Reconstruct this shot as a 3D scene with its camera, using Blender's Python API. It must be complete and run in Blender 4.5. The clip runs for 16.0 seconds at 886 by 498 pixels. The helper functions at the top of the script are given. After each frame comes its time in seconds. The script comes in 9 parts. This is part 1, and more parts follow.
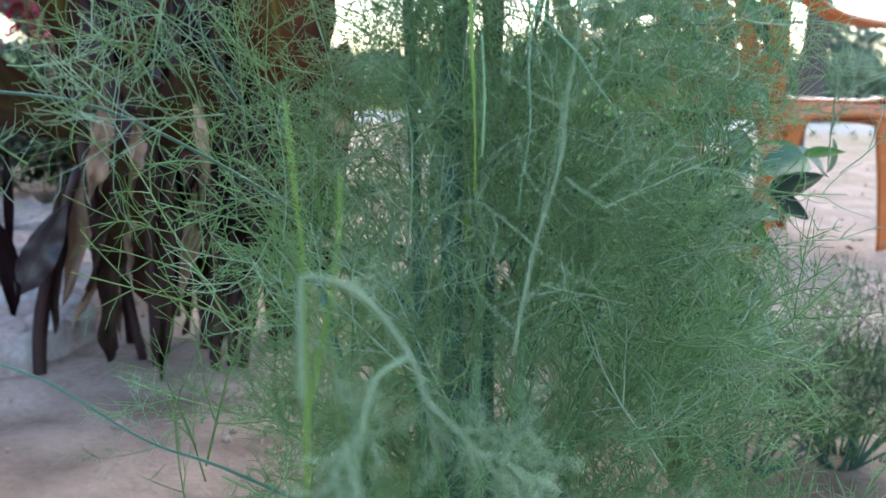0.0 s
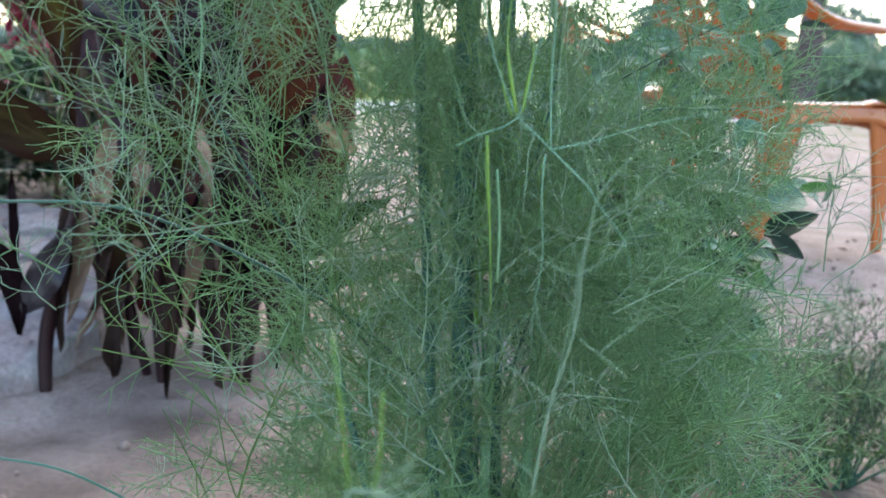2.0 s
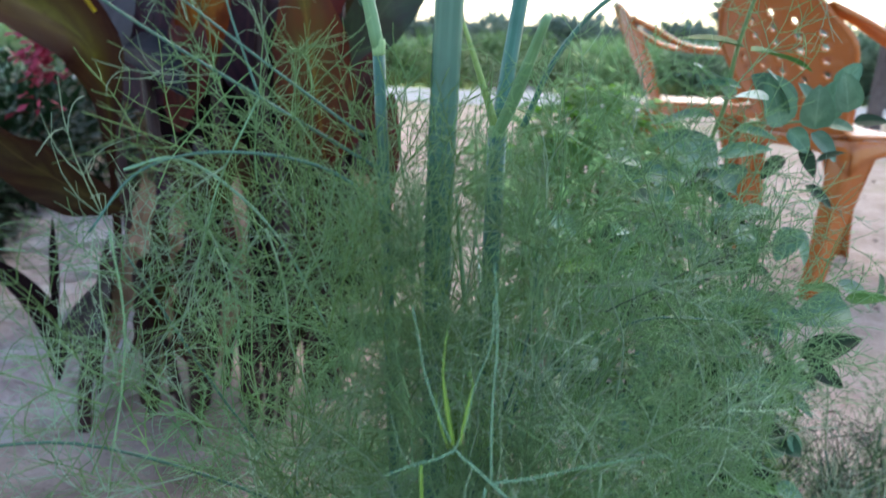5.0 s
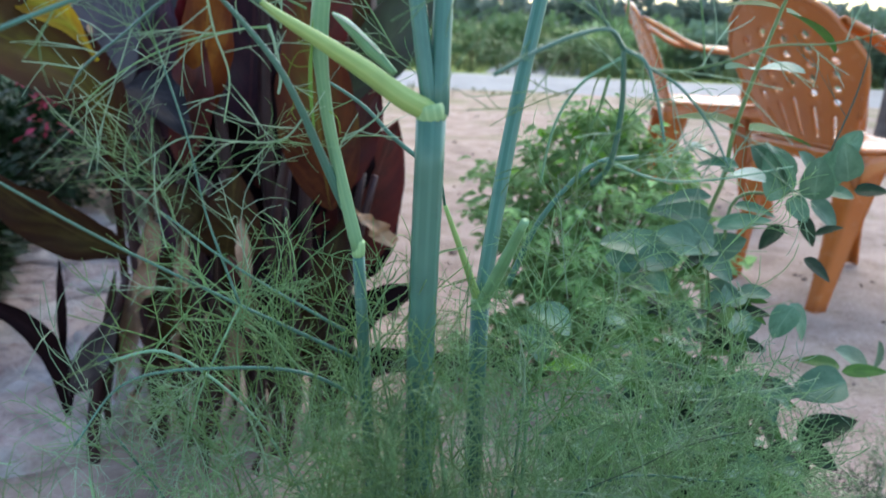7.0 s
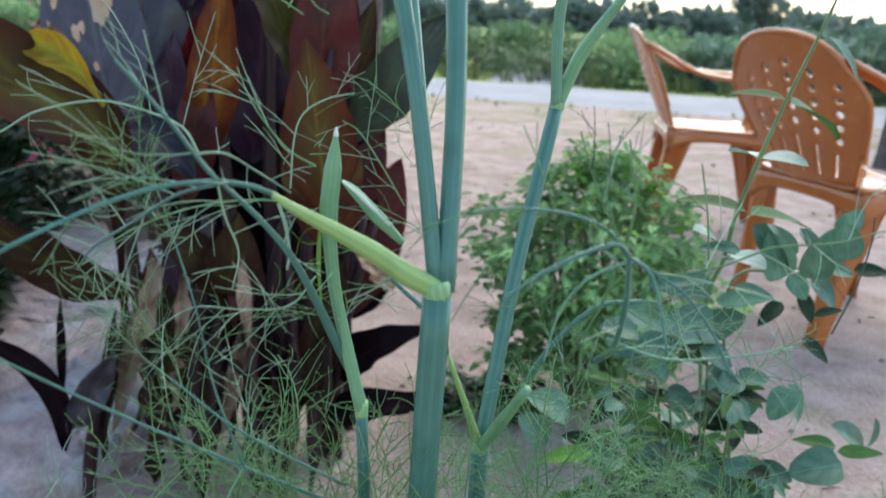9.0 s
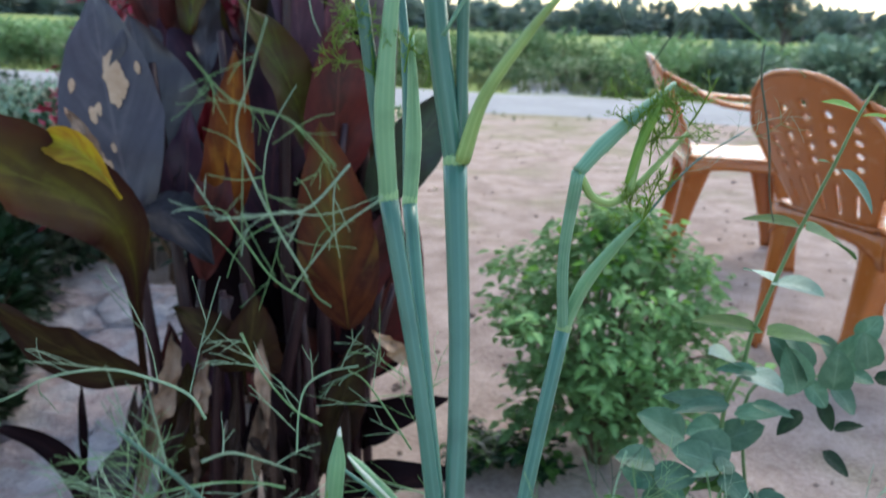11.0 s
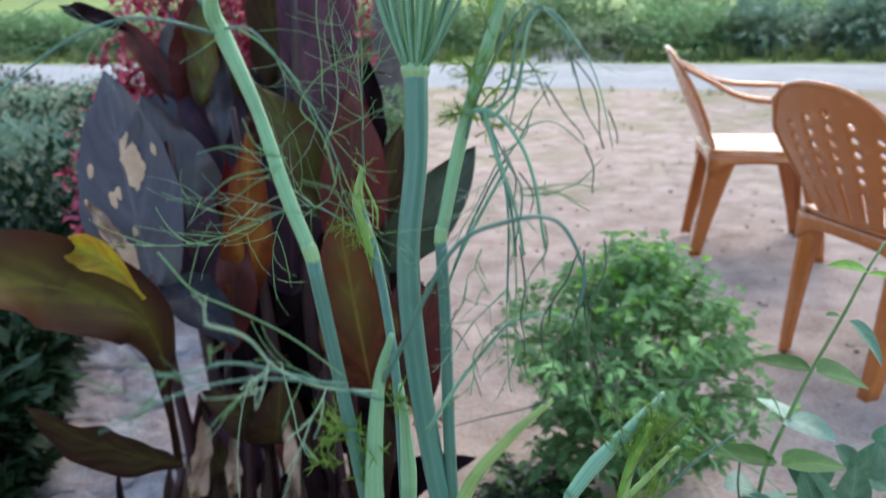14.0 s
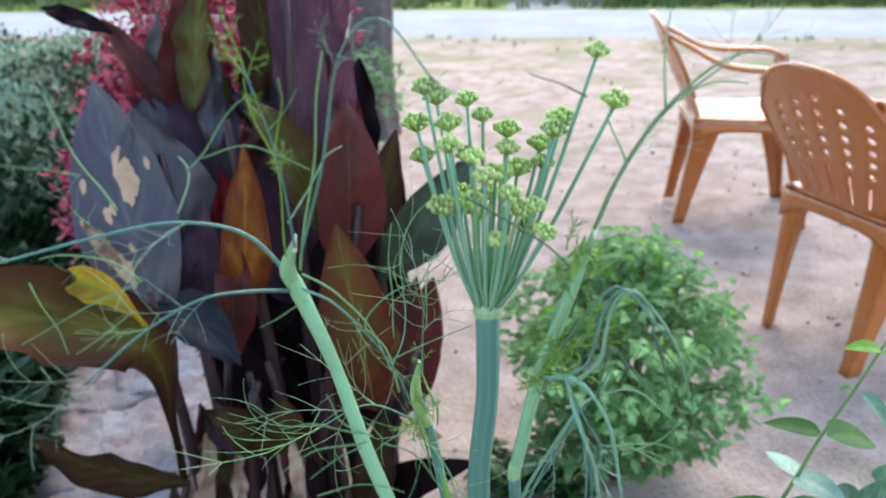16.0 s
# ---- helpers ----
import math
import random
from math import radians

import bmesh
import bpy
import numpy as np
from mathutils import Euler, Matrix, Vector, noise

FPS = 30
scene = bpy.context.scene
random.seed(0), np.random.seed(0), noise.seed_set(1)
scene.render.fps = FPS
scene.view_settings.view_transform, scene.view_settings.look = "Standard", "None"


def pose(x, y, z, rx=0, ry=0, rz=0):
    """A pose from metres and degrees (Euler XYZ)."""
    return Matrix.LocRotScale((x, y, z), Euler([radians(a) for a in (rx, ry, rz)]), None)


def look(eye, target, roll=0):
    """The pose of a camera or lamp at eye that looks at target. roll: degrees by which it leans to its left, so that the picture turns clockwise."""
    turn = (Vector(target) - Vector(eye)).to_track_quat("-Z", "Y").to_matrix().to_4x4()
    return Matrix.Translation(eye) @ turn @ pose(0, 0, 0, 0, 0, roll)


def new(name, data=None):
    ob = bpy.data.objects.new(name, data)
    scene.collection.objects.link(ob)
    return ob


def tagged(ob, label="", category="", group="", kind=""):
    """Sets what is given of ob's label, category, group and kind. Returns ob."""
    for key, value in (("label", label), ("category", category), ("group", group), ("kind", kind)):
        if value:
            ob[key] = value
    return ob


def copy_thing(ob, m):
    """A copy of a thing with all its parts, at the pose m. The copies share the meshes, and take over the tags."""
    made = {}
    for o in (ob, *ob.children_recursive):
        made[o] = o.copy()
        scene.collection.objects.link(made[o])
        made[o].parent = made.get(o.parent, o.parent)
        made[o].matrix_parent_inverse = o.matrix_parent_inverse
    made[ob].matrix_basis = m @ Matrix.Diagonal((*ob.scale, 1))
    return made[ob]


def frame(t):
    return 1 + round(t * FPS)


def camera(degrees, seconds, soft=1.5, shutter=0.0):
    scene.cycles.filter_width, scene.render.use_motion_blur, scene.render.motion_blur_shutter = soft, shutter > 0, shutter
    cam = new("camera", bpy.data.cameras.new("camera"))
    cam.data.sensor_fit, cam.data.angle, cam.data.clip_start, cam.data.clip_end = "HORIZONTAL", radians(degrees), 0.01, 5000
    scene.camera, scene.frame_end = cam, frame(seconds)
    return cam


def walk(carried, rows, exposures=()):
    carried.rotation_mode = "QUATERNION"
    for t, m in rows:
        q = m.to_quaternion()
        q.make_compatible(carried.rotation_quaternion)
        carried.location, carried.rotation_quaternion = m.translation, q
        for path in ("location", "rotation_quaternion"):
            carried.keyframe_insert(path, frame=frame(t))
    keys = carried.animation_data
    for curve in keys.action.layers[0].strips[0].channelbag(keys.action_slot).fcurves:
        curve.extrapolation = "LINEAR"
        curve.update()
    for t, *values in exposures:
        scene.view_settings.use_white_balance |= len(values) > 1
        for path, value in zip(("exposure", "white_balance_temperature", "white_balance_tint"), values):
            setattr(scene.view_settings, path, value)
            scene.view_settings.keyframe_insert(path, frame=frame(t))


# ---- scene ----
cam = camera(55.17, 16.0, soft=1.5, shutter=0.5)
ROWS = [
    (0.0, pose(0.0090, 0.0101, 0.4591, 78.69, -1.33, -0.64)),
    (0.5, pose(0.0014, 0.0060, 0.4740, 78.51, -1.38, -0.66)),
    (1.0, pose(-0.0046, 0.0027, 0.4868, 78.20, -1.46, -0.88)),
    (1.5, pose(-0.0080, 0.0044, 0.4985, 77.85, -1.35, -1.02)),
    (2.0, pose(-0.0004, 0.0039, 0.5113, 77.75, -1.26, -0.98)),
    (2.5, pose(0.0067, 0.0032, 0.5237, 77.69, -1.20, -0.66)),
    (3.0, pose(0.0149, 0.0162, 0.5420, 76.74, -1.63, 0.53)),
    (3.5, pose(0.0241, 0.0264, 0.5597, 76.54, -1.66, 1.40)),
    (4.0, pose(0.0310, 0.0374, 0.5739, 76.19, -2.00, 1.97)),
    (4.5, pose(0.0327, 0.0492, 0.5951, 76.45, -2.27, 2.83)),
    (5.0, pose(0.0400, 0.0579, 0.6216, 76.35, -2.06, 3.72)),
    (7.5, pose(0.0501, 0.0776, 0.7324, 74.43, -2.06, 4.83)),
    (8.0, pose(0.0507, 0.0757, 0.7497, 74.19, -2.85, 4.80)),
    (8.5, pose(0.0500, 0.0776, 0.7630, 74.57, -2.70, 4.72)),
    (9.0, pose(0.0433, 0.0904, 0.7797, 74.94, -3.23, 4.85)),
    (11.5, pose(0.0426, 0.1229, 0.9211, 75.23, -1.35, 6.46)),
    (12.0, pose(0.0451, 0.1279, 0.9535, 75.10, -0.15, 6.37)),
    (12.5, pose(0.0482, 0.1307, 0.9717, 74.52, 0.53, 6.68)),
    (13.0, pose(0.0498, 0.1363, 0.9974, 74.77, 0.74, 6.94)),
    (13.5, pose(0.0516, 0.1421, 1.0198, 73.79, 0.86, 7.06)),
    (14.0, pose(0.0537, 0.1561, 1.0492, 72.74, 1.00, 7.13)),
    (14.5, pose(0.0430, 0.1731, 1.0865, 71.45, 1.34, 6.51)),
    (15.0, pose(0.0347, 0.1818, 1.1198, 70.74, 1.41, 6.28)),
    (15.5, pose(0.0258, 0.1910, 1.1466, 69.42, 1.28, 5.96)),
    (16.0, pose(0.0153, 0.1876, 1.1576, 68.78, 1.14, 5.39)),
]
EXPOSURES = [(0, 2.17, 6950, 5), (2.5, 2.13, 6950, 5), (5, 1.89, 6950, 5), (9, 1.78, 6950, 5), (11.5, 1.61, 6900, 5), (12.5, 1.55, 6900, 5), (14.5, 1.96, 6900, 5), (16, 2.18, 6900, 5)]
walk(cam, ROWS, EXPOSURES)
cam.data.dof.use_dof, cam.data.dof.focus_distance, cam.data.dof.aperture_fstop = True, 0.45, 13.5

# ---------------------------------------------------------------- light
SUN_ROT, SUN_EL = radians(20), radians(50)
world = bpy.data.worlds.new("overcast_sky")
scene.world = world
world.use_nodes = True
wn = world.node_tree
sky = wn.nodes.new("ShaderNodeTexSky")
sky.sky_type = "NISHITA"
sky.sun_disc = False
sky.sun_elevation, sky.sun_rotation = SUN_EL, SUN_ROT
sky.air_density, sky.dust_density, sky.ozone_density = 1.0, 1.6, 1.4
wn.links.new(sky.outputs[0], wn.nodes["Background"].inputs[0])
wn.nodes["Background"].inputs[1].default_value = 0.15
sun = new("sun", bpy.data.lights.new("sun", "SUN"))
sun.data.energy, sun.data.angle, sun.data.color = 0.7, radians(40), (1.0, 0.97, 0.94)
sun.matrix_world = look((math.sin(SUN_ROT) * 20, math.cos(SUN_ROT) * 20, 20 * math.tan(SUN_EL)), (0, 0, 0))


# ---------------------------------------------------------------- materials
def shader(name, rough=0.6, spec=0.5):
    m = bpy.data.materials.new(name)
    m.use_nodes = True
    nt = m.node_tree
    b = nt.nodes["Principled BSDF"]
    b.inputs["Roughness"].default_value = rough
    b.inputs["Specular IOR Level"].default_value = spec
    return m, nt, b


def node(nt, kind, **values):
    n = nt.nodes.new(kind)
    for key, value in values.items():
        n.inputs[key].default_value = value
    return n


def noise_of(nt, scale, detail=3.0, coord="Object", vec=None):
    n = node(nt, "ShaderNodeTexNoise", Scale=scale, Detail=detail)
    if vec is None:
        vec = nt.nodes.new("ShaderNodeTexCoord").outputs[coord]
    nt.links.new(vec, n.inputs["Vector"])
    return n.outputs["Fac"]


def ramp(nt, fac, *stops):
    r = nt.nodes.new("ShaderNodeValToRGB")
    e = r.color_ramp.elements
    while len(e) < len(stops):
        e.new(0.5)
    for el, (p, c) in zip(e, stops):
        el.position, el.color = p, (*c, 1)
    nt.links.new(fac, r.inputs[0])
    return r.outputs[0]


def mix(nt, fac, a, b, mode="MIX"):
    m = nt.nodes.new("ShaderNodeMix")
    m.data_type, m.blend_type = "RGBA", mode
    for sock, value in ((m.inputs[0], fac), (m.inputs[6], a), (m.inputs[7], b)):
        if isinstance(value, (int, float)):
            sock.default_value = value
        elif isinstance(value, tuple):
            sock.default_value = (*value, 1)
        else:
            nt.links.new(value, sock)
    return m.outputs[2]


def bump(nt, b, height, strength, distance):
    n = node(nt, "ShaderNodeBump", Strength=strength, Distance=distance)
    nt.links.new(height, n.inputs["Height"])
    nt.links.new(n.outputs[0], b.inputs["Normal"])


def vary(nt, colour, amount=0.25):
    """Each object a little lighter or darker than its neighbours."""
    info = nt.nodes.new("ShaderNodeObjectInfo")
    mr = node(nt, "ShaderNodeMapRange")
    mr.inputs[3].default_value, mr.inputs[4].default_value = 1 - amount, 1 + amount
    nt.links.new(info.outputs["Random"], mr.inputs[0])
    hsv = node(nt, "ShaderNodeHueSaturation")
    nt.links.new(mr.outputs[0], hsv.inputs["Value"])
    nt.links.new(colour, hsv.inputs["Color"])
    return hsv.outputs[0]


def island(nt, colour, amount=0.3):
    geo = nt.nodes.new("ShaderNodeNewGeometry")
    mr = node(nt, "ShaderNodeMapRange")
    mr.inputs[3].default_value, mr.inputs[4].default_value = 1 - amount, 1 + amount
    nt.links.new(geo.outputs["Random Per Island"], mr.inputs[0])
    hsv = node(nt, "ShaderNodeHueSaturation")
    nt.links.new(mr.outputs[0], hsv.inputs["Value"])
    nt.links.new(colour, hsv.inputs["Color"])
    return hsv.outputs[0]


def glow_through(nt, b, colour, amount):
    """Thin tissue that lets some light through."""
    t = nt.nodes.new("ShaderNodeBsdfTranslucent")
    nt.links.new(colour, t.inputs[0])
    ms = node(nt, "ShaderNodeMixShader", Fac=amount)
    nt.links.new(b.outputs[0], ms.inputs[1])
    nt.links.new(t.outputs[0], ms.inputs[2])
    nt.links.new(ms.outputs[0], nt.nodes["Material Output"].inputs[0])


def plain(name, dark, light, scale, rough=0.6, relief=0.002, spec=0.5):
    m, nt, b = shader(name, rough, spec)
    big, fine = noise_of(nt, scale, 4), noise_of(nt, scale * 9, 5)
    c = ramp(nt, big, (0.3, dark), (0.7, light))
    c = mix(nt, 0.35, c, ramp(nt, fine, (0.3, dark), (0.75, light)))
    nt.links.new(c, b.inputs["Base Color"])
    bump(nt, b, fine, 0.6, relief)
    return m


def leafy(name, edge, middle, blotch, rib, rough=0.4, passing=0.25, veins=38, relief=0.0012, spread=0.18, foot=None, gloss=0.25):
    """A leaf blade: u across, v along; a midrib and slanting side veins, two tones and blotches."""
    m, nt, b = shader(name, rough, gloss)
    uv = nt.nodes.new("ShaderNodeTexCoord").outputs["UV"]
    sep = nt.nodes.new("ShaderNodeSeparateXYZ")
    nt.links.new(uv, sep.inputs[0])

    def calc(op, a, c):
        n = nt.nodes.new("ShaderNodeMath")
        n.operation = op
        for sock, value in zip(n.inputs, (a, c)):
            if isinstance(value, (int, float)):
                sock.default_value = value
            else:
                nt.links.new(value, sock)
        return n.outputs[0]

    off = calc("ABSOLUTE", calc("SUBTRACT", sep.outputs[0], 0.5), 0)
    c = ramp(nt, calc("MULTIPLY", off, 2.0), (0.05, middle), (0.85, edge))
    blot = noise_of(nt, 22, 4)
    c = mix(nt, ramp(nt, blot, (0.52, (0, 0, 0)), (0.72, (0.75, 0.75, 0.75))), c, blotch)
    slant = calc("SUBTRACT", sep.outputs[1], calc("MULTIPLY", off, 0.7))
    if foot:
        c = mix(nt, ramp(nt, calc("ADD", slant, calc("MULTIPLY", blot, 0.25)), (0.25, (1, 1, 1)), (0.6, (0, 0, 0))), c, foot)
    along = nt.nodes.new("ShaderNodeCombineXYZ")
    nt.links.new(calc("MULTIPLY", off, 2.5), along.inputs[0])
    nt.links.new(calc("MULTIPLY", slant, veins * 0.55), along.inputs[1])
    info = nt.nodes.new("ShaderNodeObjectInfo")
    nt.links.new(calc("MULTIPLY", info.outputs["Random"], 30.0), along.inputs[2])
    streak = noise_of(nt, 1.0, 4, vec=along.outputs[0])
    c = mix(nt, ramp(nt, streak, (0.45, (0, 0, 0)), (0.68, (0.7, 0.7, 0.7))), c, blotch)
    c = mix(nt, ramp(nt, streak, (0.30, (0.3, 0.3, 0.3)), (0.44, (0, 0, 0))), c, rib)
    c = mix(nt, ramp(nt, off, (0.010, (0.6, 0.6, 0.6)), (0.024, (0, 0, 0))), c, rib)
    c = mix(nt, ramp(nt, noise_of(nt, 75, 5), (0.50, (0, 0, 0)), (0.72, (0.45, 0.45, 0.45))), c, blotch)
    c = vary(nt, c, spread)
    nt.links.new(c, b.inputs["Base Color"])
    rr = ramp(nt, noise_of(nt, 60, 3), (0.3, (rough * 0.8,) * 3), (0.7, (min(1, rough * 1.3),) * 3))
    nt.links.new(rr, b.inputs["Roughness"])
    bump(nt, b, mix(nt, 0.5, streak, noise_of(nt, 180, 3)), 0.5, relief)
    glow_through(nt, b, c, passing)
    return m


def stemmy(name, dark, light, rough=0.45, ribs=9, by_island=False):
    """Ribbed green stalk: u round it, v along it, with a pale waxy bloom."""
    m, nt, b = shader(name, rough, 0.4)
    uv = nt.nodes.new("ShaderNodeTexCoord").outputs["UV"]
    sep = nt.nodes.new("ShaderNodeSeparateXYZ")
    nt.links.new(uv, sep.inputs[0])
    mul = nt.nodes.new("ShaderNodeMath")
    mul.operation = "MULTIPLY"
    mul.inputs[1].default_value = ribs * 6.2832
    nt.links.new(sep.outputs[0], mul.inputs[0])
    sn = nt.nodes.new("ShaderNodeMath")
    sn.operation = "SINE"
    nt.links.new(mul.outputs[0], sn.inputs[0])
    stripe = ramp(nt, sn.outputs[0], (0.1, dark), (0.95, light))
    c = mix(nt, ramp(nt, noise_of(nt, 35, 4), (0.35, (0, 0, 0)), (0.75, (0.6, 0.6, 0.6))), stripe, light)
    deep = tuple(0.72 * k for k in dark)
    c = mix(nt, ramp(nt, noise_of(nt, 55, 5), (0.50, (0, 0, 0)), (0.70, (0.55, 0.55, 0.55))), c, deep)
    c = island(nt, c, 0.25) if by_island else vary(nt, c, 0.12)
    nt.links.new(c, b.inputs["Base Color"])
    bump(nt, b, sn.outputs[0], 0.09, 0.0005)
    return m


def thread(name, dark, light, passing=0.2):
    m, nt, b = shader(name, 0.5, 0.35)
    c = ramp(nt, noise_of(nt, 14, 3), (0.3, dark), (0.7, light))
    c = vary(nt, island(nt, c, 0.2), 0.2)
    nt.links.new(c, b.inputs["Base Color"])
    glow_through(nt, b, c, passing)
    return m


def sand_material():
    m, nt, b = shader("pinkish_sandy_soil", 0.95, 0.15)
    pos = nt.nodes.new("ShaderNodeNewGeometry").outputs["Position"]
    big, mid, fine = (noise_of(nt, s, d, vec=pos) for s, d in ((0.9, 5), (7, 6), (85, 5)))
    c = ramp(nt, big, (0.3, (0.30, 0.215, 0.18)), (0.72, (0.41, 0.315, 0.275)))
    c = mix(nt, 0.55, c, ramp(nt, mid, (0.34, (0.17, 0.118, 0.098)), (0.64, (0.50, 0.395, 0.35))))
    c = mix(nt, 0.3, c, ramp(nt, fine, (0.3, (0.16, 0.11, 0.09)), (0.72, (0.55, 0.45, 0.40))))
    # litter and thin grass, more of it towards the road
    sep = nt.nodes.new("ShaderNodeSeparateXYZ")
    nt.links.new(pos, sep.inputs[0])
    away = node(nt, "ShaderNodeMapRange")
    for i, v in ((1, 3.5), (2, 10.0), (3, 0.0), (4, 0.24)):
        away.inputs[i].default_value = v
    nt.links.new(sep.outputs[1], away.inputs[0])
    patch = noise_of(nt, 1.7, 6, vec=pos)
    add = nt.nodes.new("ShaderNodeMath")
    nt.links.new(patch, add.inputs[0])
    nt.links.new(away.outputs[0], add.inputs[1])
    c = mix(nt, ramp(nt, add.outputs[0], (0.58, (0, 0, 0)), (0.80, (0.7, 0.7, 0.7))), c,
            ramp(nt, fine, (0.35, (0.10, 0.115, 0.05)), (0.7, (0.30, 0.27, 0.15))))
    # a darker, browner oval of ground round the plants, with a ragged edge
    shift, squash, size = (nt.nodes.new("ShaderNodeVectorMath") for _ in range(3))
    shift.operation, squash.operation, size.operation = "SUBTRACT", "MULTIPLY", "LENGTH"
    shift.inputs[1].default_value, squash.inputs[1].default_value = (-0.02, 0.80, 0.0), (1.25, 1.55, 0.0)
    nt.links.new(pos, shift.inputs[0])
    nt.links.new(shift.outputs[0], squash.inputs[0])
    nt.links.new(squash.outputs[0], size.inputs[0])
    edge = nt.nodes.new("ShaderNodeMath")
    nt.links.new(size.outputs["Value"], edge.inputs[0])
    nt.links.new(noise_of(nt, 4.5, 5, vec=pos), edge.inputs[1])
    half = nt.nodes.new("ShaderNodeMath")
    half.operation = "MULTIPLY"
    half.inputs[1].default_value = 0.5
    nt.links.new(edge.outputs[0], half.inputs[0])
    c = mix(nt, ramp(nt, half.outputs[0], (0.55, (0.75, 0.75, 0.75)), (0.80, (0, 0, 0))), c,
            ramp(nt, mid, (0.34, (0.085, 0.060, 0.046)), (0.66, (0.24, 0.175, 0.14))))
    nt.links.new(c, b.inputs["Base Color"])
    bump(nt, b, mix(nt, 0.5, mid, fine), 1.0, 0.014)
    return m


def grass_material():
    m, nt, b = shader("green_field_grass", 0.9, 0.1)
    pos = nt.nodes.new("ShaderNodeNewGeometry").outputs["Position"]
    big, fine = noise_of(nt, 0.12, 5, vec=pos), noise_of(nt, 3.5, 6, vec=pos)
    c = ramp(nt, big, (0.3, (0.14, 0.205, 0.055)), (0.7, (0.24, 0.30, 0.10)))
    c = mix(nt, 0.4, c, ramp(nt, fine, (0.3, (0.05, 0.09, 0.025)), (0.7, (0.26, 0.30, 0.11))))
    nt.links.new(c, b.inputs["Base Color"])
    bump(nt, b, fine, 0.8, 0.1)
    return m


SAND, FIELD = sand_material(), grass_material()
ROAD = plain("worn_grey_asphalt", (0.19, 0.195, 0.205), (0.31, 0.315, 0.33), 1.1, 0.85, 0.004, 0.3)
def stone_material():
    m, nt, b = shader("pink_and_blue_grey_rock", 0.88, 0.3)
    pos = nt.nodes.new("ShaderNodeNewGeometry").outputs["Position"]
    big, mid, fine = (noise_of(nt, k, d, vec=pos) for k, d in ((5.5, 4), (21, 6), (120, 4)))
    c = ramp(nt, big, (0.40, (0.50, 0.37, 0.35)), (0.50, (0.43, 0.32, 0.31)), (0.56, (0.45, 0.425, 0.44)), (0.70, (0.60, 0.585, 0.61)))
    c = mix(nt, 0.4, c, ramp(nt, mid, (0.34, (0.14, 0.105, 0.10)), (0.62, (0.55, 0.48, 0.45))))
    c = mix(nt, 0.2, c, ramp(nt, fine, (0.3, (0.12, 0.10, 0.10)), (0.7, (0.6, 0.56, 0.55))))
    nt.links.new(c, b.inputs["Base Color"])
    bump(nt, b, mix(nt, 0.35, mid, fine), 1.0, 0.014)
    return m


STONE = stone_material()
PALE_STONE = plain("whitish_stone", (0.42, 0.41, 0.42), (0.66, 0.65, 0.66), 14, 0.8, 0.004, 0.3)
BARK = plain("grey_brown_bark", (0.07, 0.055, 0.056), (0.19, 0.155, 0.15), 16, 0.95, 0.02, 0.2)
TWIG = plain("brown_twig", (0.07, 0.045, 0.03), (0.17, 0.12, 0.08), 60, 0.8, 0.001, 0.3)
DRY = plain("dry_tan_leaf", (0.16, 0.09, 0.06), (0.36, 0.245, 0.175), 30, 0.8, 0.003, 0.3)
# withered brown, darkened to stand in for shade at the canna's foot
DEAD_BROWN = plain("withered_leaf_shade_dark", (0.016, 0.008, 0.007), (0.060, 0.030, 0.020), 30, 0.7, 0.003, 0.3)

DRIED = plain("parched_pale_patch", (0.34, 0.21, 0.13), (0.50, 0.345, 0.235), 45, 0.85, 0.002, 0.2)
CLOD = plain("brown_soil_crumb", (0.25, 0.18, 0.15), (0.40, 0.31, 0.27), 40, 0.95, 0.003, 0.1)


def plastic_material():
    m, nt, b = shader("brown_moulded_plastic", 0.3, 0.5)
    dust = noise_of(nt, 5, 5)
    fine = noise_of(nt, 140, 3)
    c = ramp(nt, dust, (0.3, (0.39, 0.105, 0.020)), (0.75, (0.47, 0.145, 0.036)))
    c = mix(nt, ramp(nt, noise_of(nt, 28, 6), (0.58, (0, 0, 0)), (0.8, (0.3, 0.3, 0.3))), c, (0.55, 0.33, 0.2))
    nt.links.new(c, b.inputs["Base Color"])
    nt.links.new(ramp(nt, dust, (0.3, (0.13,) * 3), (0.75, (0.27,) * 3)), b.inputs["Roughness"])
    b.inputs["Coat Weight"].default_value, b.inputs["Coat Roughness"].default_value = 0.25, 0.15
    bump(nt, b, fine, 0.15, 0.0006)
    return m


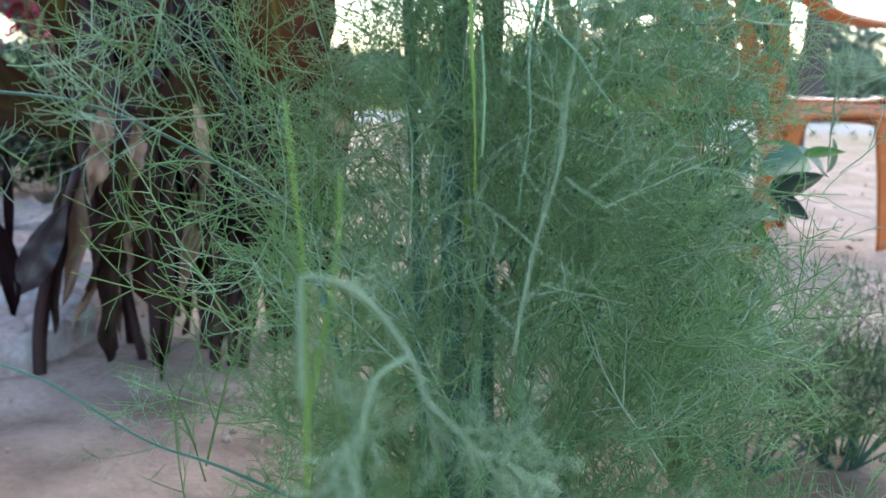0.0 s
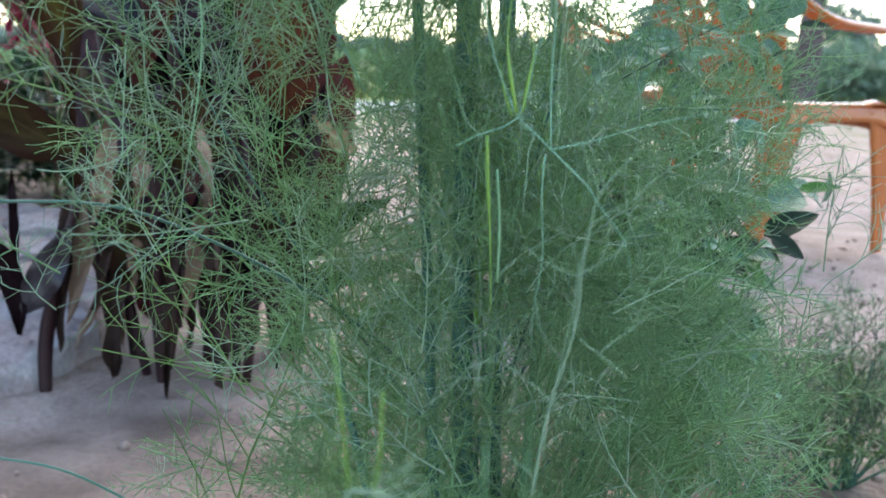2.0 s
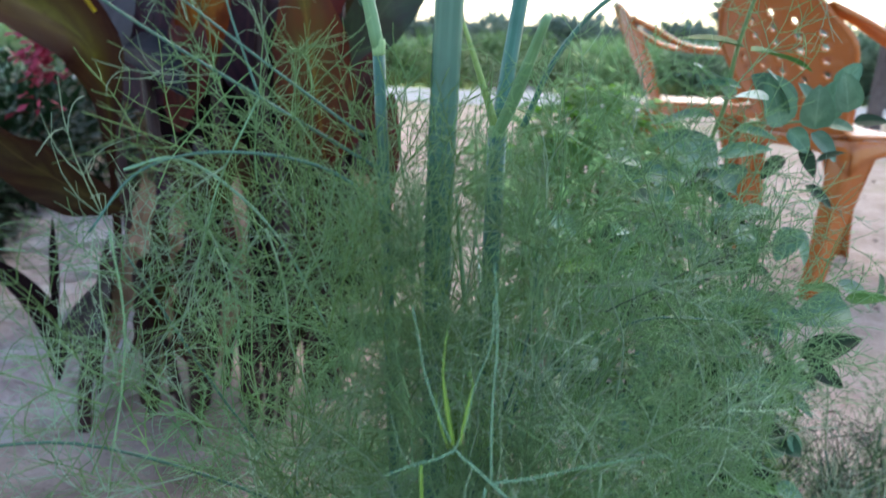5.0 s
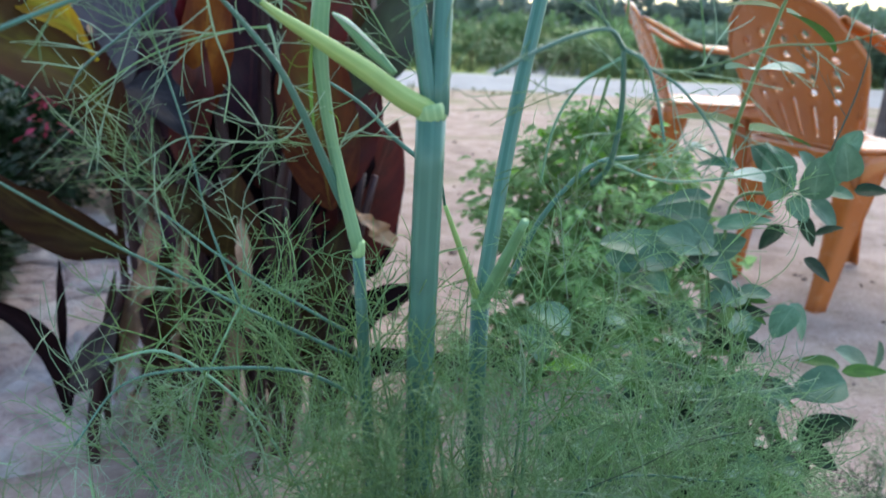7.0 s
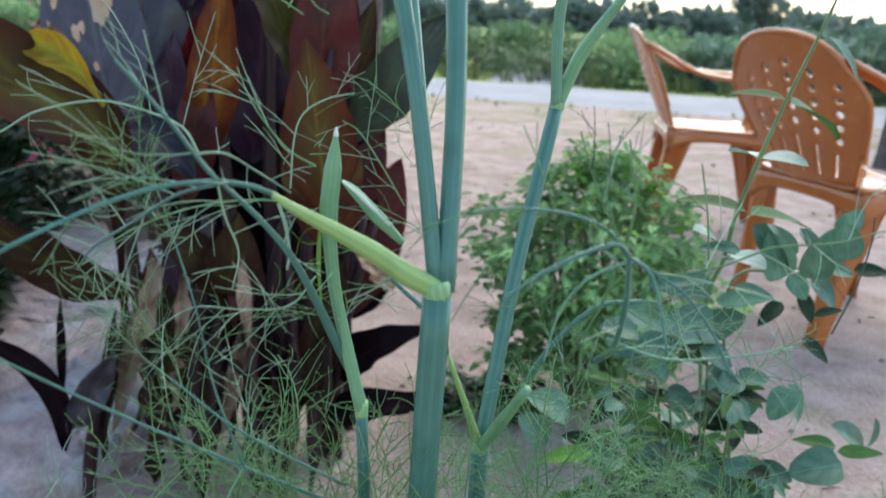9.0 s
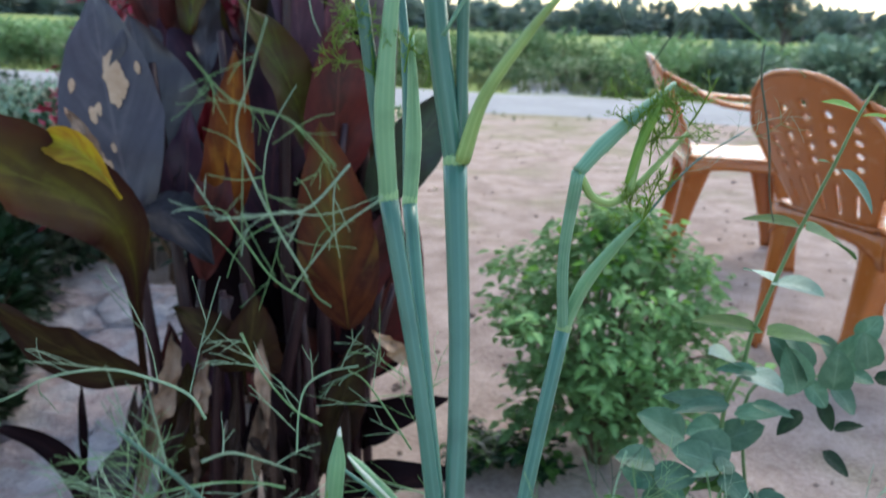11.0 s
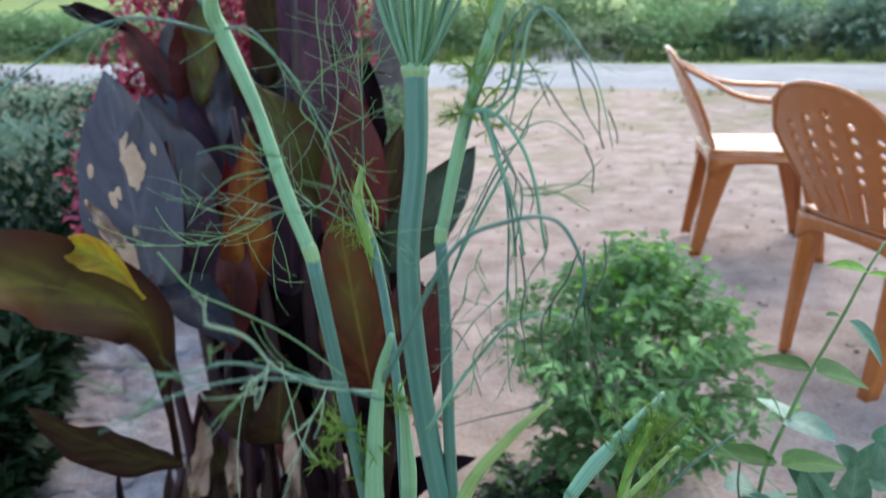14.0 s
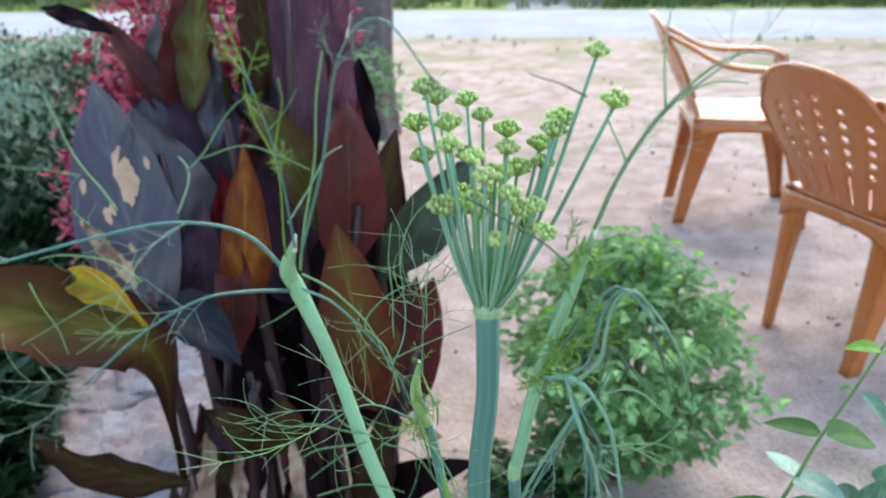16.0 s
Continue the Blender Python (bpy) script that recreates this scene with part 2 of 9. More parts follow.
PLASTIC = plastic_material()
CANNA = {
    "slate": leafy("slate_purple_leaf", (0.044, 0.037, 0.046), (0.056, 0.049, 0.057), (0.032, 0.025, 0.034), (0.100, 0.082, 0.086), 0.38, 0.10, 26, gloss=0.45),
    "plum": leafy("plum_purple_leaf", (0.050, 0.022, 0.042), (0.070, 0.030, 0.052), (0.032, 0.020, 0.036), (0.120, 0.048, 0.060), 0.44, 0.15, 26, gloss=0.24),
    "mauve": leafy("mauve_purple_leaf", (0.078, 0.034, 0.056), (0.105, 0.046, 0.070), (0.050, 0.026, 0.044), (0.17, 0.068, 0.088), 0.46, 0.2, 24, gloss=0.22),
    "maroon": leafy("maroon_leaf", (0.070, 0.014, 0.016), (0.038, 0.016, 0.014), (0.100, 0.022, 0.018), (0.120, 0.040, 0.030), 0.42, 0.22, 22, gloss=0.18),
    "rust": leafy("rust_orange_leaf", (0.13, 0.030, 0.010), (0.27, 0.098, 0.016), (0.085, 0.022, 0.010), (0.34, 0.17, 0.03), 0.5, 0.3, 11, gloss=0.1),
    "streaked": leafy("rust_and_olive_leaf", (0.078, 0.020, 0.014), (0.097, 0.073, 0.017), (0.117, 0.038, 0.014), (0.202, 0.147, 0.032), 0.5, 0.25, 14, 0.0012, 0.1, (0.045, 0.012, 0.008), gloss=0.1),
    "olive": leafy("olive_bronze_leaf", (0.050, 0.034, 0.011), (0.070, 0.082, 0.015), (0.050, 0.022, 0.011), (0.125, 0.125, 0.028), 0.42, 0.25, 20, gloss=0.16),
    "bronze": leafy("bronze_green_leaf", (0.056, 0.016, 0.009), (0.092, 0.082, 0.012), (0.050, 0.026, 0.010), (0.105, 0.092, 0.017), 0.5, 0.3, 18, 0.0012, 0.1, (0.026, 0.007, 0.007), 0.14),
    "green": leafy("dark_green_leaf", (0.023, 0.039, 0.023), (0.033, 0.049, 0.030), (0.026, 0.023, 0.022), (0.058, 0.072, 0.047), 0.42, 0.15, 20),
    "yellow": leafy("yellowing_leaf", (0.33, 0.22, 0.014), (0.27, 0.28, 0.02), (0.22, 0.10, 0.014), (0.36, 0.30, 0.04), 0.55, 0.3, 14),
    "umber": leafy("dark_umber_leaf", (0.034, 0.016, 0.010), (0.048, 0.038, 0.014), (0.026, 0.013, 0.010), (0.085, 0.062, 0.024), 0.5, 0.2, 20, gloss=0.06),
    "ink": leafy("blue_black_leaf", (0.016, 0.016, 0.022), (0.024, 0.025, 0.033), (0.012, 0.011, 0.015), (0.05, 0.045, 0.05), 0.5, 0.08, 26, gloss=0.1),
    "wine": leafy("wine_purple_leaf", (0.085, 0.028, 0.046), (0.118, 0.044, 0.064), (0.050, 0.018, 0.032), (0.19, 0.07, 0.09), 0.45, 0.35, 24, gloss=0.22),
    "crimson": leafy("crimson_leaf_back", (0.16, 0.008, 0.012), (0.12, 0.008, 0.012), (0.09, 0.006, 0.01), (0.2, 0.02, 0.02), 0.5, 0.3, 20, gloss=0.12),
    # purple blackened to stand in for the shade between the leaves
    "dark": leafy("shade_black_purple_leaf", (0.009, 0.005, 0.007), (0.013, 0.007, 0.009), (0.012, 0.005, 0.006), (0.024, 0.010, 0.012), 0.6, 0.05, 24, gloss=0.04),
}
CANNA_STALK = stemmy("dark_red_stalk", (0.018, 0.005, 0.008), (0.044, 0.013, 0.017), 0.5, 5)
STALK = stemmy("blue_green_stalk", (0.050, 0.144, 0.110), (0.068, 0.176, 0.134), 0.30, 4)
SOFT_STALK = stemmy("pale_sea_green_stalk", (0.12, 0.27, 0.17), (0.17, 0.34, 0.23), 0.4, 6)
SHEATH = stemmy("pale_green_sheath", (0.136, 0.285, 0.146), (0.170, 0.330, 0.176), 0.38, 5)
NODE = stemmy("pale_node_ring", (0.21, 0.37, 0.17), (0.27, 0.43, 0.21), 0.42, 6)
YELLOW_SHEATH = stemmy("yellow_green_petiole", (0.215, 0.335, 0.105), (0.270, 0.390, 0.138), 0.42, 4)
THREAD = thread("blue_green_thread", (0.168, 0.310, 0.150), (0.242, 0.390, 0.210), 0.55)
THREAD_NEW = thread("fresh_green_thread", (0.10, 0.22, 0.02), (0.20, 0.33, 0.04), 0.3)
THREAD_NEAR = thread("soft_green_thread", (0.128, 0.243, 0.082), (0.195, 0.325, 0.132), 0.45)
FRESH_STEM = stemmy("fresh_green_stem", (0.10, 0.23, 0.03), (0.165, 0.305, 0.055), 0.45, 5)
THREAD_PALE = thread("pale_thread", (0.26, 0.40, 0.27), (0.36, 0.50, 0.37), 0.42)
THREAD_DRY = thread("withered_thread", (0.03, 0.06, 0.04), (0.08, 0.11, 0.07), 0.1)
PAPER = plain("white_papery_membrane", (0.55, 0.60, 0.48), (0.78, 0.80, 0.70), 200, 0.6, 0.0003, 0.3)
FLORET = thread("yellow_green_floret", (0.36, 0.51, 0.15), (0.56, 0.68, 0.30), 0.4)
BUSH_LEAF = leafy("fresh_green_bush_leaf", (0.225, 0.430, 0.160), (0.305, 0.530, 0.215), (0.170, 0.310, 0.130), (0.440, 0.610, 0.310), 0.65, 0.45, 9, 0.0008, 0.35)
GREY_LEAF = leafy("grey_green_oval_leaf", (0.080, 0.180, 0.112), (0.110, 0.220, 0.142), (0.050, 0.125, 0.074), (0.185, 0.310, 0.215), 0.40, 0.22, 7, 0.0005, 0.3, None, 0.35)
FRESH_LEAF = leafy("bright_green_young_leaf", (0.150, 0.350, 0.037), (0.200, 0.413, 0.056), (0.125, 0.275, 0.037), (0.325, 0.525, 0.125), 0.45, 0.35, 8, 0.001, 0.2)
HERB_LEAF = leafy("mid_green_leaf", (0.060, 0.150, 0.030), (0.080, 0.180, 0.040), (0.05, 0.12, 0.03), (0.13, 0.24, 0.07), 0.45, 0.3, 8, 0.001, 0.2)
PAIR_LEAF = leafy("glossy_green_leaf", (0.036, 0.105, 0.018), (0.052, 0.130, 0.026), (0.03, 0.08, 0.02), (0.10, 0.19, 0.06), 0.45, 0.30, 8, 0.0006, 0.2, None, 0.15)
# grey-green made paler: the sky's sheen on these leaves is in the colour
PALE_LEAF = leafy("grey_green_leaf_sky_sheen", (0.190, 0.330, 0.250), (0.240, 0.390, 0.300), (0.130, 0.240, 0.170), (0.300, 0.440, 0.350), 0.30, 0.25, 7, 0.0006, 0.2, None, 0.6)
# deep green taken near black, with the low shrubs' shade in the colour
DEEP_LEAF = leafy("shade_deepened_green_leaf", (0.010, 0.034, 0.012), (0.015, 0.044, 0.015), (0.006, 0.016, 0.007), (0.022, 0.050, 0.020), 0.45, 0.15, 8, 0.001, 0.3)
HEDGE_LEAF = leafy("hedge_leaf", (0.154, 0.268, 0.121), (0.204, 0.332, 0.149), (0.106, 0.186, 0.094), (0.272, 0.406, 0.203), 0.6, 0.25, 5, 0.001, 0.3)
# distance haze is painted into FAR_LEAF's blue-grey, and a little into TREE_LEAF
FAR_LEAF = leafy("haze_tinted_far_leaf", (0.160, 0.225, 0.205), (0.190, 0.255, 0.230), (0.135, 0.188, 0.176), (0.215, 0.275, 0.250), 0.8, 0.2, 3, 0.001, 0.2)
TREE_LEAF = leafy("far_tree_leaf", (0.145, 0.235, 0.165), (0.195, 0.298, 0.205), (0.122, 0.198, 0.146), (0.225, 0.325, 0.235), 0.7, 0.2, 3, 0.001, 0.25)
GRASS_BLADE = thread("grass_blade", (0.06, 0.095, 0.03), (0.17, 0.19, 0.075))
RED_FLOWER = plain("crimson_petal", (0.27, 0.020, 0.050), (0.48, 0.060, 0.125), 60, 0.6, 0.001, 0.3)
OVAL_STEM = stemmy("dull_green_stem", (0.12, 0.20, 0.08), (0.19, 0.27, 0.12), 0.5, 4)
RED_STEM = stemmy("reddish_flower_stem", (0.10, 0.05, 0.035), (0.16, 0.11, 0.05), 0.5, 4)


# ---------------------------------------------------------------- building kit
class Geo:
    """Vertices, faces and uv of one mesh, in world coordinates."""

    def __init__(self):
        self.v, self.f, self.uv = [], [], []

    def add(self, verts, faces, uvs):
        n = len(self.v)
        self.v += [tuple(p) for p in verts]
        self.uv += uvs
        self.f += [tuple(n + i for i in f) for f in faces]

    def grid(self, fn, nu, nv, keep=None):
        """Sheet of nu x nv cells from fn(u, v) with u, v in 0..1."""
        vs = [fn(i / nu, j / nv) for j in range(nv + 1) for i in range(nu + 1)]
        uvs = [(i / nu, j / nv) for j in range(nv + 1) for i in range(nu + 1)]
        w = nu + 1
        fs = [(j * w + i, j * w + i + 1, (j + 1) * w + i + 1, (j + 1) * w + i)
              for j in range(nv) for i in range(nu) if keep is None or keep(i, j)]
        self.add(vs, fs, uvs)

    def tube(self, pts, radii, sides=8, cap=True):
        pts = [Vector(p) for p in pts]
        n = len(pts)
        if not hasattr(radii, "__len__"):
            radii = [radii] * n
        vs, uvs, side = [], [], None
        run = 0.0
        for k, p in enumerate(pts):
            d = (pts[min(k + 1, n - 1)] - pts[max(k - 1, 0)]).normalized()
            if side is None:
                side = d.orthogonal().normalized()
            side = (side - d * side.dot(d)).normalized()
            up = d.cross(side)
            if k:
                run += (p - pts[k - 1]).length
            for s in range(sides):
                a = 2 * math.pi * s / sides
                vs.append(p + (side * math.cos(a) + up * math.sin(a)) * radii[k])
                uvs.append((abs(2 * s / sides - 1), run))
        fs = [(k * sides + s, k * sides + (s + 1) % sides, (k + 1) * sides + (s + 1) % sides, (k + 1) * sides + s)
              for k in range(n - 1) for s in range(sides)]
        if cap and sides > 3:
            fs += [tuple(range(sides))[::-1], tuple((n - 1) * sides + s for s in range(sides))]
        self.add(vs, fs, uvs)

    def mesh(self, name, base=(0, 0, 0)):
        me = bpy.data.meshes.new(name)
        b = Vector(base)
        me.from_pydata([Vector(p) - b for p in self.v], [], self.f)
        layer = me.uv_layers.new(name="UVMap")
        idx = np.empty(len(me.loops), dtype=np.int32)
        me.loops.foreach_get("vertex_index", idx)
        layer.data.foreach_set("uv", np.array(self.uv, dtype=np.float32)[idx].ravel())
        me.polygons.foreach_set("use_smooth", np.ones(len(me.polygons), dtype=bool))
        me.update()
        return me


BASE = {}


def thing(name, base, label, category, group="", kind=""):
    ob = new(name)
    ob.empty_display_size = 0.05
    ob.location = base
    BASE[ob.name] = Vector(base)
    return tagged(ob, label, category, group, kind)


def part(name, geo, material, parent, label=""):
    """One mesh under a thing or a part; geo is in world coordinates."""
    base = BASE[parent.name]
    me = geo.mesh(name, base)
    me.materials.append(material)
    ob = new(name, me)
    ob.parent = parent
    BASE[ob.name] = base
    return tagged(ob, label)


def placed(name, me, parent, m):
    """A part that shares the mesh me, at the world pose m."""
    ob = new(name, me)
    ob.parent = parent
    ob.matrix_local = Matrix.Translation(-BASE[parent.name]) @ m
    return ob


def solo(name, geo, material, base, label, category, group="", kind="", flat=False):
    me = geo.mesh(name, base)
    me.materials.append(material)
    if flat:
        me.polygons.foreach_set("use_smooth", np.zeros(len(me.polygons), dtype=bool))
    ob = new(name, me)
    ob.location = base
    BASE[ob.name] = Vector(base)
    return tagged(ob, label, category, group, kind)


def spline(pts, n=8):
    """Points of a smooth line through pts (Catmull-Rom)."""
    p = [Vector(q) for q in pts]
    p = [p[0] * 2 - p[1]] + p + [p[-1] * 2 - p[-2]]
    out = []
    for k in range(1, len(p) - 2):
        a, b, c, d = p[k - 1:k + 3]
        for i in range(n):
            t = i / n
            out.append(0.5 * (2 * b + (c - a) * t + (2 * a - 5 * b + 4 * c - d) * t * t + (3 * b - a - 3 * c + d) * t ** 3))
    return out + [p[-2]]


def taper(n, *r):
    """n radii that run evenly through the given ones."""
    return list(np.interp(np.linspace(0, 1, n), np.linspace(0, 1, len(r)), r))


def blade(geo, base, tip, width, normal, sag=0.0, fold=0.25, ripple=0.012, seed=0, nu=8, nv=18, curl=0.0, fat=0.42, via=None, spine=None):
    """A leaf blade from base to tip, bowed through via; fold lifts its halves, curl turns its tip."""
    p0, p1, n0 = Vector(base), Vector(tip), Vector(normal).normalized()
    d0 = (p1 - p0).normalized()
    n1 = (n0 - d0 * n0.dot(d0)).normalized()
    mid = Vector(via) if via else (p0 + p1) / 2 + n1 * sag
    ctrl = mid * 2 - (p0 + p1) / 2
    line = spline(spine, 10) if spine else None
    p = .95 * fat / (1 - fat)
    top = fat ** p * (1 - fat) ** .95

    def fn(u, v):
        s = 2 * u - 1
        w = max(width * 0.5 * v ** p * (1 - v) ** .95 / top, .003 * (1 - v))
        d = ((ctrl - p0) * (1 - v) + (p1 - ctrl) * v).normalized()
        if line:
            k = min(v * (len(line) - 1), len(line) - 1.001)
            i = int(k)
            d = (line[min(i + 2, len(line) - 1)] - line[max(i - 1, 0)]).normalized()
            n = (n0 - d * n0.dot(d)).normalized()
            q = line[i].lerp(line[i + 1], k - i)
            rip = ripple * noise.noise((v * 5.5 + seed * 3.1, s * 0.9 + seed, 0.3)) * (0.3 + abs(s))
            return q + d.cross(n) * (s * w * (1 + 0.09 * noise.noise((v * 9, seed + s * 2, 2.0)))) + n * (fold * w * abs(s) ** 1.3 + rip)
        n = (n0 - d * n0.dot(d)).normalized()
        q = p0 * (1 - v) ** 2 + ctrl * 2 * v * (1 - v) + p1 * v * v + n * curl * v ** 3
        rip = ripple * noise.noise((v * 5.5 + seed * 3.1, s * 0.9 + seed, 0.3)) * (0.3 + abs(s))
        edge = 1 + 0.07 * noise.noise((v * 9, seed + s * 2, 2.0))
        return q + d.cross(n) * (s * w * edge) + n * (fold * w * abs(s) ** 1.3 + rip)

    geo.grid(fn, nu, nv)
    return fn


def leaf_mesh(name, material, length=1.0, width=0.5, fold=0.3, droop=0.12, tip=1.0, nu=4, nv=6, blunt=0.8):
    """A single ovate leaf along +y from the origin, face up, to be shared."""
    g = Geo()

    def fn(u, v):
        s = 2 * u - 1
        w = width * 0.5 * math.sin(math.pi * v ** 0.75) ** blunt * (1 - 0.25 * tip * v)
        return Vector((s * w, v * length, fold * w * abs(s) - droop * length * v * v))

    g.grid(fn, nu, nv)
    me = g.mesh(name)
    me.materials.append(material)
    return me


def turn(d, up=(0, 0, 1), roll=0.0):
    """Rotation that lays +y along d with +z near up."""
    y = Vector(d).normalized()
    x = y.cross(Vector(up))
    x = x.normalized() if x.length > 1e-4 else Vector((1, 0, 0))
    z = x.cross(y)
    return Matrix((x, y, z)).transposed().to_4x4() @ Matrix.Rotation(roll, 4, "Y")


def leaves_cloud(geo, spots, rng, size, up=0.5):
    """Small folded leaves joined in one mesh: spots are (place, outward)."""
    for p, out in spots:
        d = (Vector(out) + Vector((rng.uniform(-.8, .8), rng.uniform(-.8, .8), rng.uniform(-.5, .6)))).normalized()
        s = size * rng.uniform(0.6, 1.3)
        side = d.cross(Vector((rng.uniform(-.4, .4), rng.uniform(-.4, .4), 1))).normalized()
        n = side.cross(d)
        p = Vector(p)
        geo.add([p, p + d * s * .45 + side * s * .27 + n * s * .06, p + d * s, p + d * s * .45 - side * s * .27 + n * s * .06, p + d * s * .45],
                [(0, 1, 4), (1, 2, 4), (2, 3, 4), (3, 0, 4)], [(.5, 0), (1, .45), (.5, 1), (0, .45), (.5, .45)])


# ---------------------------------------------------------------- ground, road, distance
def near_edge(x):
    return 9.2 - 0.08 * x


def far_edge(x):
    return 12.3 - 0.06 * x


def ground_height(x, y):
    h = 0.014 * noise.noise((x * 2.2, y * 2.2, 0)) + 0.010 * noise.noise((x * 6, y * 6, 3)) + 0.007 * noise.noise((x * 18, y * 18, 5))
    fade = max(0.0, min(1.0, (9 - y) / 4)) * max(0.0, min(1.0, (5 - abs(x)) / 2))
    return h * fade - 0.01


def build_ground():
    xs = np.concatenate([[-2500, -900, -350, -150, -70, -35, -20, -12, -8, -6], np.arange(-4.5, 4.6, 0.05), [6, 8, 12, 20, 35, 70, 150, 350, 900, 2500]])
    ys = np.concatenate([[-2500, -600, -150, -40, -12, -5, -2, -1], np.arange(-0.5, 7.0, 0.05), np.arange(7.2, 30, 0.6), [35, 45, 60, 90, 150, 300, 800, 2500]])
    nx = len(xs)
    v = [(x, y, ground_height(x, y)) for y in ys for x in xs]
    f = [(j * nx + i, j * nx + i + 1, (j + 1) * nx + i + 1, (j + 1) * nx + i) for j in range(len(ys) - 1) for i in range(nx - 1)]
    me = bpy.data.meshes.new("ground")
    me.from_pydata(v, [], f)
    me.materials.append(SAND)
    me.materials.append(FIELD)
    mid = np.array([[sum(v[k][a] for k in q) / 4 for a in (0, 1)] for q in f])
    me.polygons.foreach_set("material_index", ((mid[:, 1] > 11.2 - 0.07 * mid[:, 0]) | (abs(mid[:, 0]) > 60)).astype(np.int32))
    me.polygons.foreach_set("use_smooth", np.ones(len(f), dtype=bool))
    tagged(new("ground", me), "pinkish trodden sandy yard running out into green fields", "ground", kind="structure")


def build_road():
    g = Geo()

    def fn(u, v):
        x = -60 + 90 * u
        a, b = near_edge(x), far_edge(x)
        a += 0.12 * noise.noise((x * 1.1, 0, 0)) + 0.05 * noise.noise((x * 4, 1, 0))
        b += 0.15 * noise.noise((x * 0.9, 5, 0))
        return Vector((x, a + (b - a) * v, -0.016 + 0.05 * math.sin(math.pi * v)))

    g.grid(fn, 240, 6)
    solo("road", g, ROAD, (0, 0, 0), "pale grey worn tarred country road", "road", kind="structure")
    g = Geo()

    def apron(u, v):
        y = far_edge(0) - 0.3 + 4.2 * v
        w = 0.75 - 0.2 * v + 0.08 * noise.noise((v * 7, u, 2))
        return Vector((0.40 + 0.25 * v + (u - 0.5) * 2 * w, y + 0.2 * u, -0.03 + 0.075 * min(1, v * 3) + 0.008 * math.sin(math.pi * u)))

    g.grid(apron, 6, 12)
    solo("track", g, ROAD, (0, 0, 0), "grey gravel track that joins the country road", "track", kind="structure")


def crown_spots(rng, blobs, count):
    """Leaf places on the skins of a set of lumps (centre, radii)."""
    out = []
    for _ in range(count):
        c, r = rng.choice(blobs)
        while True:
            d = Vector((rng.gauss(0, 1), rng.gauss(0, 1), rng.gauss(0, 1)))
            if d.length > 0.1:
                break
        d.normalize()
        k = rng.uniform(0.55, 1.05)
        p = Vector(c) + Vector((d.x * r[0], d.y * r[1], d.z * r[2])) * k
        if p.z > 0.02:
            out.append((p, d))
    return out


def build_hedge():
    rng = random.Random(11)
    kinds = []
    for k in range(3):
        blobs = [((rng.uniform(-.9, .9), rng.uniform(-.5, .5), rng.uniform(.25, .6)), (rng.uniform(.4, .7), rng.uniform(.4, .6), rng.uniform(.3, .48))) for _ in range(7)]
        ob = thing("roadside_shrub", (0, 300 + 4 * k, 0), "dense green leafy roadside shrub beyond the road", "shrub", "shrubs beyond the road")
        g = Geo()
        leaves_cloud(g, [(p + Vector((0, 300 + 4 * k, 0)), d) for p, d in crown_spots(rng, blobs, 2600)], rng, 0.12)
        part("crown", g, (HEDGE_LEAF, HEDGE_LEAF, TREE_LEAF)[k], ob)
        g = Geo()
        for _ in range(6):
            a = rng.uniform(0, 6.28)
            g.tube(spline([(rng.uniform(-.3, .3), 300 + 4 * k, -0.02), (math.cos(a) * .3, 300 + 4 * k + math.sin(a) * .2, .3), (math.cos(a) * .6, 300 + 4 * k + math.sin(a) * .4, .6)], 3), taper(7, .02, .006), 5)
        tagged(part("undergrowth", g, TWIG, ob), kind="stuff")
        kinds.append(ob)
    used = set()
    x = -26.0
    while x < 14:
        for row in range(2):
            if row == 0 and -0.6 < x < 1.0:
                continue
            k = rng.randrange(2) if not (3.2 < x < 9 and row == 0) else 2
            xx = x + rng.uniform(-.4, .4)
            m = pose(xx, far_edge(xx) + 1.2 + row * 1.9 + rng.uniform(-.2, .5), 0, 0, 0, rng.uniform(-25, 25)) @ Matrix.Diagonal((*((rng.uniform(.85, 1.15) * (1.15 if k == 2 else 1),) * 2), rng.uniform(.52, .85) + .06 * row + (.28 if k == 2 else 0), 1))
            if k in used:
                ob = copy_thing(kinds[k], m)
                ob.matrix_basis = m
            else:
                kinds[k].matrix_basis = m
                used.add(k)
        x += 1.35


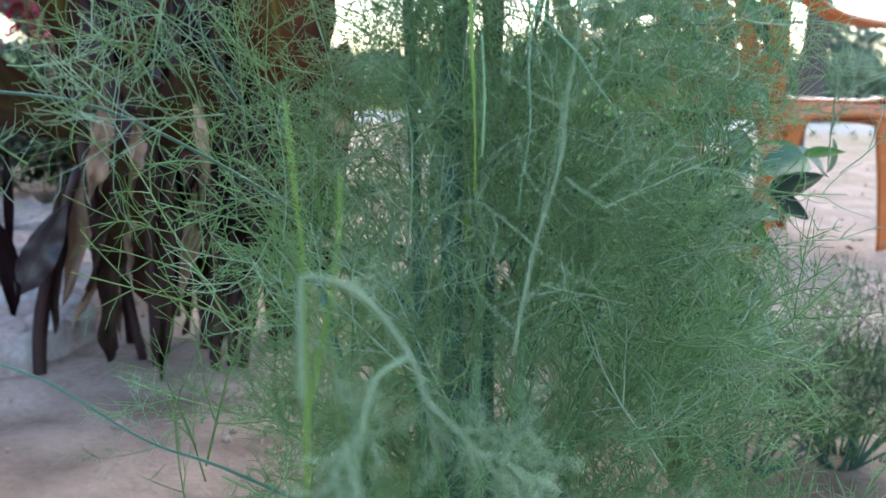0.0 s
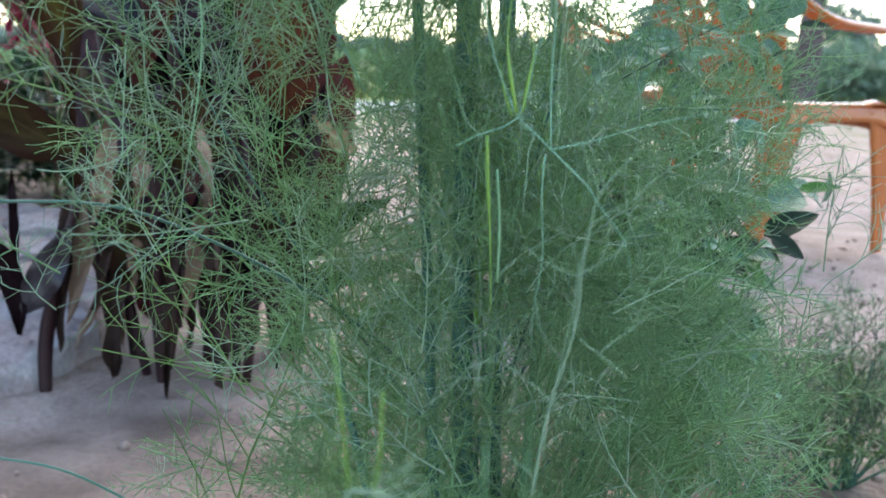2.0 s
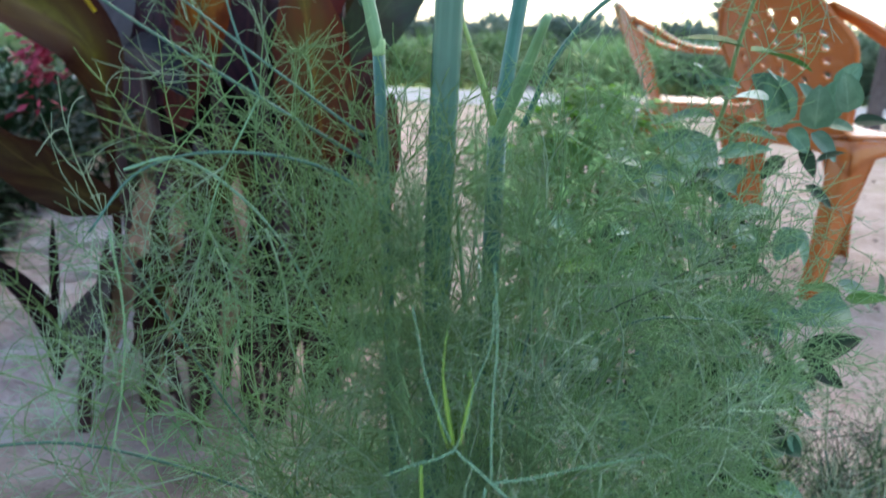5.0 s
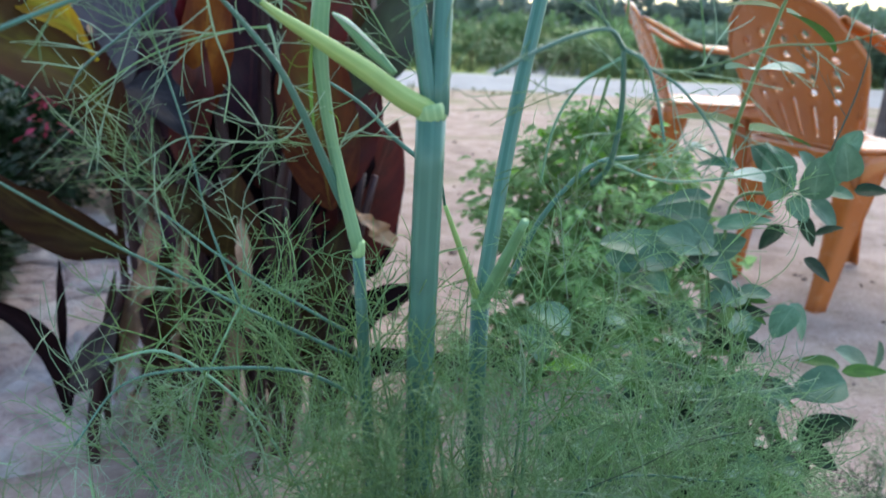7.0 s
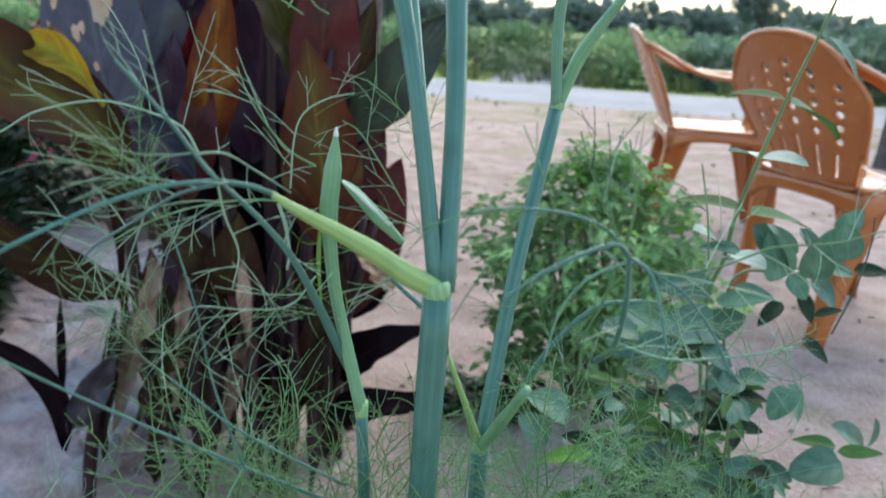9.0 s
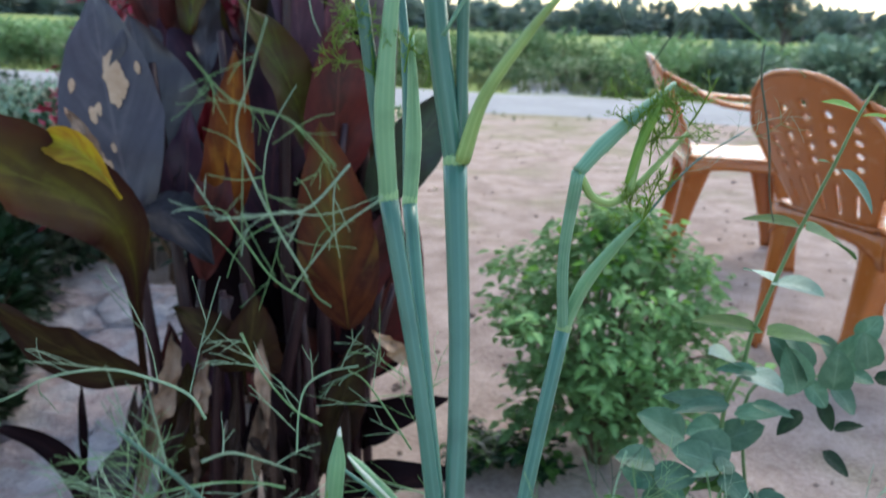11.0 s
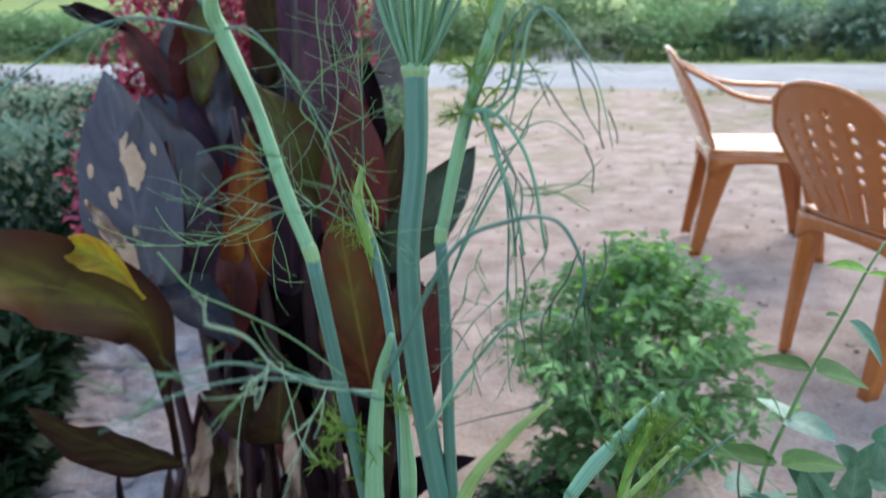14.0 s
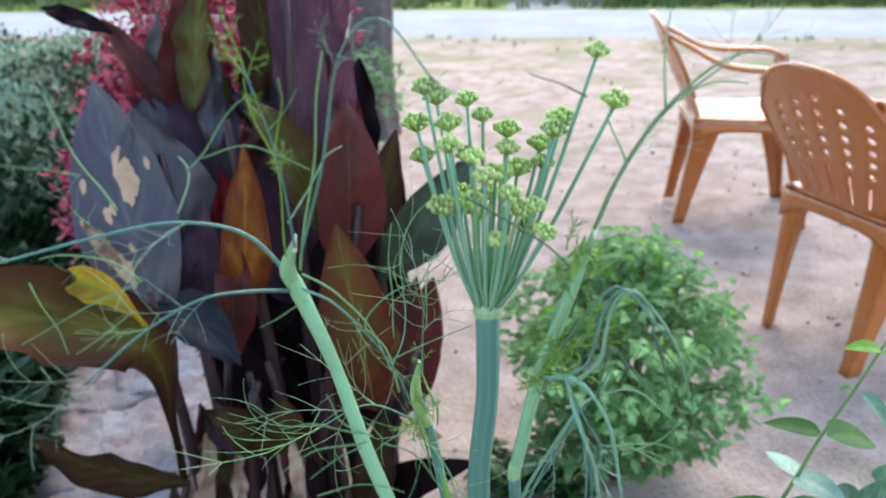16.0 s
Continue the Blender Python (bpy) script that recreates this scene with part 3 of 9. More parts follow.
def build_trees():
    rng = random.Random(5)
    kinds = []
    for k in range(3):
        y0 = 400 + 20 * k
        ob = thing("tree", (0, y0, 0), "dark green broad-crowned tree at the far edge of the field", "tree", "trees beyond the field")
        g = Geo()
        g.tube(spline([(0, y0, -.1), (.15, y0, 1.2), (.05, y0 + .1, 2.6)], 4), taper(9, .28, .2, .16), 8)
        for i in range(7):
            a = i * 0.9 + rng.uniform(-.3, .3)
            g.tube(spline([(.05, y0, 1.6 + .15 * i), (math.cos(a) * .9, y0 + math.sin(a) * .9, 2.6 + .2 * i), (math.cos(a) * 1.9, y0 + math.sin(a) * 1.9, 3.3 + .2 * i)], 3), taper(7, .1, .03), 5)
        part("trunk", g, BARK, ob)
        g = Geo()
        blobs = [((rng.uniform(-2, 2), rng.uniform(-1.6, 1.6), rng.uniform(2.4, 4.6)), (rng.uniform(.8, 1.5), rng.uniform(.8, 1.4), rng.uniform(.6, 1.1))) for _ in range(10)]
        leaves_cloud(g, [(p + Vector((0, y0, 0)), d) for p, d in crown_spots(rng, blobs, 2200)], rng, 0.5)
        # the crown takes the leaf colour with distance haze painted in
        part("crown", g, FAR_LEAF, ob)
        kinds.append(ob)
    used = set()
    spots = [(-75 + 8.2 * i + rng.uniform(-3, 3), rng.uniform(105, 145), rng.uniform(.55, .85)) for i in range(20)]
    spots += [(9.0, 33.0, 0.5), (21.5, 44.0, 0.7), (-22, 48, 1.0), (-12, 40, .8)]
    for i, (x, y, s) in enumerate(spots):
        m = pose(x, y, 0, 0, 0, rng.uniform(0, 360)) @ Matrix.Diagonal((s, s, s, 1))
        k = i % 3
        if k in used:
            ob = copy_thing(kinds[k], m)
            ob.matrix_basis = m
        else:
            kinds[k].matrix_basis = m
            used.add(k)
    # far woods, uncounted
    g = Geo()
    blobs = [((-160 + 4.2 * i + rng.uniform(-2, 2), 170 + rng.uniform(-8, 8), rng.uniform(1.2, 2.2)), (rng.uniform(3, 5), 3, rng.uniform(2.0, 3.4))) for i in range(80)]
    blobs += [((-170 + 2.9 * i + rng.uniform(-1, 1), 178 + rng.uniform(-3, 3), rng.uniform(.6, 1.6)), (2.6, 2, rng.uniform(1.4, 2.4))) for i in range(120)]
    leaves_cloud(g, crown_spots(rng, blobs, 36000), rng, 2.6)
    solo("far_woods", g, FAR_LEAF, (0, 0, 0), "line of distant woods with haze put into its leaf colour", "woods", kind="stuff")


def build_grass():
    """Verge grass along the road and thin tufts on the yard, joined."""
    rng = random.Random(21)
    g = Geo()

    def tuft(x, y, n, h, z=0.0):
        for _ in range(n):
            a, r = rng.uniform(0, 6.28), rng.uniform(0, h * .5)
            p = Vector((x + math.cos(a) * r, y + math.sin(a) * r, z - .005))
            b = p + Vector((math.cos(a) * h * .35, math.sin(a) * h * .35, h * rng.uniform(.6, 1.1)))
            s = Vector((-math.sin(a), math.cos(a), 0)) * h * .05
            mid = (p + b) / 2 + Vector((0, 0, h * .1))
            g.add([p - s, p + s, mid + s * .7, mid - s * .7, b], [(0, 1, 2, 3), (3, 2, 4)], [(0, 0), (1, 0), (1, .5), (0, .5), (.5, 1)])

    for _ in range(420):
        x = rng.uniform(-22, 9)
        tuft(x, far_edge(x) + rng.uniform(.0, .5), 9, rng.uniform(.1, .3))
    for _ in range(260):
        x = rng.uniform(-16, 6)
        tuft(x, near_edge(x) - abs(rng.gauss(0, .55)), 7, rng.uniform(.03, .08))
    for _ in range(800):
        y = rng.uniform(3.0, 9)
        x = -.62 * y + rng.uniform(-1.2, 1.1)
        tuft(x, y, 9, rng.uniform(.04, .12))
    for _ in range(46):
        tuft(rng.uniform(-.5, 3.0), rng.uniform(4.5, 9.0), 7, rng.uniform(.012, .03))
    solo("grass", g, GRASS_BLADE, (0, 0, 0), "short dry and green grass tufts along the road and yard", "grass", kind="stuff")


def build_litter():
    """Crumbs of soil, dead leaf bits and twigs strewn over the sand, joined."""
    rng = random.Random(91)
    clods, bits = Geo(), Geo()
    for _ in range(700):
        x, y = rng.uniform(-1.6, 2.6), .7 + 6.5 * rng.random() ** 1.5
        z = ground_height(x, y)
        r = rng.uniform(.003, .009) * (1.8 if rng.random() < .06 else 1)
        clods.tube([(x, y, z - r * .3), (x + r * .3, y, z + r * .5), (x + r * .2, y + r * .3, z + r)], [r * .9, r, r * .3], 5)
    for _ in range(150):
        x, y = rng.uniform(-1.4, 2.6), .7 + 6.5 * rng.random() ** 1.4
        a, l = rng.uniform(0, 6.28), rng.uniform(.012, .045)
        z = ground_height(x, y) + .002
        bits.tube([(x, y, z), (x + math.cos(a) * l * .5, y + math.sin(a) * l * .5, z + .004), (x + math.cos(a) * l, y + math.sin(a) * l, z)], [.001, rng.uniform(.0012, .0035), .0008], 4)
    solo("soil_crumbs", clods, CLOD, (0, 0, 0), "small brown crumbs of soil on the sand", "soil", kind="stuff")
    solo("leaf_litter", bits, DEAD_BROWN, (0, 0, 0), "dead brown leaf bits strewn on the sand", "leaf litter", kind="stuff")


build_ground()
build_litter()
build_road()
build_hedge()
build_trees()
build_grass()


# ---------------------------------------------------------------- plastic chairs
def shell(geo, fn, nu, nv, thick, keep=None):
    """A moulded sheet with two faces and closed rims, also round its holes."""
    e = 1e-3
    w = nu + 1
    top, low = [], []
    for j in range(nv + 1):
        for i in range(nu + 1):
            u, v = i / nu, j / nv
            p = fn(u, v)
            du = fn(min(1, u + e), v) - fn(max(0, u - e), v)
            dv = fn(u, min(1, v + e)) - fn(u, max(0, v - e))
            n = du.cross(dv).normalized() * thick * 0.5
            top.append(p + n)
            low.append(p - n)
    cells = [(i, j) for j in range(nv) for i in range(nu) if keep is None or keep(i, j)]
    have = set(cells)
    k = len(top)
    f = []
    for i, j in cells:
        a, b, c, d = j * w + i, j * w + i + 1, (j + 1) * w + i + 1, (j + 1) * w + i
        f += [(a, b, c, d), (k + d, k + c, k + b, k + a)]
        for (ni, nj), (s, t) in (((i, j - 1), (a, b)), ((i + 1, j), (b, c)), ((i, j + 1), (c, d)), ((i - 1, j), (d, a))):
            if (ni, nj) not in have:
                f.append((t, s, k + s, k + t))
    uv = [(i / nu, j / nv) for j in range(nv + 1) for i in range(nu + 1)]
    geo.add(top + low, f, uv + uv)


def plastic_chair(m, label):
    """Stacking armchair: +y is its front; feet at z 0."""
    ob = thing("plastic_chair", (0, 0, 0), label, "chair", "plastic chairs on the yard")
    # seat: dished sheet with a rounded front and a deep rim
    g = Geo()

    def seat(u, v):
        s = 2 * u - 1
        half = 0.205 + 0.022 * v
        y = -0.20 + 0.43 * v
        round_ = max(0, v - 0.86) / 0.14
        x = s * half * (1 - 0.06 * round_ ** 2)
        z = 0.425 - 0.022 * (1 - s * s) * math.sin(math.pi * min(1, v * 0.9)) - 0.03 * round_ ** 2 + 0.010 * math.exp(-((abs(s) - .88) / .07) ** 2) + 0.008 * math.exp(-((v - .80) / .06) ** 2)
        return Vector((x, y, z))

    shell(g, seat, 18, 18, 0.007)
    part("seat", g, PLASTIC, ob)
    g = Geo()
    for sx in (-1, 1):
        def rim(u, v, sx=sx):
            y = -0.20 + 0.425 * u
            half = 0.207 + 0.022 * u
            drop = 0.035 + 0.055 * (2 * u - 1) ** 4
            return Vector((sx * (half + 0.006 * v), y, 0.420 - drop * v))
        shell(g, rim, 14, 3, 0.006)
    for sy in (-1, 1):
        def rim2(u, v, sy=sy):
            x = (2 * u - 1) * (0.207 if sy < 0 else 0.222)
            drop = 0.035 + 0.05 * (2 * u - 1) ** 4
            return Vector((x, -0.202 if sy < 0 else 0.226, 0.418 - drop * v - (0.022 if sy > 0 else 0)))
        shell(g, rim2, 14, 3, 0.006)
    part("seat_rim", g, PLASTIC, ob)
    # back: bowed sheet, arched top, three columns of round holes above slots
    nu, nv = 38, 44
    cols = [(7 + 6 * c) for c in range(5)]

    def hole(i, j):
        for k, c in enumerate(cols):
            if c <= i < c + 2:
                top = 36 - abs(k - 2) * 2
                for r in range(5):
                    if top - 4 * r - 1 <= j < top - 4 * r + 1:
                        return (c + 1, top - 4 * r)
                if 5 <= j < top - 20 and i == c:
                    return (c + .5, -1)
        return None

    def back(u, v):
        i, j = u * nu, v * nv
        for k, c in enumerate(cols):
            top = 36 - abs(k - 2) * 2
            for r in range(5):
                cx, cy = c + 1, top - 4 * r
                if abs(i - cx) < 1.05 and abs(j - cy) < 1.05 and abs(i - cx) > .5 and abs(j - cy) > .5:
                    u, v = (cx + (i - cx) * .72) / nu, (cy + (j - cy) * .72) / nv
        s = 2 * u - 1
        half = 0.148 + 0.097 * math.sin(math.pi * 0.5 * min(1, v / 0.74)) ** 1.3
        lift = (0.085 * (1 - abs(s) ** 2.4) - 0.085) * v ** 3
        squeeze = 1 - 0.16 * max(0, v - .72) / .28 * abs(s) ** 2
        z = 0.40 + 0.402 * v + lift
        y = -0.185 - 0.18 * v ** 1.1 + 0.050 * s * s * (0.4 + 0.6 * v) - 0.012 * math.sin(math.pi * v)
        return Vector((s * half * squeeze, y, z))

    g = Geo()
    shell(g, back, nu, nv, 0.007, lambda i, j: hole(i, j) is None)
    part("backrest", g, PLASTIC, ob, "bowed backrest with round holes above slots")
    g = Geo()
    rim_pts = [back(0, v / 14) for v in range(4, 15)] + [back(u / 16, 1) for u in range(1, 16)] + [back(1, v / 14) for v in range(14, 3, -1)]
    g.tube(spline(rim_pts, 2), 0.0085, 8)
    part("back_rim", g, PLASTIC, ob)
    # arms sweep down from the shoulders of the back, then drop into the front legs
    for sx in (-1, 1):
        g = Geo()
        line = spline([(sx * 0.200, -0.318, 0.745), (sx * 0.232, -0.235, 0.705), (sx * 0.260, -0.12, 0.648), (sx * 0.27, 0.02, 0.632), (sx * 0.268, 0.12, 0.63), (sx * 0.255, 0.195, 0.612), (sx * 0.245, 0.215, 0.57)], 5)

        def arm(u, v, line=line, sx=sx):
            k = v * (len(line) - 1)
            a = line[min(int(k), len(line) - 2)]
            p = a.lerp(line[min(int(k) + 1, len(line) - 1)], k - int(k))
            wide = 0.017 + 0.017 * math.sin(math.pi * min(1, v * 1.15)) ** .7
            s = 2 * u - 1
            return p + Vector((sx * s * wide, 0, -0.016 * abs(s) ** 3 + 0.004))

        shell(g, arm, 8, 26, 0.008)
        part("armrest", g, PLASTIC, ob)
        g = Geo()

        def post(u, v, sx=sx):
            s = 2 * u - 1
            z = 0.61 - 0.20 * v
            return Vector((sx * (0.247 - 0.012 * math.sin(math.pi * v) - 0.012 * abs(s) ** 2), 0.195 + 0.02 * v + s * (0.028 + 0.012 * v ** 2), z))

        shell(g, post, 6, 10, 0.008)
        part("arm_post", g, PLASTIC, ob)
    # angle-section legs, wide at the seat and narrow at the floor
    for sx in (-1, 1):
        for sy in (-1, 1):
            g = Geo()
            fx, fy = (0.172, -0.245) if sy < 0 else (0.205, 0.25)
            tx, ty = (0.20, -0.19) if sy < 0 else (0.226, 0.215)

            def leg(u, v, sx=sx, sy=sy, fx=fx, fy=fy, tx=tx, ty=ty):
                wide = 0.029 + (0.040 if sy < 0 else 0.052) * v ** 1.4
                cx, cy = fx + (tx - fx) * v, fy + (ty - fy) * v
                z = 0.408 * v
                if u <= 0.5:
                    return Vector((sx * cx, cy - sy * wide * (1 - 2 * u) * 1.35, z))
                return Vector((sx * (cx - wide * (2 * u - 1)), cy, z))

            shell(g, leg, 8, 14, 0.0065)
            part("leg", g, PLASTIC, ob)
    ob.matrix_basis = m
    return ob


plastic_chair(pose(0.865, 3.645, 0, 0, 0, -90 - 2), "brown moulded plastic armchair standing alone on the sand")
plastic_chair(pose(1.03, 2.512, 0, 0, 0, -90 + 24), "brown moulded plastic armchair with its pierced back turned")


# ---------------------------------------------------------------- stones and dark foliage beside the canna
def build_stones():
    rng = random.Random(8)
    lumps = [(-1.40, 2.62, .20, .20), (-1.22, 2.36, .19, .19), (-1.04, 2.46, .16, .18), (-1.10, 2.06, .18, .17), (-.94, 2.16, .14, .16), (-.96, 1.78, .17, .15), (-.80, 1.92, .13, .14), (-.86, 1.52, .16, .14), (-.71, 1.70, .12, .12), (-.78, 1.30, .13, .12), (-.66, 1.44, .09, .1)]
    for x, y, a, b in lumps:
        g = Geo()
        sd = rng.uniform(0, 50)
        th = rng.uniform(.045, .075)
        n = rng.randrange(6, 9)
        corners = [rng.uniform(.85, 1.25) for _ in range(n)]

        def fn(u, v, x=x, y=y, a=a, b=b, sd=sd, th=th, n=n, corners=corners):
            t = u * 6.28318
            k = min(1, v * 1.5)
            j = int(u * n) % n
            f = u * n - int(u * n)
            rim = (corners[j] * (1 - f) + corners[(j + 1) % n] * f) * (1 - .12 * math.sin(math.pi * f))
            r = k * rim * (1 + .04 * noise.noise((math.cos(t) * 6, math.sin(t) * 6 + sd, 1)))
            top = th + .016 * noise.noise((math.cos(t) * r * 3 + sd, math.sin(t) * r * 3, 4)) + .012 * noise.noise((math.cos(t) * r * 9 + sd, math.sin(t) * r * 9, 2))
            z = top if v < .67 else top - (th + .03) * (v - .67) / .33
            r *= 1 if v < .67 else 1 + .06 * (v - .67) / .33
            return Vector((x + math.cos(t) * a * r * 1.1, y + math.sin(t) * b * r * 1.1, z - .018))

        g.grid(fn, 42, 12)
        solo("flat_stone", g, STONE, (x, y, 0), "pale grey rough flat stone bedded in the sand", "stone", "stones edging the bed")
    g = Geo()
    x, y = -.53, .90

    def pebble(u, v):
        t, h = u * 6.28318, (v - .5) * math.pi
        r = 1 + .25 * noise.noise((math.cos(t), math.sin(t), v * 2))
        return Vector((x + .042 * r * math.cos(t) * math.cos(h), y + .045 * r * math.sin(t) * math.cos(h), .02 + .033 * r * math.sin(h)))

    g.grid(pebble, 14, 8)
    solo("white_stone", g, PALE_STONE, (x, y, 0), "small whitish stone lying on the sand", "stone")


def build_dark_foliage():
    rng = random.Random(14)
    k = 0
    for x, y, r, h in [(-1.06, 1.42, .12, .26), (-1.14, 1.62, .13, .30), (-1.24, 1.86, .15, .32), (-1.36, 2.12, .17, .34), (-1.50, 2.42, .2, .38), (-1.00, 1.16, .13, .24), (-1.14, 1.22, .22, .30), (-1.24, 1.58, .24, .34), (-1.42, 1.92, .26, .40), (-1.56, 2.30, .30, .44), (-1.62, 2.75, .34, .48), (-1.85, 3.2, .4, .5), (-1.85, 2.2, .4, .5), (-2.2, 2.8, .5, .55), (-2.5, 3.6, .6, .55), (-1.35, 3.3, .4, .55), (-1.8, 4.0, .6, .75), (-2.9, 4.4, .55, .4), (-3.3, 5.2, .6, .4), (-2.6, 5.0, .5, .35), (-3.9, 6.0, .7, .42), (-3.2, 6.2, .6, .35), (-4.6, 7.0, .8, .42), (-3.8, 7.2, .7, .35), (-2.2, 4.6, .4, .3), (-.95, 3.2, .34, .5)]:
        ob = thing("low_shrub", (x, y, 0), "low dark green leafy shrub beside the stones", "shrub", "shrubs beside the stones")
        blobs = [((x + rng.uniform(-.5, .5) * r, y + rng.uniform(-.5, .5) * r, h * rng.uniform(.3, .6)), (r * .6, r * .6, h * .45)) for _ in range(6)]
        g = Geo()
        leaves_cloud(g, crown_spots(rng, blobs, 1500), rng, 0.05)
        # most crowns get the green that has shade put into it
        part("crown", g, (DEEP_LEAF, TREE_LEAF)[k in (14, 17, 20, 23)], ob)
        g = Geo()
        for _ in range(7):
            a = rng.uniform(0, 6.28)
            g.tube(spline([(x, y, -.01), (x + math.cos(a) * r * .3, y + math.sin(a) * r * .3, h * .4), (x + math.cos(a) * r * .7, y + math.sin(a) * r * .7, h * .75)], 3), taper(7, .007, .002), 5)
        tagged(part("undergrowth", g, TWIG, ob), kind="stuff")
        k += 1


build_stones()
build_dark_foliage()


# ---------------------------------------------------------------- canna clump
def build_canna():
    rng = random.Random(3)
    ob = thing("canna_plant", (-0.410, 1.495, 0.000), "tall canna clump with big purple bronze and rust leaves", "plant")
    stalks = [((-0.599, 1.280, -0.060), (-0.592, 1.293, 0.093), (-0.519, 1.281, 0.320)), ((-0.529, 1.415, -0.060), (-0.528, 1.351, 0.270), (-0.566, 1.352, 0.621)), ((-0.449, 1.445, -0.060), (-0.502, 1.412, 0.368), (-0.581, 1.493, 0.809)),
              ((-0.390, 1.495, -0.060), (-0.422, 1.492, 0.371), (-0.464, 1.494, 0.864)), ((-0.330, 1.546, -0.060), (-0.366, 1.523, 0.471), (-0.364, 1.546, 1.069)), ((-0.270, 1.496, -0.060), (-0.293, 1.493, 0.376), (-0.257, 1.495, 0.724)),
              ((-0.350, 1.376, -0.060), (-0.329, 1.362, 0.278), (-0.270, 1.354, 0.576)), ((-0.480, 1.615, -0.060), (-0.526, 1.642, 0.463), (-0.632, 1.714, 1.005)), ((-0.230, 1.616, -0.060), (-0.243, 1.593, 0.377), (-0.238, 1.575, 0.725)), ((-0.429, 1.335, -0.060), (-0.427, 1.321, 0.226), (-0.405, 1.313, 0.471))]
    for s in stalks:
        g = Geo()
        pts = spline(s, 6)
        g.tube(pts, taper(len(pts), .009, .012, .006), 9)
        part("stalk", g, CANNA_STALK, ob)
    for i in range(9):
        x, y = -.50 + .035 * i + rng.uniform(-.02, .02), 1.40 + rng.uniform(-.05, .12)
        g = Geo()
        pts = spline([(x, y, -.03), (x + rng.uniform(-.03, .03), y, .2), (x + rng.uniform(-.06, .06), y + .02, .45)], 5)
        g.tube(pts, taper(len(pts), .008, .010, .006), 8)
        part("stalk", g, CANNA_STALK, ob)
    # blade faces and spots are turned toward the camera to suit its view
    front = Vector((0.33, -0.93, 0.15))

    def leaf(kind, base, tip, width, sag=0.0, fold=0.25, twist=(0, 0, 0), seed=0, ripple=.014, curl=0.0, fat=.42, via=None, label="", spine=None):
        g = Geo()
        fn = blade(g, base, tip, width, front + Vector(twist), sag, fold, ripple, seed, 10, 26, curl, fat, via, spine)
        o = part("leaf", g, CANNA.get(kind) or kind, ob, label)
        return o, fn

    # the large slate leaf with dried spots
    spotted, fn = leaf("slate", (-0.561, 1.362, 0.562), (-0.699, 1.533, 0.923), .160, .02, .12, (-.15, 0, .1), 1, label="slate purple leaf with tan dried spots")
    for u, v, r in ((.60, .58, .024), (.16, .58, .007), (.34, .45, .008), (.40, .47, .006), (.88, .60, .006), (.46, .31, .005), (.20, .33, .015), (.27, .27, .016), (.34, .22, .013)):
        g = Geo()
        c = fn(u, v)

        def spot(a, k, c=c, r=r, u=u, v=v):
            t = a * 6.28318
            rr = k * r * (1 + .38 * noise.noise((math.cos(t) * 1.6 + u * 9, math.sin(t) * 1.6, v * 7)) + .2 * noise.noise((math.cos(t) * 5 + u * 9, math.sin(t) * 5, v * 7)))
            q = fn(min(.99, max(.01, u + math.cos(t) * rr / .21)), min(.99, max(.01, v + math.sin(t) * rr * 1.8 / .42)))
            return q + front * .0025

        g.grid(spot, 36, 2)
        part("dried_spot", g, DRIED, spotted)
    leaf("slate", (-0.586, 1.572, 0.579), (-0.673, 1.663, 0.878), .19, .02, .15, (.25, 0, .1), 2)
    leaf("plum", (-0.515, 1.593, 0.661), (-0.590, 1.674, 0.930), .13, .02, .2, (.1, 0, .2), 3)
    # the broad drooping leaf reaching out to the side, with its yellowing, torn upper edge
    leaf("bronze", (-.533, 1.30, .30), (-.72, .96, .72), .126, 0, .44, (-.2, .0, .55), 4, .02, fat=.70, label="bronze green leaf with a yellowing edge",
         spine=[(-.533, 1.30, .30), (-.521, 1.27, .455), (-.517, 1.25, .545), (-.533, 1.22, .612), (-.598, 1.15, .672), (-.649, 1.08, .705), (-.72, .96, .715)])
    leaf("yellow", (-.496, 1.19, .645), (-.602, 1.185, .722), .046, 0, .5, (-.1, 0, .1), 5, .008, fat=.62, label="ruffled yellow leaf edge",
         spine=[(-.496, 1.19, .645), (-.528, 1.18, .694), (-.560, 1.175, .716), (-.602, 1.185, .722)])
    leaf(DRY, (-.596, 1.335, .670), (-.650, 1.335, .748), .024, 0, .6, (0, 0, 0), 81, .02, fat=.4, label="curled dried leaf margin")
    leaf("slate", (-.530, 1.47, .56), (-.622, 1.50, .885), .165, .015, .12, (.25, 0, .15), 82)
    leaf("plum", (-.60, 1.57, .48), (-.585, 1.60, .80), .15, .01, .2, (-.2, 0, .1), 83)
    leaf("umber", (-.480, 1.21, .375), (-.632, 1.09, .522), .080, 0, .25, (0, 0, -.45), 6, via=(-.562, 1.15, .435))
    leaf("dark", (-.608, 1.235, .10), (-.70, 1.12, .33), .036, 0, .4, (.1, 0, .5), 7, via=(-.625, 1.21, .235))
    leaf("slate", (-.60, 1.24, .13), (-.525, 1.25, .27), .050, .0, .2, (.2, 0, .2), 8)
    leaf("dark", (-.606, 1.235, .20), (-.592, 1.22, .36), .014, .0, .5, (.2, 0, .2), 80)
    leaf("ink", (-0.560, 1.382, 0.592), (-0.410, 1.293, 0.530), .085, .035, .3, (.1, 0, .8), 9)
    # upright leaves of the crown
    leaf("rust", (-0.455, 1.43, 0.526), (-0.417, 1.43, 0.836), .08, .015, .28, (.25, 0, .1), 15, .022, label="dried rust orange leaf")
    leaf("olive", (-0.320, 1.514, 0.671), (-0.421, 1.445, 0.922), .085, .03, .35, (.5, 0, .4), 16)
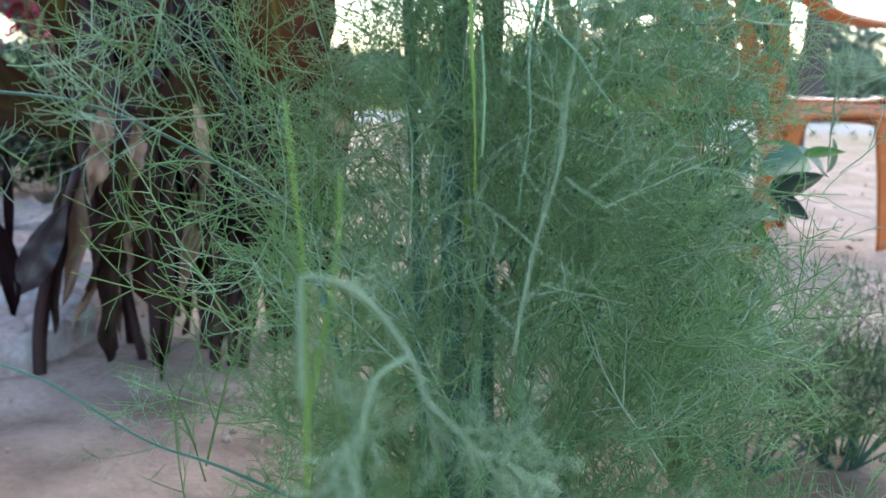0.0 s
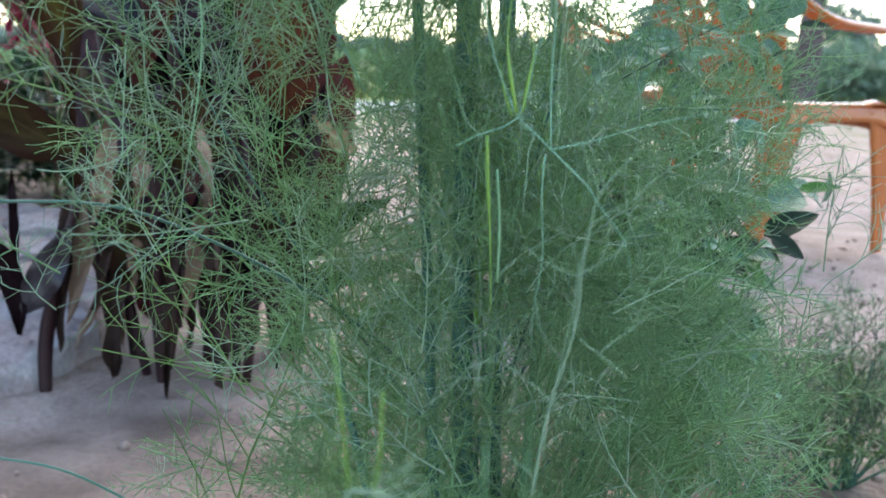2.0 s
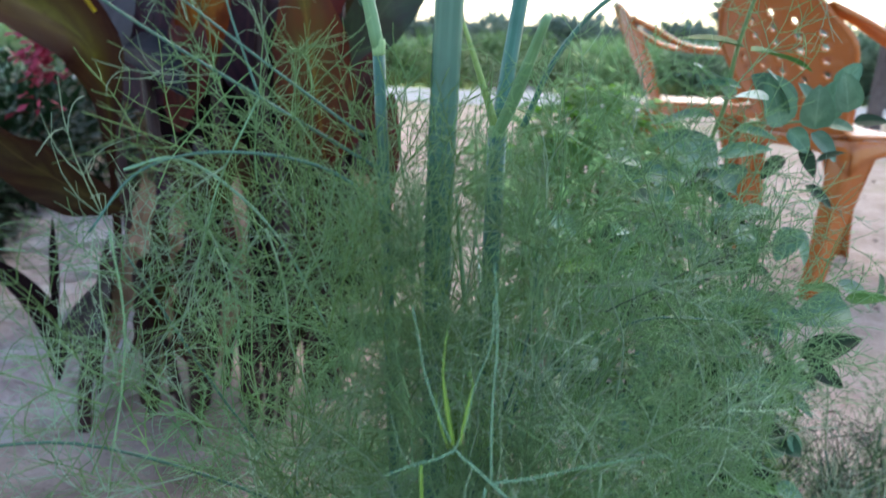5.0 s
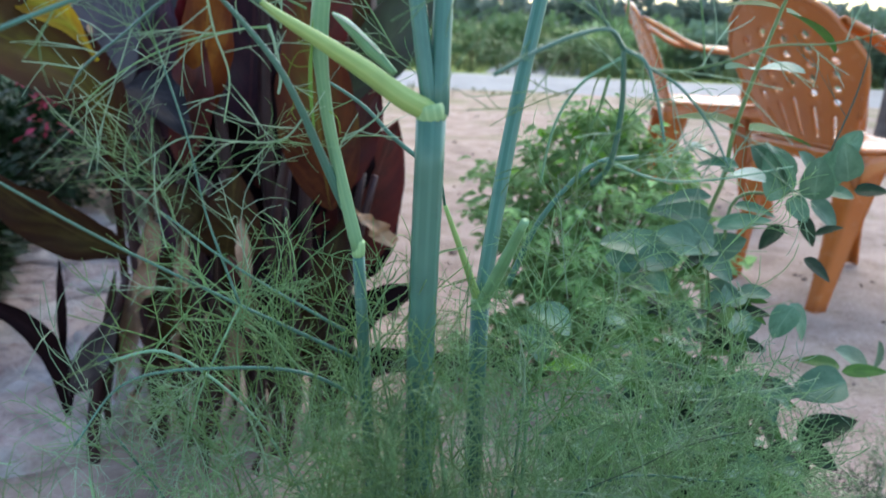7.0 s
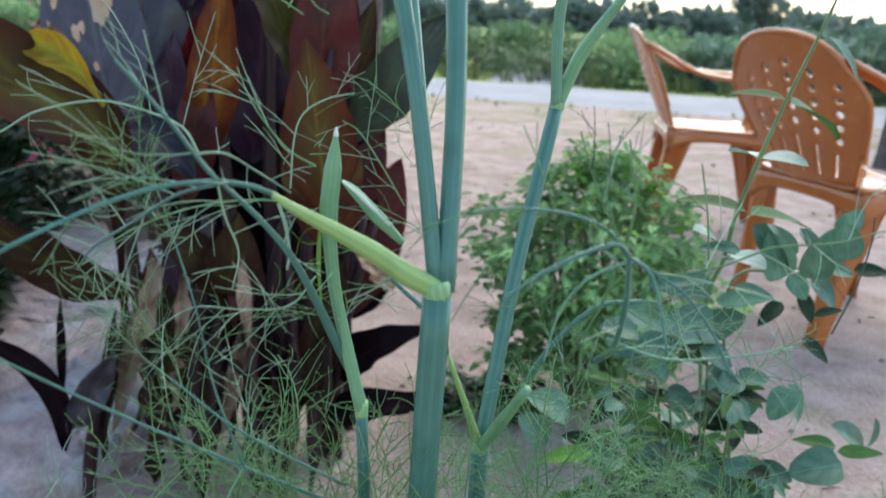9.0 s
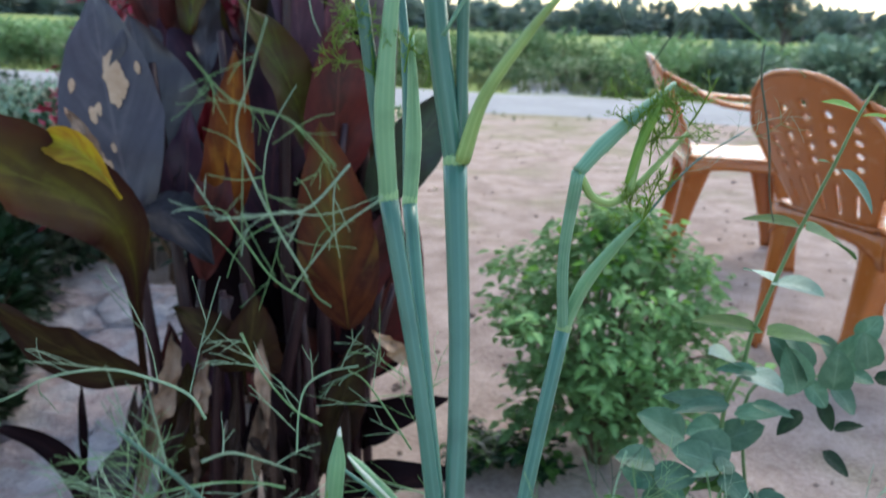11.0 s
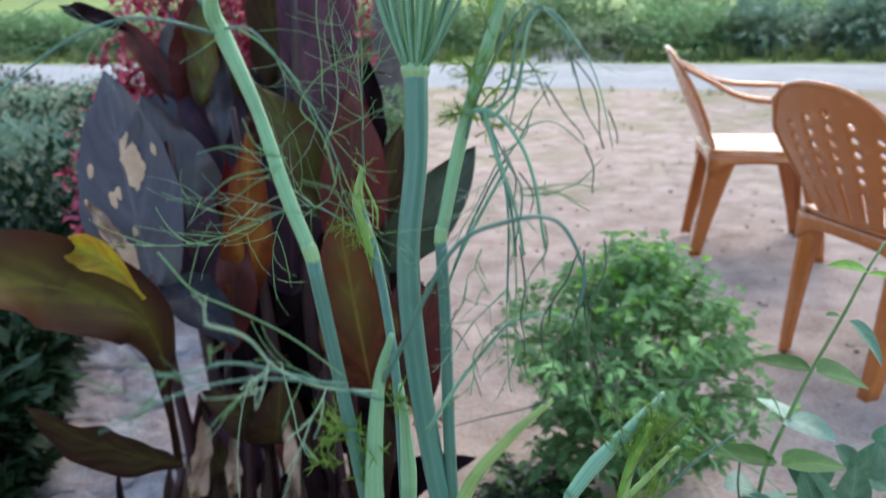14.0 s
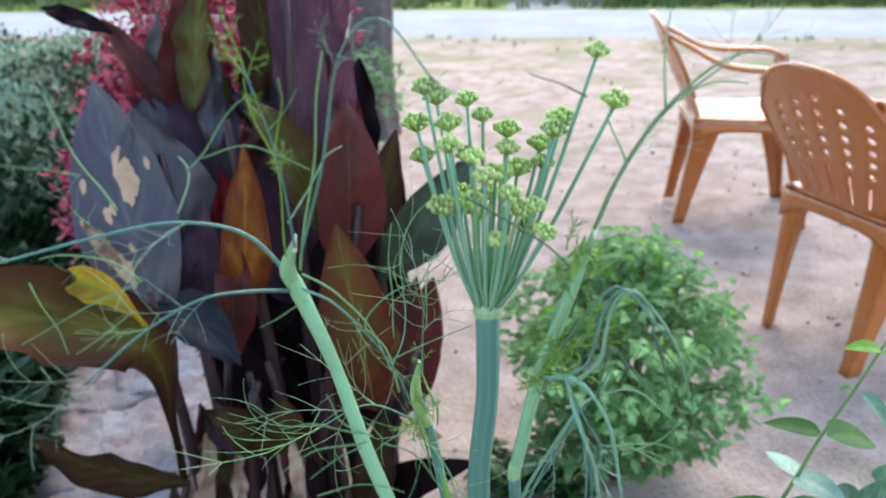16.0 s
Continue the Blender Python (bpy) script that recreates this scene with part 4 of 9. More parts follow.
    leaf("maroon", (-0.287, 1.514, 0.600), (-0.268, 1.506, 0.900), .115, .02, .25, (.1, 0, .1), 17)
    leaf("green", (-0.240, 1.564, 0.565), (-0.072, 1.556, 0.792), .100, .03, .2, (.1, 0, .3), 18, fat=.5)
    leaf("streaked", (-0.219, 1.354, 0.420), (-0.262, 1.345, 0.745), .12, .02, .25, (-.1, 0, .1), 19, label="rust and olive streaked leaf")
    leaf("maroon", (-.245, 1.45, .42), (-.160, 1.47, .61), .075, .02, .25, (.1, 0, .2), 20)
    leaf("plum", (-0.408, 1.553, 0.518), (-0.384, 1.555, 0.868), .15, .01, .25, (.2, 0, 0), 21)
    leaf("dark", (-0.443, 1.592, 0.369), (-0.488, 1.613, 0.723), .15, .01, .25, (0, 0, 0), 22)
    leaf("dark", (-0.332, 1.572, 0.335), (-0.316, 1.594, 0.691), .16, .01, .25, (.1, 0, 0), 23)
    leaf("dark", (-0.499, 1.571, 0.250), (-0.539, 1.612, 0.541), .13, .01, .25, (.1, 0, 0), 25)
    leaf("umber", (-0.390, 1.352, 0.334), (-0.341, 1.273, 0.494), .10, .03, .25, (.1, 0, .5), 26)
    leaf("umber", (-0.401, 1.322, 0.373), (-0.464, 1.262, 0.469), .07, .02, .3, (0, 0, .6), 27)
    leaf("maroon", (-0.475, 1.412, 0.467), (-0.446, 1.414, 0.706), .07, .01, .35, (.3, 0, 0), 28)
    leaf("plum", (-0.517, 1.452, 0.504), (-0.503, 1.454, 0.743), .08, .01, .35, (-.3, 0, 0), 29)
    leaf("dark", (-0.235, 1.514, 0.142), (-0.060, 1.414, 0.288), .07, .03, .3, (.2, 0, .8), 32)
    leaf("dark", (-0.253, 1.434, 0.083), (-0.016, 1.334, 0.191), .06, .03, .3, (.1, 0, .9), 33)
    leaf("plum", (-0.456, 1.392, 0.194), (-0.483, 1.352, 0.428), .08, .01, .3, (.3, 0, 0), 34)
    # the tall leaves of the crown
    leaf("maroon", (-0.601, 1.620, 0.851), (-0.553, 1.660, 1.100), 0.091, .012, 0.30, (0.5, 0, .1), 400, .018)
    leaf("olive", (-0.557, 1.600, 0.855), (-0.527, 1.640, 1.082), 0.072, .012, 0.40, (-0.5, 0, .1), 401, .018)
    leaf("umber", (-0.414, 1.600, 0.865), (-0.450, 1.640, 1.125), 0.108, .012, 0.50, (0.3, 0, .1), 402, .018)
    leaf("mauve", (-0.352, 1.580, 0.776), (-0.402, 1.620, 1.130), 0.085, .035, 0.60, (0.1, 0, .1), 403, .018)
    leaf("plum", (-0.376, 1.620, 0.790), (-0.379, 1.660, 1.097), 0.075, .012, 0.30, (-0.4, 0, .1), 404, .018)
    leaf("wine", (-0.322, 1.640, 0.786), (-0.352, 1.680, 1.094), 0.086, .012, 0.40, (0.4, 0, .1), 405, .018)
    leaf("slate", (-0.446, 1.600, 0.825), (-0.454, 1.640, 0.945), 0.072, .012, 0.50, (0.5, 0, .1), 406, .018)
    leaf("maroon", (-0.637, 1.660, 0.829), (-0.749, 1.700, 0.997), 0.056, .012, 0.60, (0.7, 0, .1), 407, .018)
    leaf("dark", (-0.714, 1.660, 0.985), (-0.861, 1.700, 1.024), 0.035, .012, 0.30, (0.0, 0, .1), 408, .018)
    leaf("plum", (-0.583, 1.660, 0.742), (-0.540, 1.700, 0.907), 0.136, .012, 0.40, (0.2, 0, .1), 409, .018)
    leaf("maroon", (-0.356, 1.600, 0.719), (-0.376, 1.640, 0.877), 0.086, .012, 0.50, (-0.3, 0, .1), 410, .018)
    leaf("plum", (-0.427, 1.630, 0.709), (-0.423, 1.670, 0.906), 0.100, .012, 0.60, (0.3, 0, .1), 411, .018)
    leaf("crimson", (-0.503, 1.500, 0.657), (-0.498, 1.540, 0.775), 0.040, .012, 0.30, (0.5, 0, .1), 412, .018)
    leaf("slate", (-0.515, 1.640, 0.716), (-0.529, 1.680, 0.854), 0.086, .012, 0.40, (-0.4, 0, .1), 413, .018)
    leaf("maroon", (-0.300, 1.620, 0.724), (-0.322, 1.660, 0.887), 0.085, .012, 0.50, (0.2, 0, .1), 414, .018)
    leaf("wine", (-0.368, 1.660, 0.900), (-0.318, 1.700, 1.111), 0.087, .012, 0.60, (0.3, 0, .1), 415, .018)
    leaf("umber", (-0.549, 1.700, 0.786), (-0.616, 1.740, 0.979), 0.063, .012, 0.30, (-0.2, 0, .1), 416, .018)
    leaf("maroon", (-0.444, 1.560, 0.740), (-0.477, 1.600, 0.845), 0.051, .012, 0.40, (0.6, 0, .1), 417, .018)
    leaf("plum", (-0.649, 1.620, 0.622), (-0.591, 1.660, 0.806), 0.085, .012, 0.50, (0.4, 0, .1), 418, .018)
    leaf("slate", (-0.553, 1.450, 0.583), (-0.535, 1.490, 0.691), 0.065, .012, 0.60, (-0.5, 0, .1), 419, .018)
    for i in range(20):
        x, z = -.68 + .0185 * i + rng.uniform(-.02, .02), rng.uniform(.62, .84)
        leaf(("maroon", "plum", "wine", "slate", "mauve", "umber", "olive")[(i * 3) % 7], (x, 1.62 + rng.uniform(-.04, .08), z), (x + rng.uniform(-.05, .05), 1.66 + rng.uniform(-.04, .08), z + rng.uniform(.17, .27)), rng.uniform(.045, .075), rng.uniform(-.02, .03), .45, (rng.uniform(-.8, .8), 0, rng.uniform(-.1, .3)), 700 + i, .02, rng.uniform(-.02, .03))
    # backing leaves, mostly near-black in place of the shade inside the crown
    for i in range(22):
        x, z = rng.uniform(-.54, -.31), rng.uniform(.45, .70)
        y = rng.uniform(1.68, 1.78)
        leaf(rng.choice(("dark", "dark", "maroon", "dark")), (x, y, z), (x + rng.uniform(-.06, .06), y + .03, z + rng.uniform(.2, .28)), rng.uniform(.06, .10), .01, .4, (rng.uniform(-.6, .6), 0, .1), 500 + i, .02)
    # lower filler, its blackened colour standing in for the clump's inner shade
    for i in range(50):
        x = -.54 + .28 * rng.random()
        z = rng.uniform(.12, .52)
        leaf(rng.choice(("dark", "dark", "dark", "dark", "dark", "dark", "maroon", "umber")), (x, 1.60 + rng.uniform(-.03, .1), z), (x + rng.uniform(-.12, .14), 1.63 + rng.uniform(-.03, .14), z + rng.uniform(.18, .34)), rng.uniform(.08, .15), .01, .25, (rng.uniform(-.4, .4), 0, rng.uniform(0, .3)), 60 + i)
    leaf(DRY, (-0.4723, 1.2700, 0.4218), (-0.4916, 1.2400, 0.2735), 0.034, .02, .6, (0.5, 0, 0), 900, .03, label="withered tan leaf")
    leaf(DRY, (-0.4251, 1.2700, 0.3957), (-0.4271, 1.2400, 0.2871), 0.022, .02, .6, (0.2, 0, 0), 901, .03, label="withered tan leaf")
    leaf(DRY, (-0.3346, 1.2700, 0.4187), (-0.3149, 1.2400, 0.3034), 0.020, .02, .6, (-0.1, 0, 0), 902, .03, label="withered tan leaf")
    leaf(DRIED, (-0.1229, 1.3600, 0.3664), (-0.1795, 1.3400, 0.4229), .026, .01, .6, (.4, 0, 0), 910, .03, label="curled whitish dead leaf")
    # leaves low in the front of the clump, a third near-black for shade
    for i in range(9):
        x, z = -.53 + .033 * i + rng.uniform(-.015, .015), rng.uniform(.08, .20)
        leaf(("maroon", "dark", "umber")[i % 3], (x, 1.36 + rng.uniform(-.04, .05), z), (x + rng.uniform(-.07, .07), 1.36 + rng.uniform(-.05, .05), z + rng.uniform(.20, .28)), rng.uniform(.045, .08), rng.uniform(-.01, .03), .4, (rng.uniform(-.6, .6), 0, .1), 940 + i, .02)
    # withered leaves hanging at the foot, most darkened in place of shade
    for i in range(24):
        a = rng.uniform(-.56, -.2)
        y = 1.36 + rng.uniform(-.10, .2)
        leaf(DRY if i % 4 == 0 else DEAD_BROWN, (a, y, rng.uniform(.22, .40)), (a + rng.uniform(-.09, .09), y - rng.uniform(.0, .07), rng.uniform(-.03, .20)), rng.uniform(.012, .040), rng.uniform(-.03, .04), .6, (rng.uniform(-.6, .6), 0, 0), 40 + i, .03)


build_canna()


def build_red_flowers():
    rng = random.Random(31)
    me_leaf = leaf_mesh("leaf", DEEP_LEAF, .085, .036)
    plants = [(x, y, x, y, h) for x, y, h in ((-.72, 2.35, 1.12), (-.60, 2.5, 1.15), (-.88, 2.45, 1.08), (-1.02, 2.75, 1.02), (-1.16, 2.85, .92), (-1.28, 2.95, .86), (-1.10, 2.75, 1.0), (-.78, 2.7, 1.15), (-.66, 2.62, 1.02), (-.50, 2.62, 1.12), (-.94, 2.7, .95))]
    plants += [(-.58, 1.95, -.72, 1.86, 1.08), (-.50, 1.9, -.54, 1.8, 1.06), (-.62, 1.95, -.86, 1.84, .90), (-.62, 1.9, -.85, 1.84, .78), (-.56, 1.95, -.64, 1.84, 1.12), (-.46, 1.9, -.48, 1.80, 1.10), (-.60, 2.0, -.76, 1.9, 1.02), (-.58, 2.0, -.80, 1.86, .96), (-.52, 1.95, -.60, 1.86, 1.04), (-.50, 1.9, -.50, 1.82, 1.14), (-.48, 1.95, -.56, 1.84, 1.14)]
    for x, y, tx, ty, h in plants:
        ob = thing("red_flower_plant", (x, y, 0), "slender plant with small crimson flower spikes", "flower", "red flowers behind the canna")
        flowers = Geo()
        for s in range(4):
            top = Vector((tx + rng.uniform(-.11, .11), ty + rng.uniform(-.08, .08), h * rng.uniform(.82, 1.03)))
            pts = spline([(x + rng.uniform(-.02, .02), y, -.01), ((x * 2 + top.x) / 3, (y * 2 + top.y) / 3, h * .45), top], 6)
            g = Geo()
            g.tube(pts, taper(len(pts), .005, .004, .0018), 5)
            part("stem", g, RED_STEM, ob)
            for k in range(rng.randrange(28, 44)):
                t = rng.random()
                c = top - Vector((0, 0, t * .24)) + Vector((rng.gauss(0, .014 + .014 * t), rng.gauss(0, .014 + .014 * t), 0))
                d = Vector((rng.uniform(-1, 1), rng.uniform(-1, 1), rng.uniform(-.2, 1))).normalized()
                leaves_cloud(flowers, [(c, d), (c, -d), (c, d.orthogonal())], rng, .026)
        tagged(part("bloom", flowers, RED_FLOWER, ob), kind="stuff")
        for k in range(34):
            a, t = rng.uniform(0, 6.28), rng.uniform(.1, .8)
            placed("leaf", me_leaf, ob, Matrix.Translation((x + (tx - x) * t * t + math.cos(a) * .02, y + (ty - y) * t * t + math.sin(a) * .02, h * t)) @ turn((math.cos(a), math.sin(a), rng.uniform(-.2, .6))))


def build_trunks():
    for x, y, r, h, lab in [(-.89, 5.02, .12, 3.2, "thick dark brown tree trunk behind the canna"), (2.55, 5.95, .045, 3.4, "slim dark tree trunk beside the yard"), (4.85, 11.0, .13, 4.5, "slim dark tree trunk across the yard")]:
        ob = thing("shade_tree", (x, y, 0), lab, "tree")
        g = Geo()

        def fn(u, v, x=x, y=y, r=r, h=h):
            t = u * 6.28318
            rr = r * (1.0 + .45 * math.exp(-v * h * 5)) * (1 - .25 * v) * (1 + .09 * math.sin(t * 5 + v * 2) + .07 * noise.noise((math.cos(t) * 2, math.sin(t) * 2, v * h * 3)))
            return Vector((x + math.cos(t) * rr + .05 * math.sin(v * 3), y + math.sin(t) * rr, v * h - .02))

        g.grid(fn, 28, 40)
        part("trunk", g, BARK, ob)
        g = Geo()
        rng = random.Random(int(x * 10))
        for i in range(6):
            a = i * 1.1 + rng.uniform(-.3, .3)
            g.tube(spline([(x, y, h * .93), (x + math.cos(a) * .5, y + math.sin(a) * .5, h + .4), (x + math.cos(a) * 1.2, y + math.sin(a) * 1.2, h + .9)], 4), taper(9, r * .5, r * .15), 6)
        part("limbs", g, BARK, ob)
        g = Geo()
        blobs = [((x + rng.uniform(-1.4, 1.4), y + rng.uniform(-1, 1), h + rng.uniform(.5, 1.7)), (.8, .7, .55)) for _ in range(9)]
        leaves_cloud(g, crown_spots(rng, blobs, 2600), rng, .13)
        part("crown", g, TREE_LEAF, ob)
    rng = random.Random(77)
    ob = thing("sapling", (-.78, 4.62, 0), "small yellow-green sapling beside the dark trunk", "plant")
    g = Geo()
    g.tube(spline([(-.78, 4.62, -.01), (-.80, 4.62, .25), (-.79, 4.62, .5)], 4), taper(9, .010, .003), 6)
    part("stem", g, TWIG, ob)
    g = Geo()
    leaves_cloud(g, crown_spots(rng, [((-.79, 4.62, .44), (.13, .12, .08)), ((-.85, 4.62, .33), (.10, .1, .07)), ((-.74, 4.62, .28), (.12, .1, .07)), ((-.72, 4.62, .40), (.10, .1, .05))], 330), rng, .05)
    part("crown", g, HEDGE_LEAF, ob)


build_red_flowers()
build_trunks()


# ---------------------------------------------------------------- round green bush
def build_bush():
    rng = random.Random(17)
    bx, by = .235, 1.80
    ob = thing("green_bush", (bx, by, 0), "round fresh green herb bush with many small leaves", "bush")
    meshes = [leaf_mesh("leaf", BUSH_LEAF, .028, .018, .3, .35), leaf_mesh("leaf", BUSH_LEAF, .023, .0155, .4, .4), leaf_mesh("leaf", FRESH_LEAF, .026, .016, .3, .25)]
    heights, girth = (.02, .12, .24, .33, .41, .48, .55), (.115, .165, .205, .240, .210, .120, .03)
    spots = []
    for i in range(118):
        a = i * 2.39996
        z = .07 + .48 * ((i * .7548777) % 1) ** .85
        lump = 1 + .34 * noise.noise((math.cos(a) * 1.4, math.sin(a) * 1.4, z * 6)) + .10 * rng.uniform(-1, 1)
        r = float(np.interp(z, heights, girth)) * lump
        if i % 17 == 5:
            r, z = r * 1.22, z + .01
        t = Vector((bx + math.cos(a) * r, by + math.sin(a) * r, z * rng.uniform(.94, 1.05)))
        root = Vector((bx + math.cos(a) * .02, by + math.sin(a) * .02, -.01))
        elbow = Vector((bx + math.cos(a) * r * .62, by + math.sin(a) * r * .62, t.z * .80 + .03))
        pts = spline([root, root.lerp(elbow, .5) + Vector((0, 0, .04)), elbow, t], 4)
        g = Geo()
        g.tube(pts, taper(len(pts), .0032, .0022, .0010), 5)
        part("stem", g, OVAL_STEM if i % 3 else TWIG, ob)
        out0 = Vector((math.cos(a), math.sin(a), .15))
        for k in range(40):
            q = pts[-1 - int(5.5 * rng.random() ** 1.5)] + Vector((rng.gauss(0, .017), rng.gauss(0, .017), rng.gauss(0, .014)))
            b = rng.uniform(0, 6.28)
            spots.append((q, out0 * .6 + Vector((math.cos(b), math.sin(b), rng.uniform(-.7, .55)))))
    spots.sort(key=lambda s: s[0].y)
    for i, (p, out) in enumerate(spots[:300]):
        s = rng.uniform(.7, 1.3)
        placed("leaf", meshes[2 if p.z > .42 and rng.random() < .35 else i % 2], ob, Matrix.Translation(p) @ turn(out, (rng.uniform(-.5, .5), rng.uniform(-.6, .3), 1)) @ Matrix.Diagonal((s, s, s, 1)))
    g, young = Geo(), Geo()
    for p, out in spots[300:]:
        s = rng.uniform(.020, .034)
        m = Matrix.Translation(p) @ turn(out, (rng.uniform(-.5, .5), rng.uniform(-.6, .3), 1))

        def fn(u, v, m=m, s=s):
            q = 2 * u - 1
            w = .34 * math.sin(math.pi * v ** .75) ** .8 * (1 - .25 * v)
            return m @ Vector((q * w * s, v * s, (.3 * w * abs(q) - .3 * v * v) * s))

        (young if p.z > .38 and rng.random() < (p.z - .36) * 1.4 else g).grid(fn, 2, 4)
    tagged(part("foliage", g, BUSH_LEAF, ob), kind="stuff")
    tagged(part("young_foliage", young, FRESH_LEAF, ob), kind="stuff")


# ---------------------------------------------------------------- low weeds at the bush's foot
def build_low_weeds():
    rng = random.Random(63)
    shapes = [leaf_mesh("leaf", HERB_LEAF, .030, .018, .3, .3), leaf_mesh("leaf", DEEP_LEAF, .034, .018, .3, .35), leaf_mesh("leaf", DEEP_LEAF, .026, .015, .3, .3)]
    for x, y, h in ((-.045, 1.70, .060), (.015, 1.72, .075), (.070, 1.74, .085), (-.020, 1.80, .050), (.11, 1.68, .070)):
        ob = thing("low_weed", (x, y, 0), "small dark green weed growing on the sand", "weed", "weeds beside the bush")
        for i in range(7):
            a = i * 2.39996 + rng.uniform(-.4, .4)
            e = Vector((x + math.cos(a) * h * .75, y + math.sin(a) * h * .75, h * rng.uniform(.45, 1.05)))
            line = spline([(x, y, -.004), (x + math.cos(a) * h * .25, y + math.sin(a) * h * .25, e.z * .6), e], 4)
            g = Geo()
            g.tube(line, taper(len(line), .0016, .0008), 5)
            part("stem", g, OVAL_STEM, ob)
            for p in line[2:]:
                b = rng.uniform(0, 6.28)
                for q in (0, math.pi):
                    placed("leaf", rng.choice(shapes), ob, Matrix.Translation(p) @ turn((math.cos(b + q), math.sin(b + q), rng.uniform(-.3, .5)), (rng.uniform(-.4, .4), rng.uniform(-.4, .4), 1)))


build_low_weeds()


# ---------------------------------------------------------------- oval-leaved plant
def build_oval_plant():
    rng = random.Random(23)
    ob = thing("oval_leaved_plant", (0.310, 0.920, 0.000), "upright plant with paired grey-green oval leaves", "plant")
    sizes = {"big": (1.0, .78, .25, .22, .4, 6, 9, .55), "slim": (1.0, .38, .35, .30, .5, 6, 9, .7), "young": (1.0, .34, .3, .2, .6, 6, 9, .8), "deep": (1.0, .56, .25, .15, .6, 6, 9, .7), "lower": (1.0, .36, .3, .2, .6, 6, 9, .8), "pair": (1.0, .46, .25, .18, .55, 6, 9, .7), "pale": (1.0, .60, .25, .20, .5, 6, 9, .6), "drooping": (1.0, .52, .3, .25, .5, 6, 9, .6)}
    mats = {"big": GREY_LEAF, "slim": GREY_LEAF, "young": FRESH_LEAF, "deep": DEEP_LEAF, "lower": HERB_LEAF, "pair": PAIR_LEAF, "pale": PALE_LEAF, "drooping": GREY_LEAF}
    shapes = {k: leaf_mesh("leaf", mats[k], *v) for k, v in sizes.items()}

    def leaf(kind, base, tip, up=None):
        """A leaf of the given kind from its stalk to its tip."""
        d = Vector(tip) - Vector(base)
        s = d.length
        up = up or (rng.uniform(-.4, .4), rng.uniform(-.9, -.3), rng.uniform(.5, 1))
        placed("leaf", shapes[kind], ob, Matrix.Translation(base) @ turn(d, up) @ Matrix.Diagonal((s, s, s, 1)))

    def stem(pts, r):
        line = spline(pts, 8)
        g = Geo()
        g.tube(line, taper(len(line), r, r * .8, r * .4), 7)
        part("stem", g, OVAL_STEM, ob)
        return line

    stem([(0.310, 0.920, -0.010), (0.285, 0.930, 0.250), (0.2557, 0.9300, 0.4919), (0.2595, 0.9000, 0.5752), (0.2585, 0.8800, 0.6206), (0.2665, 0.8600, 0.6782), (0.2771, 0.8500, 0.7260), (0.2914, 0.8300, 0.7894), (0.3001, 0.8200, 0.8283), (0.3113, 0.8200, 0.8541)], .0026)
    stem([(0.310, 0.920, -0.010), (0.310, 0.940, 0.300), (0.275, 0.930, 0.528), (0.330, 0.940, 0.555), (0.378, 0.970, 0.558), (0.415, 0.980, 0.584)], .0022)
    leaf("pair", (0.2889, 0.8300, 0.7884), (0.2755, 0.8200, 0.7946), (0.05, -0.25, 1))
    leaf("drooping", (0.2963, 0.8300, 0.7848), (0.3248, 0.8100, 0.7606), (0.5, -0.4, 0.8))
    leaf("young", (0.3007, 0.8200, 0.8306), (0.2685, 0.8000, 0.8462), (0.1, -0.5, 1))
    leaf("young", (0.3018, 0.8200, 0.8283), (0.3181, 0.8000, 0.8338), (0.1, -0.5, 1))
    leaf("pair", (0.2785, 0.8500, 0.7304), (0.2322, 0.8600, 0.7403), (0.05, -0.25, 1))
    leaf("pair", (0.2826, 0.8500, 0.7283), (0.3492, 0.8900, 0.7072), (0.2, -0.3, 1))
    leaf("pale", (0.2652, 0.8600, 0.6780), (0.2512, 0.9000, 0.6848), (0.3, -0.3, 1))
    leaf("pale", (0.2652, 0.8600, 0.6780), (0.2928, 0.8200, 0.6884), (-0.1, -0.25, 1))
    leaf("pair", (0.2654, 0.8700, 0.6270), (0.2031, 0.8700, 0.6435), (-0.1, -0.2, 1))
    leaf("pair", (0.2688, 0.8700, 0.6246), (0.3395, 0.9000, 0.6206), (0, -0.2, 1))
    leaf("pale", (0.2566, 0.8900, 0.5822), (0.2230, 0.8500, 0.6206), (0.2, -0.3, 1))
    leaf("pale", (0.2579, 0.8900, 0.5787), (0.2771, 0.8400, 0.5930), (-0.1, -0.3, 1))
    leaf("big", (0.323, 0.920, 0.566), (0.307, 0.908, 0.612))
    leaf("big", (0.332, 0.930, 0.563), (0.295, 0.918, 0.605))
    leaf("slim", (0.258, 0.920, 0.531), (0.196, 0.908, 0.545))
    leaf("slim", (0.263, 0.920, 0.522), (0.310, 0.908, 0.540))
    leaf("big", (0.257, 0.930, 0.504), (0.220, 0.918, 0.502))
    leaf("big", (0.225, 0.950, 0.475), (0.180, 0.938, 0.510))
    leaf("big", (0.257, 0.930, 0.486), (0.290, 0.918, 0.514))
    leaf("big", (0.372, 0.970, 0.560), (0.354, 0.958, 0.597))
    leaf("big", (0.373, 0.970, 0.560), (0.392, 0.958, 0.599))
    leaf("big", (0.384, 0.970, 0.554), (0.407, 0.958, 0.554))
    leaf("big", (0.339, 0.950, 0.549), (0.359, 0.938, 0.529))
    leaf("big", (0.365, 0.960, 0.545), (0.394, 0.948, 0.522))
    leaf("deep", (0.353, 0.950, 0.531), (0.369, 0.938, 0.503))
    leaf("deep", (0.334, 0.940, 0.522), (0.309, 0.928, 0.501))
    leaf("big", (0.395, 0.980, 0.588), (0.406, 0.968, 0.617))
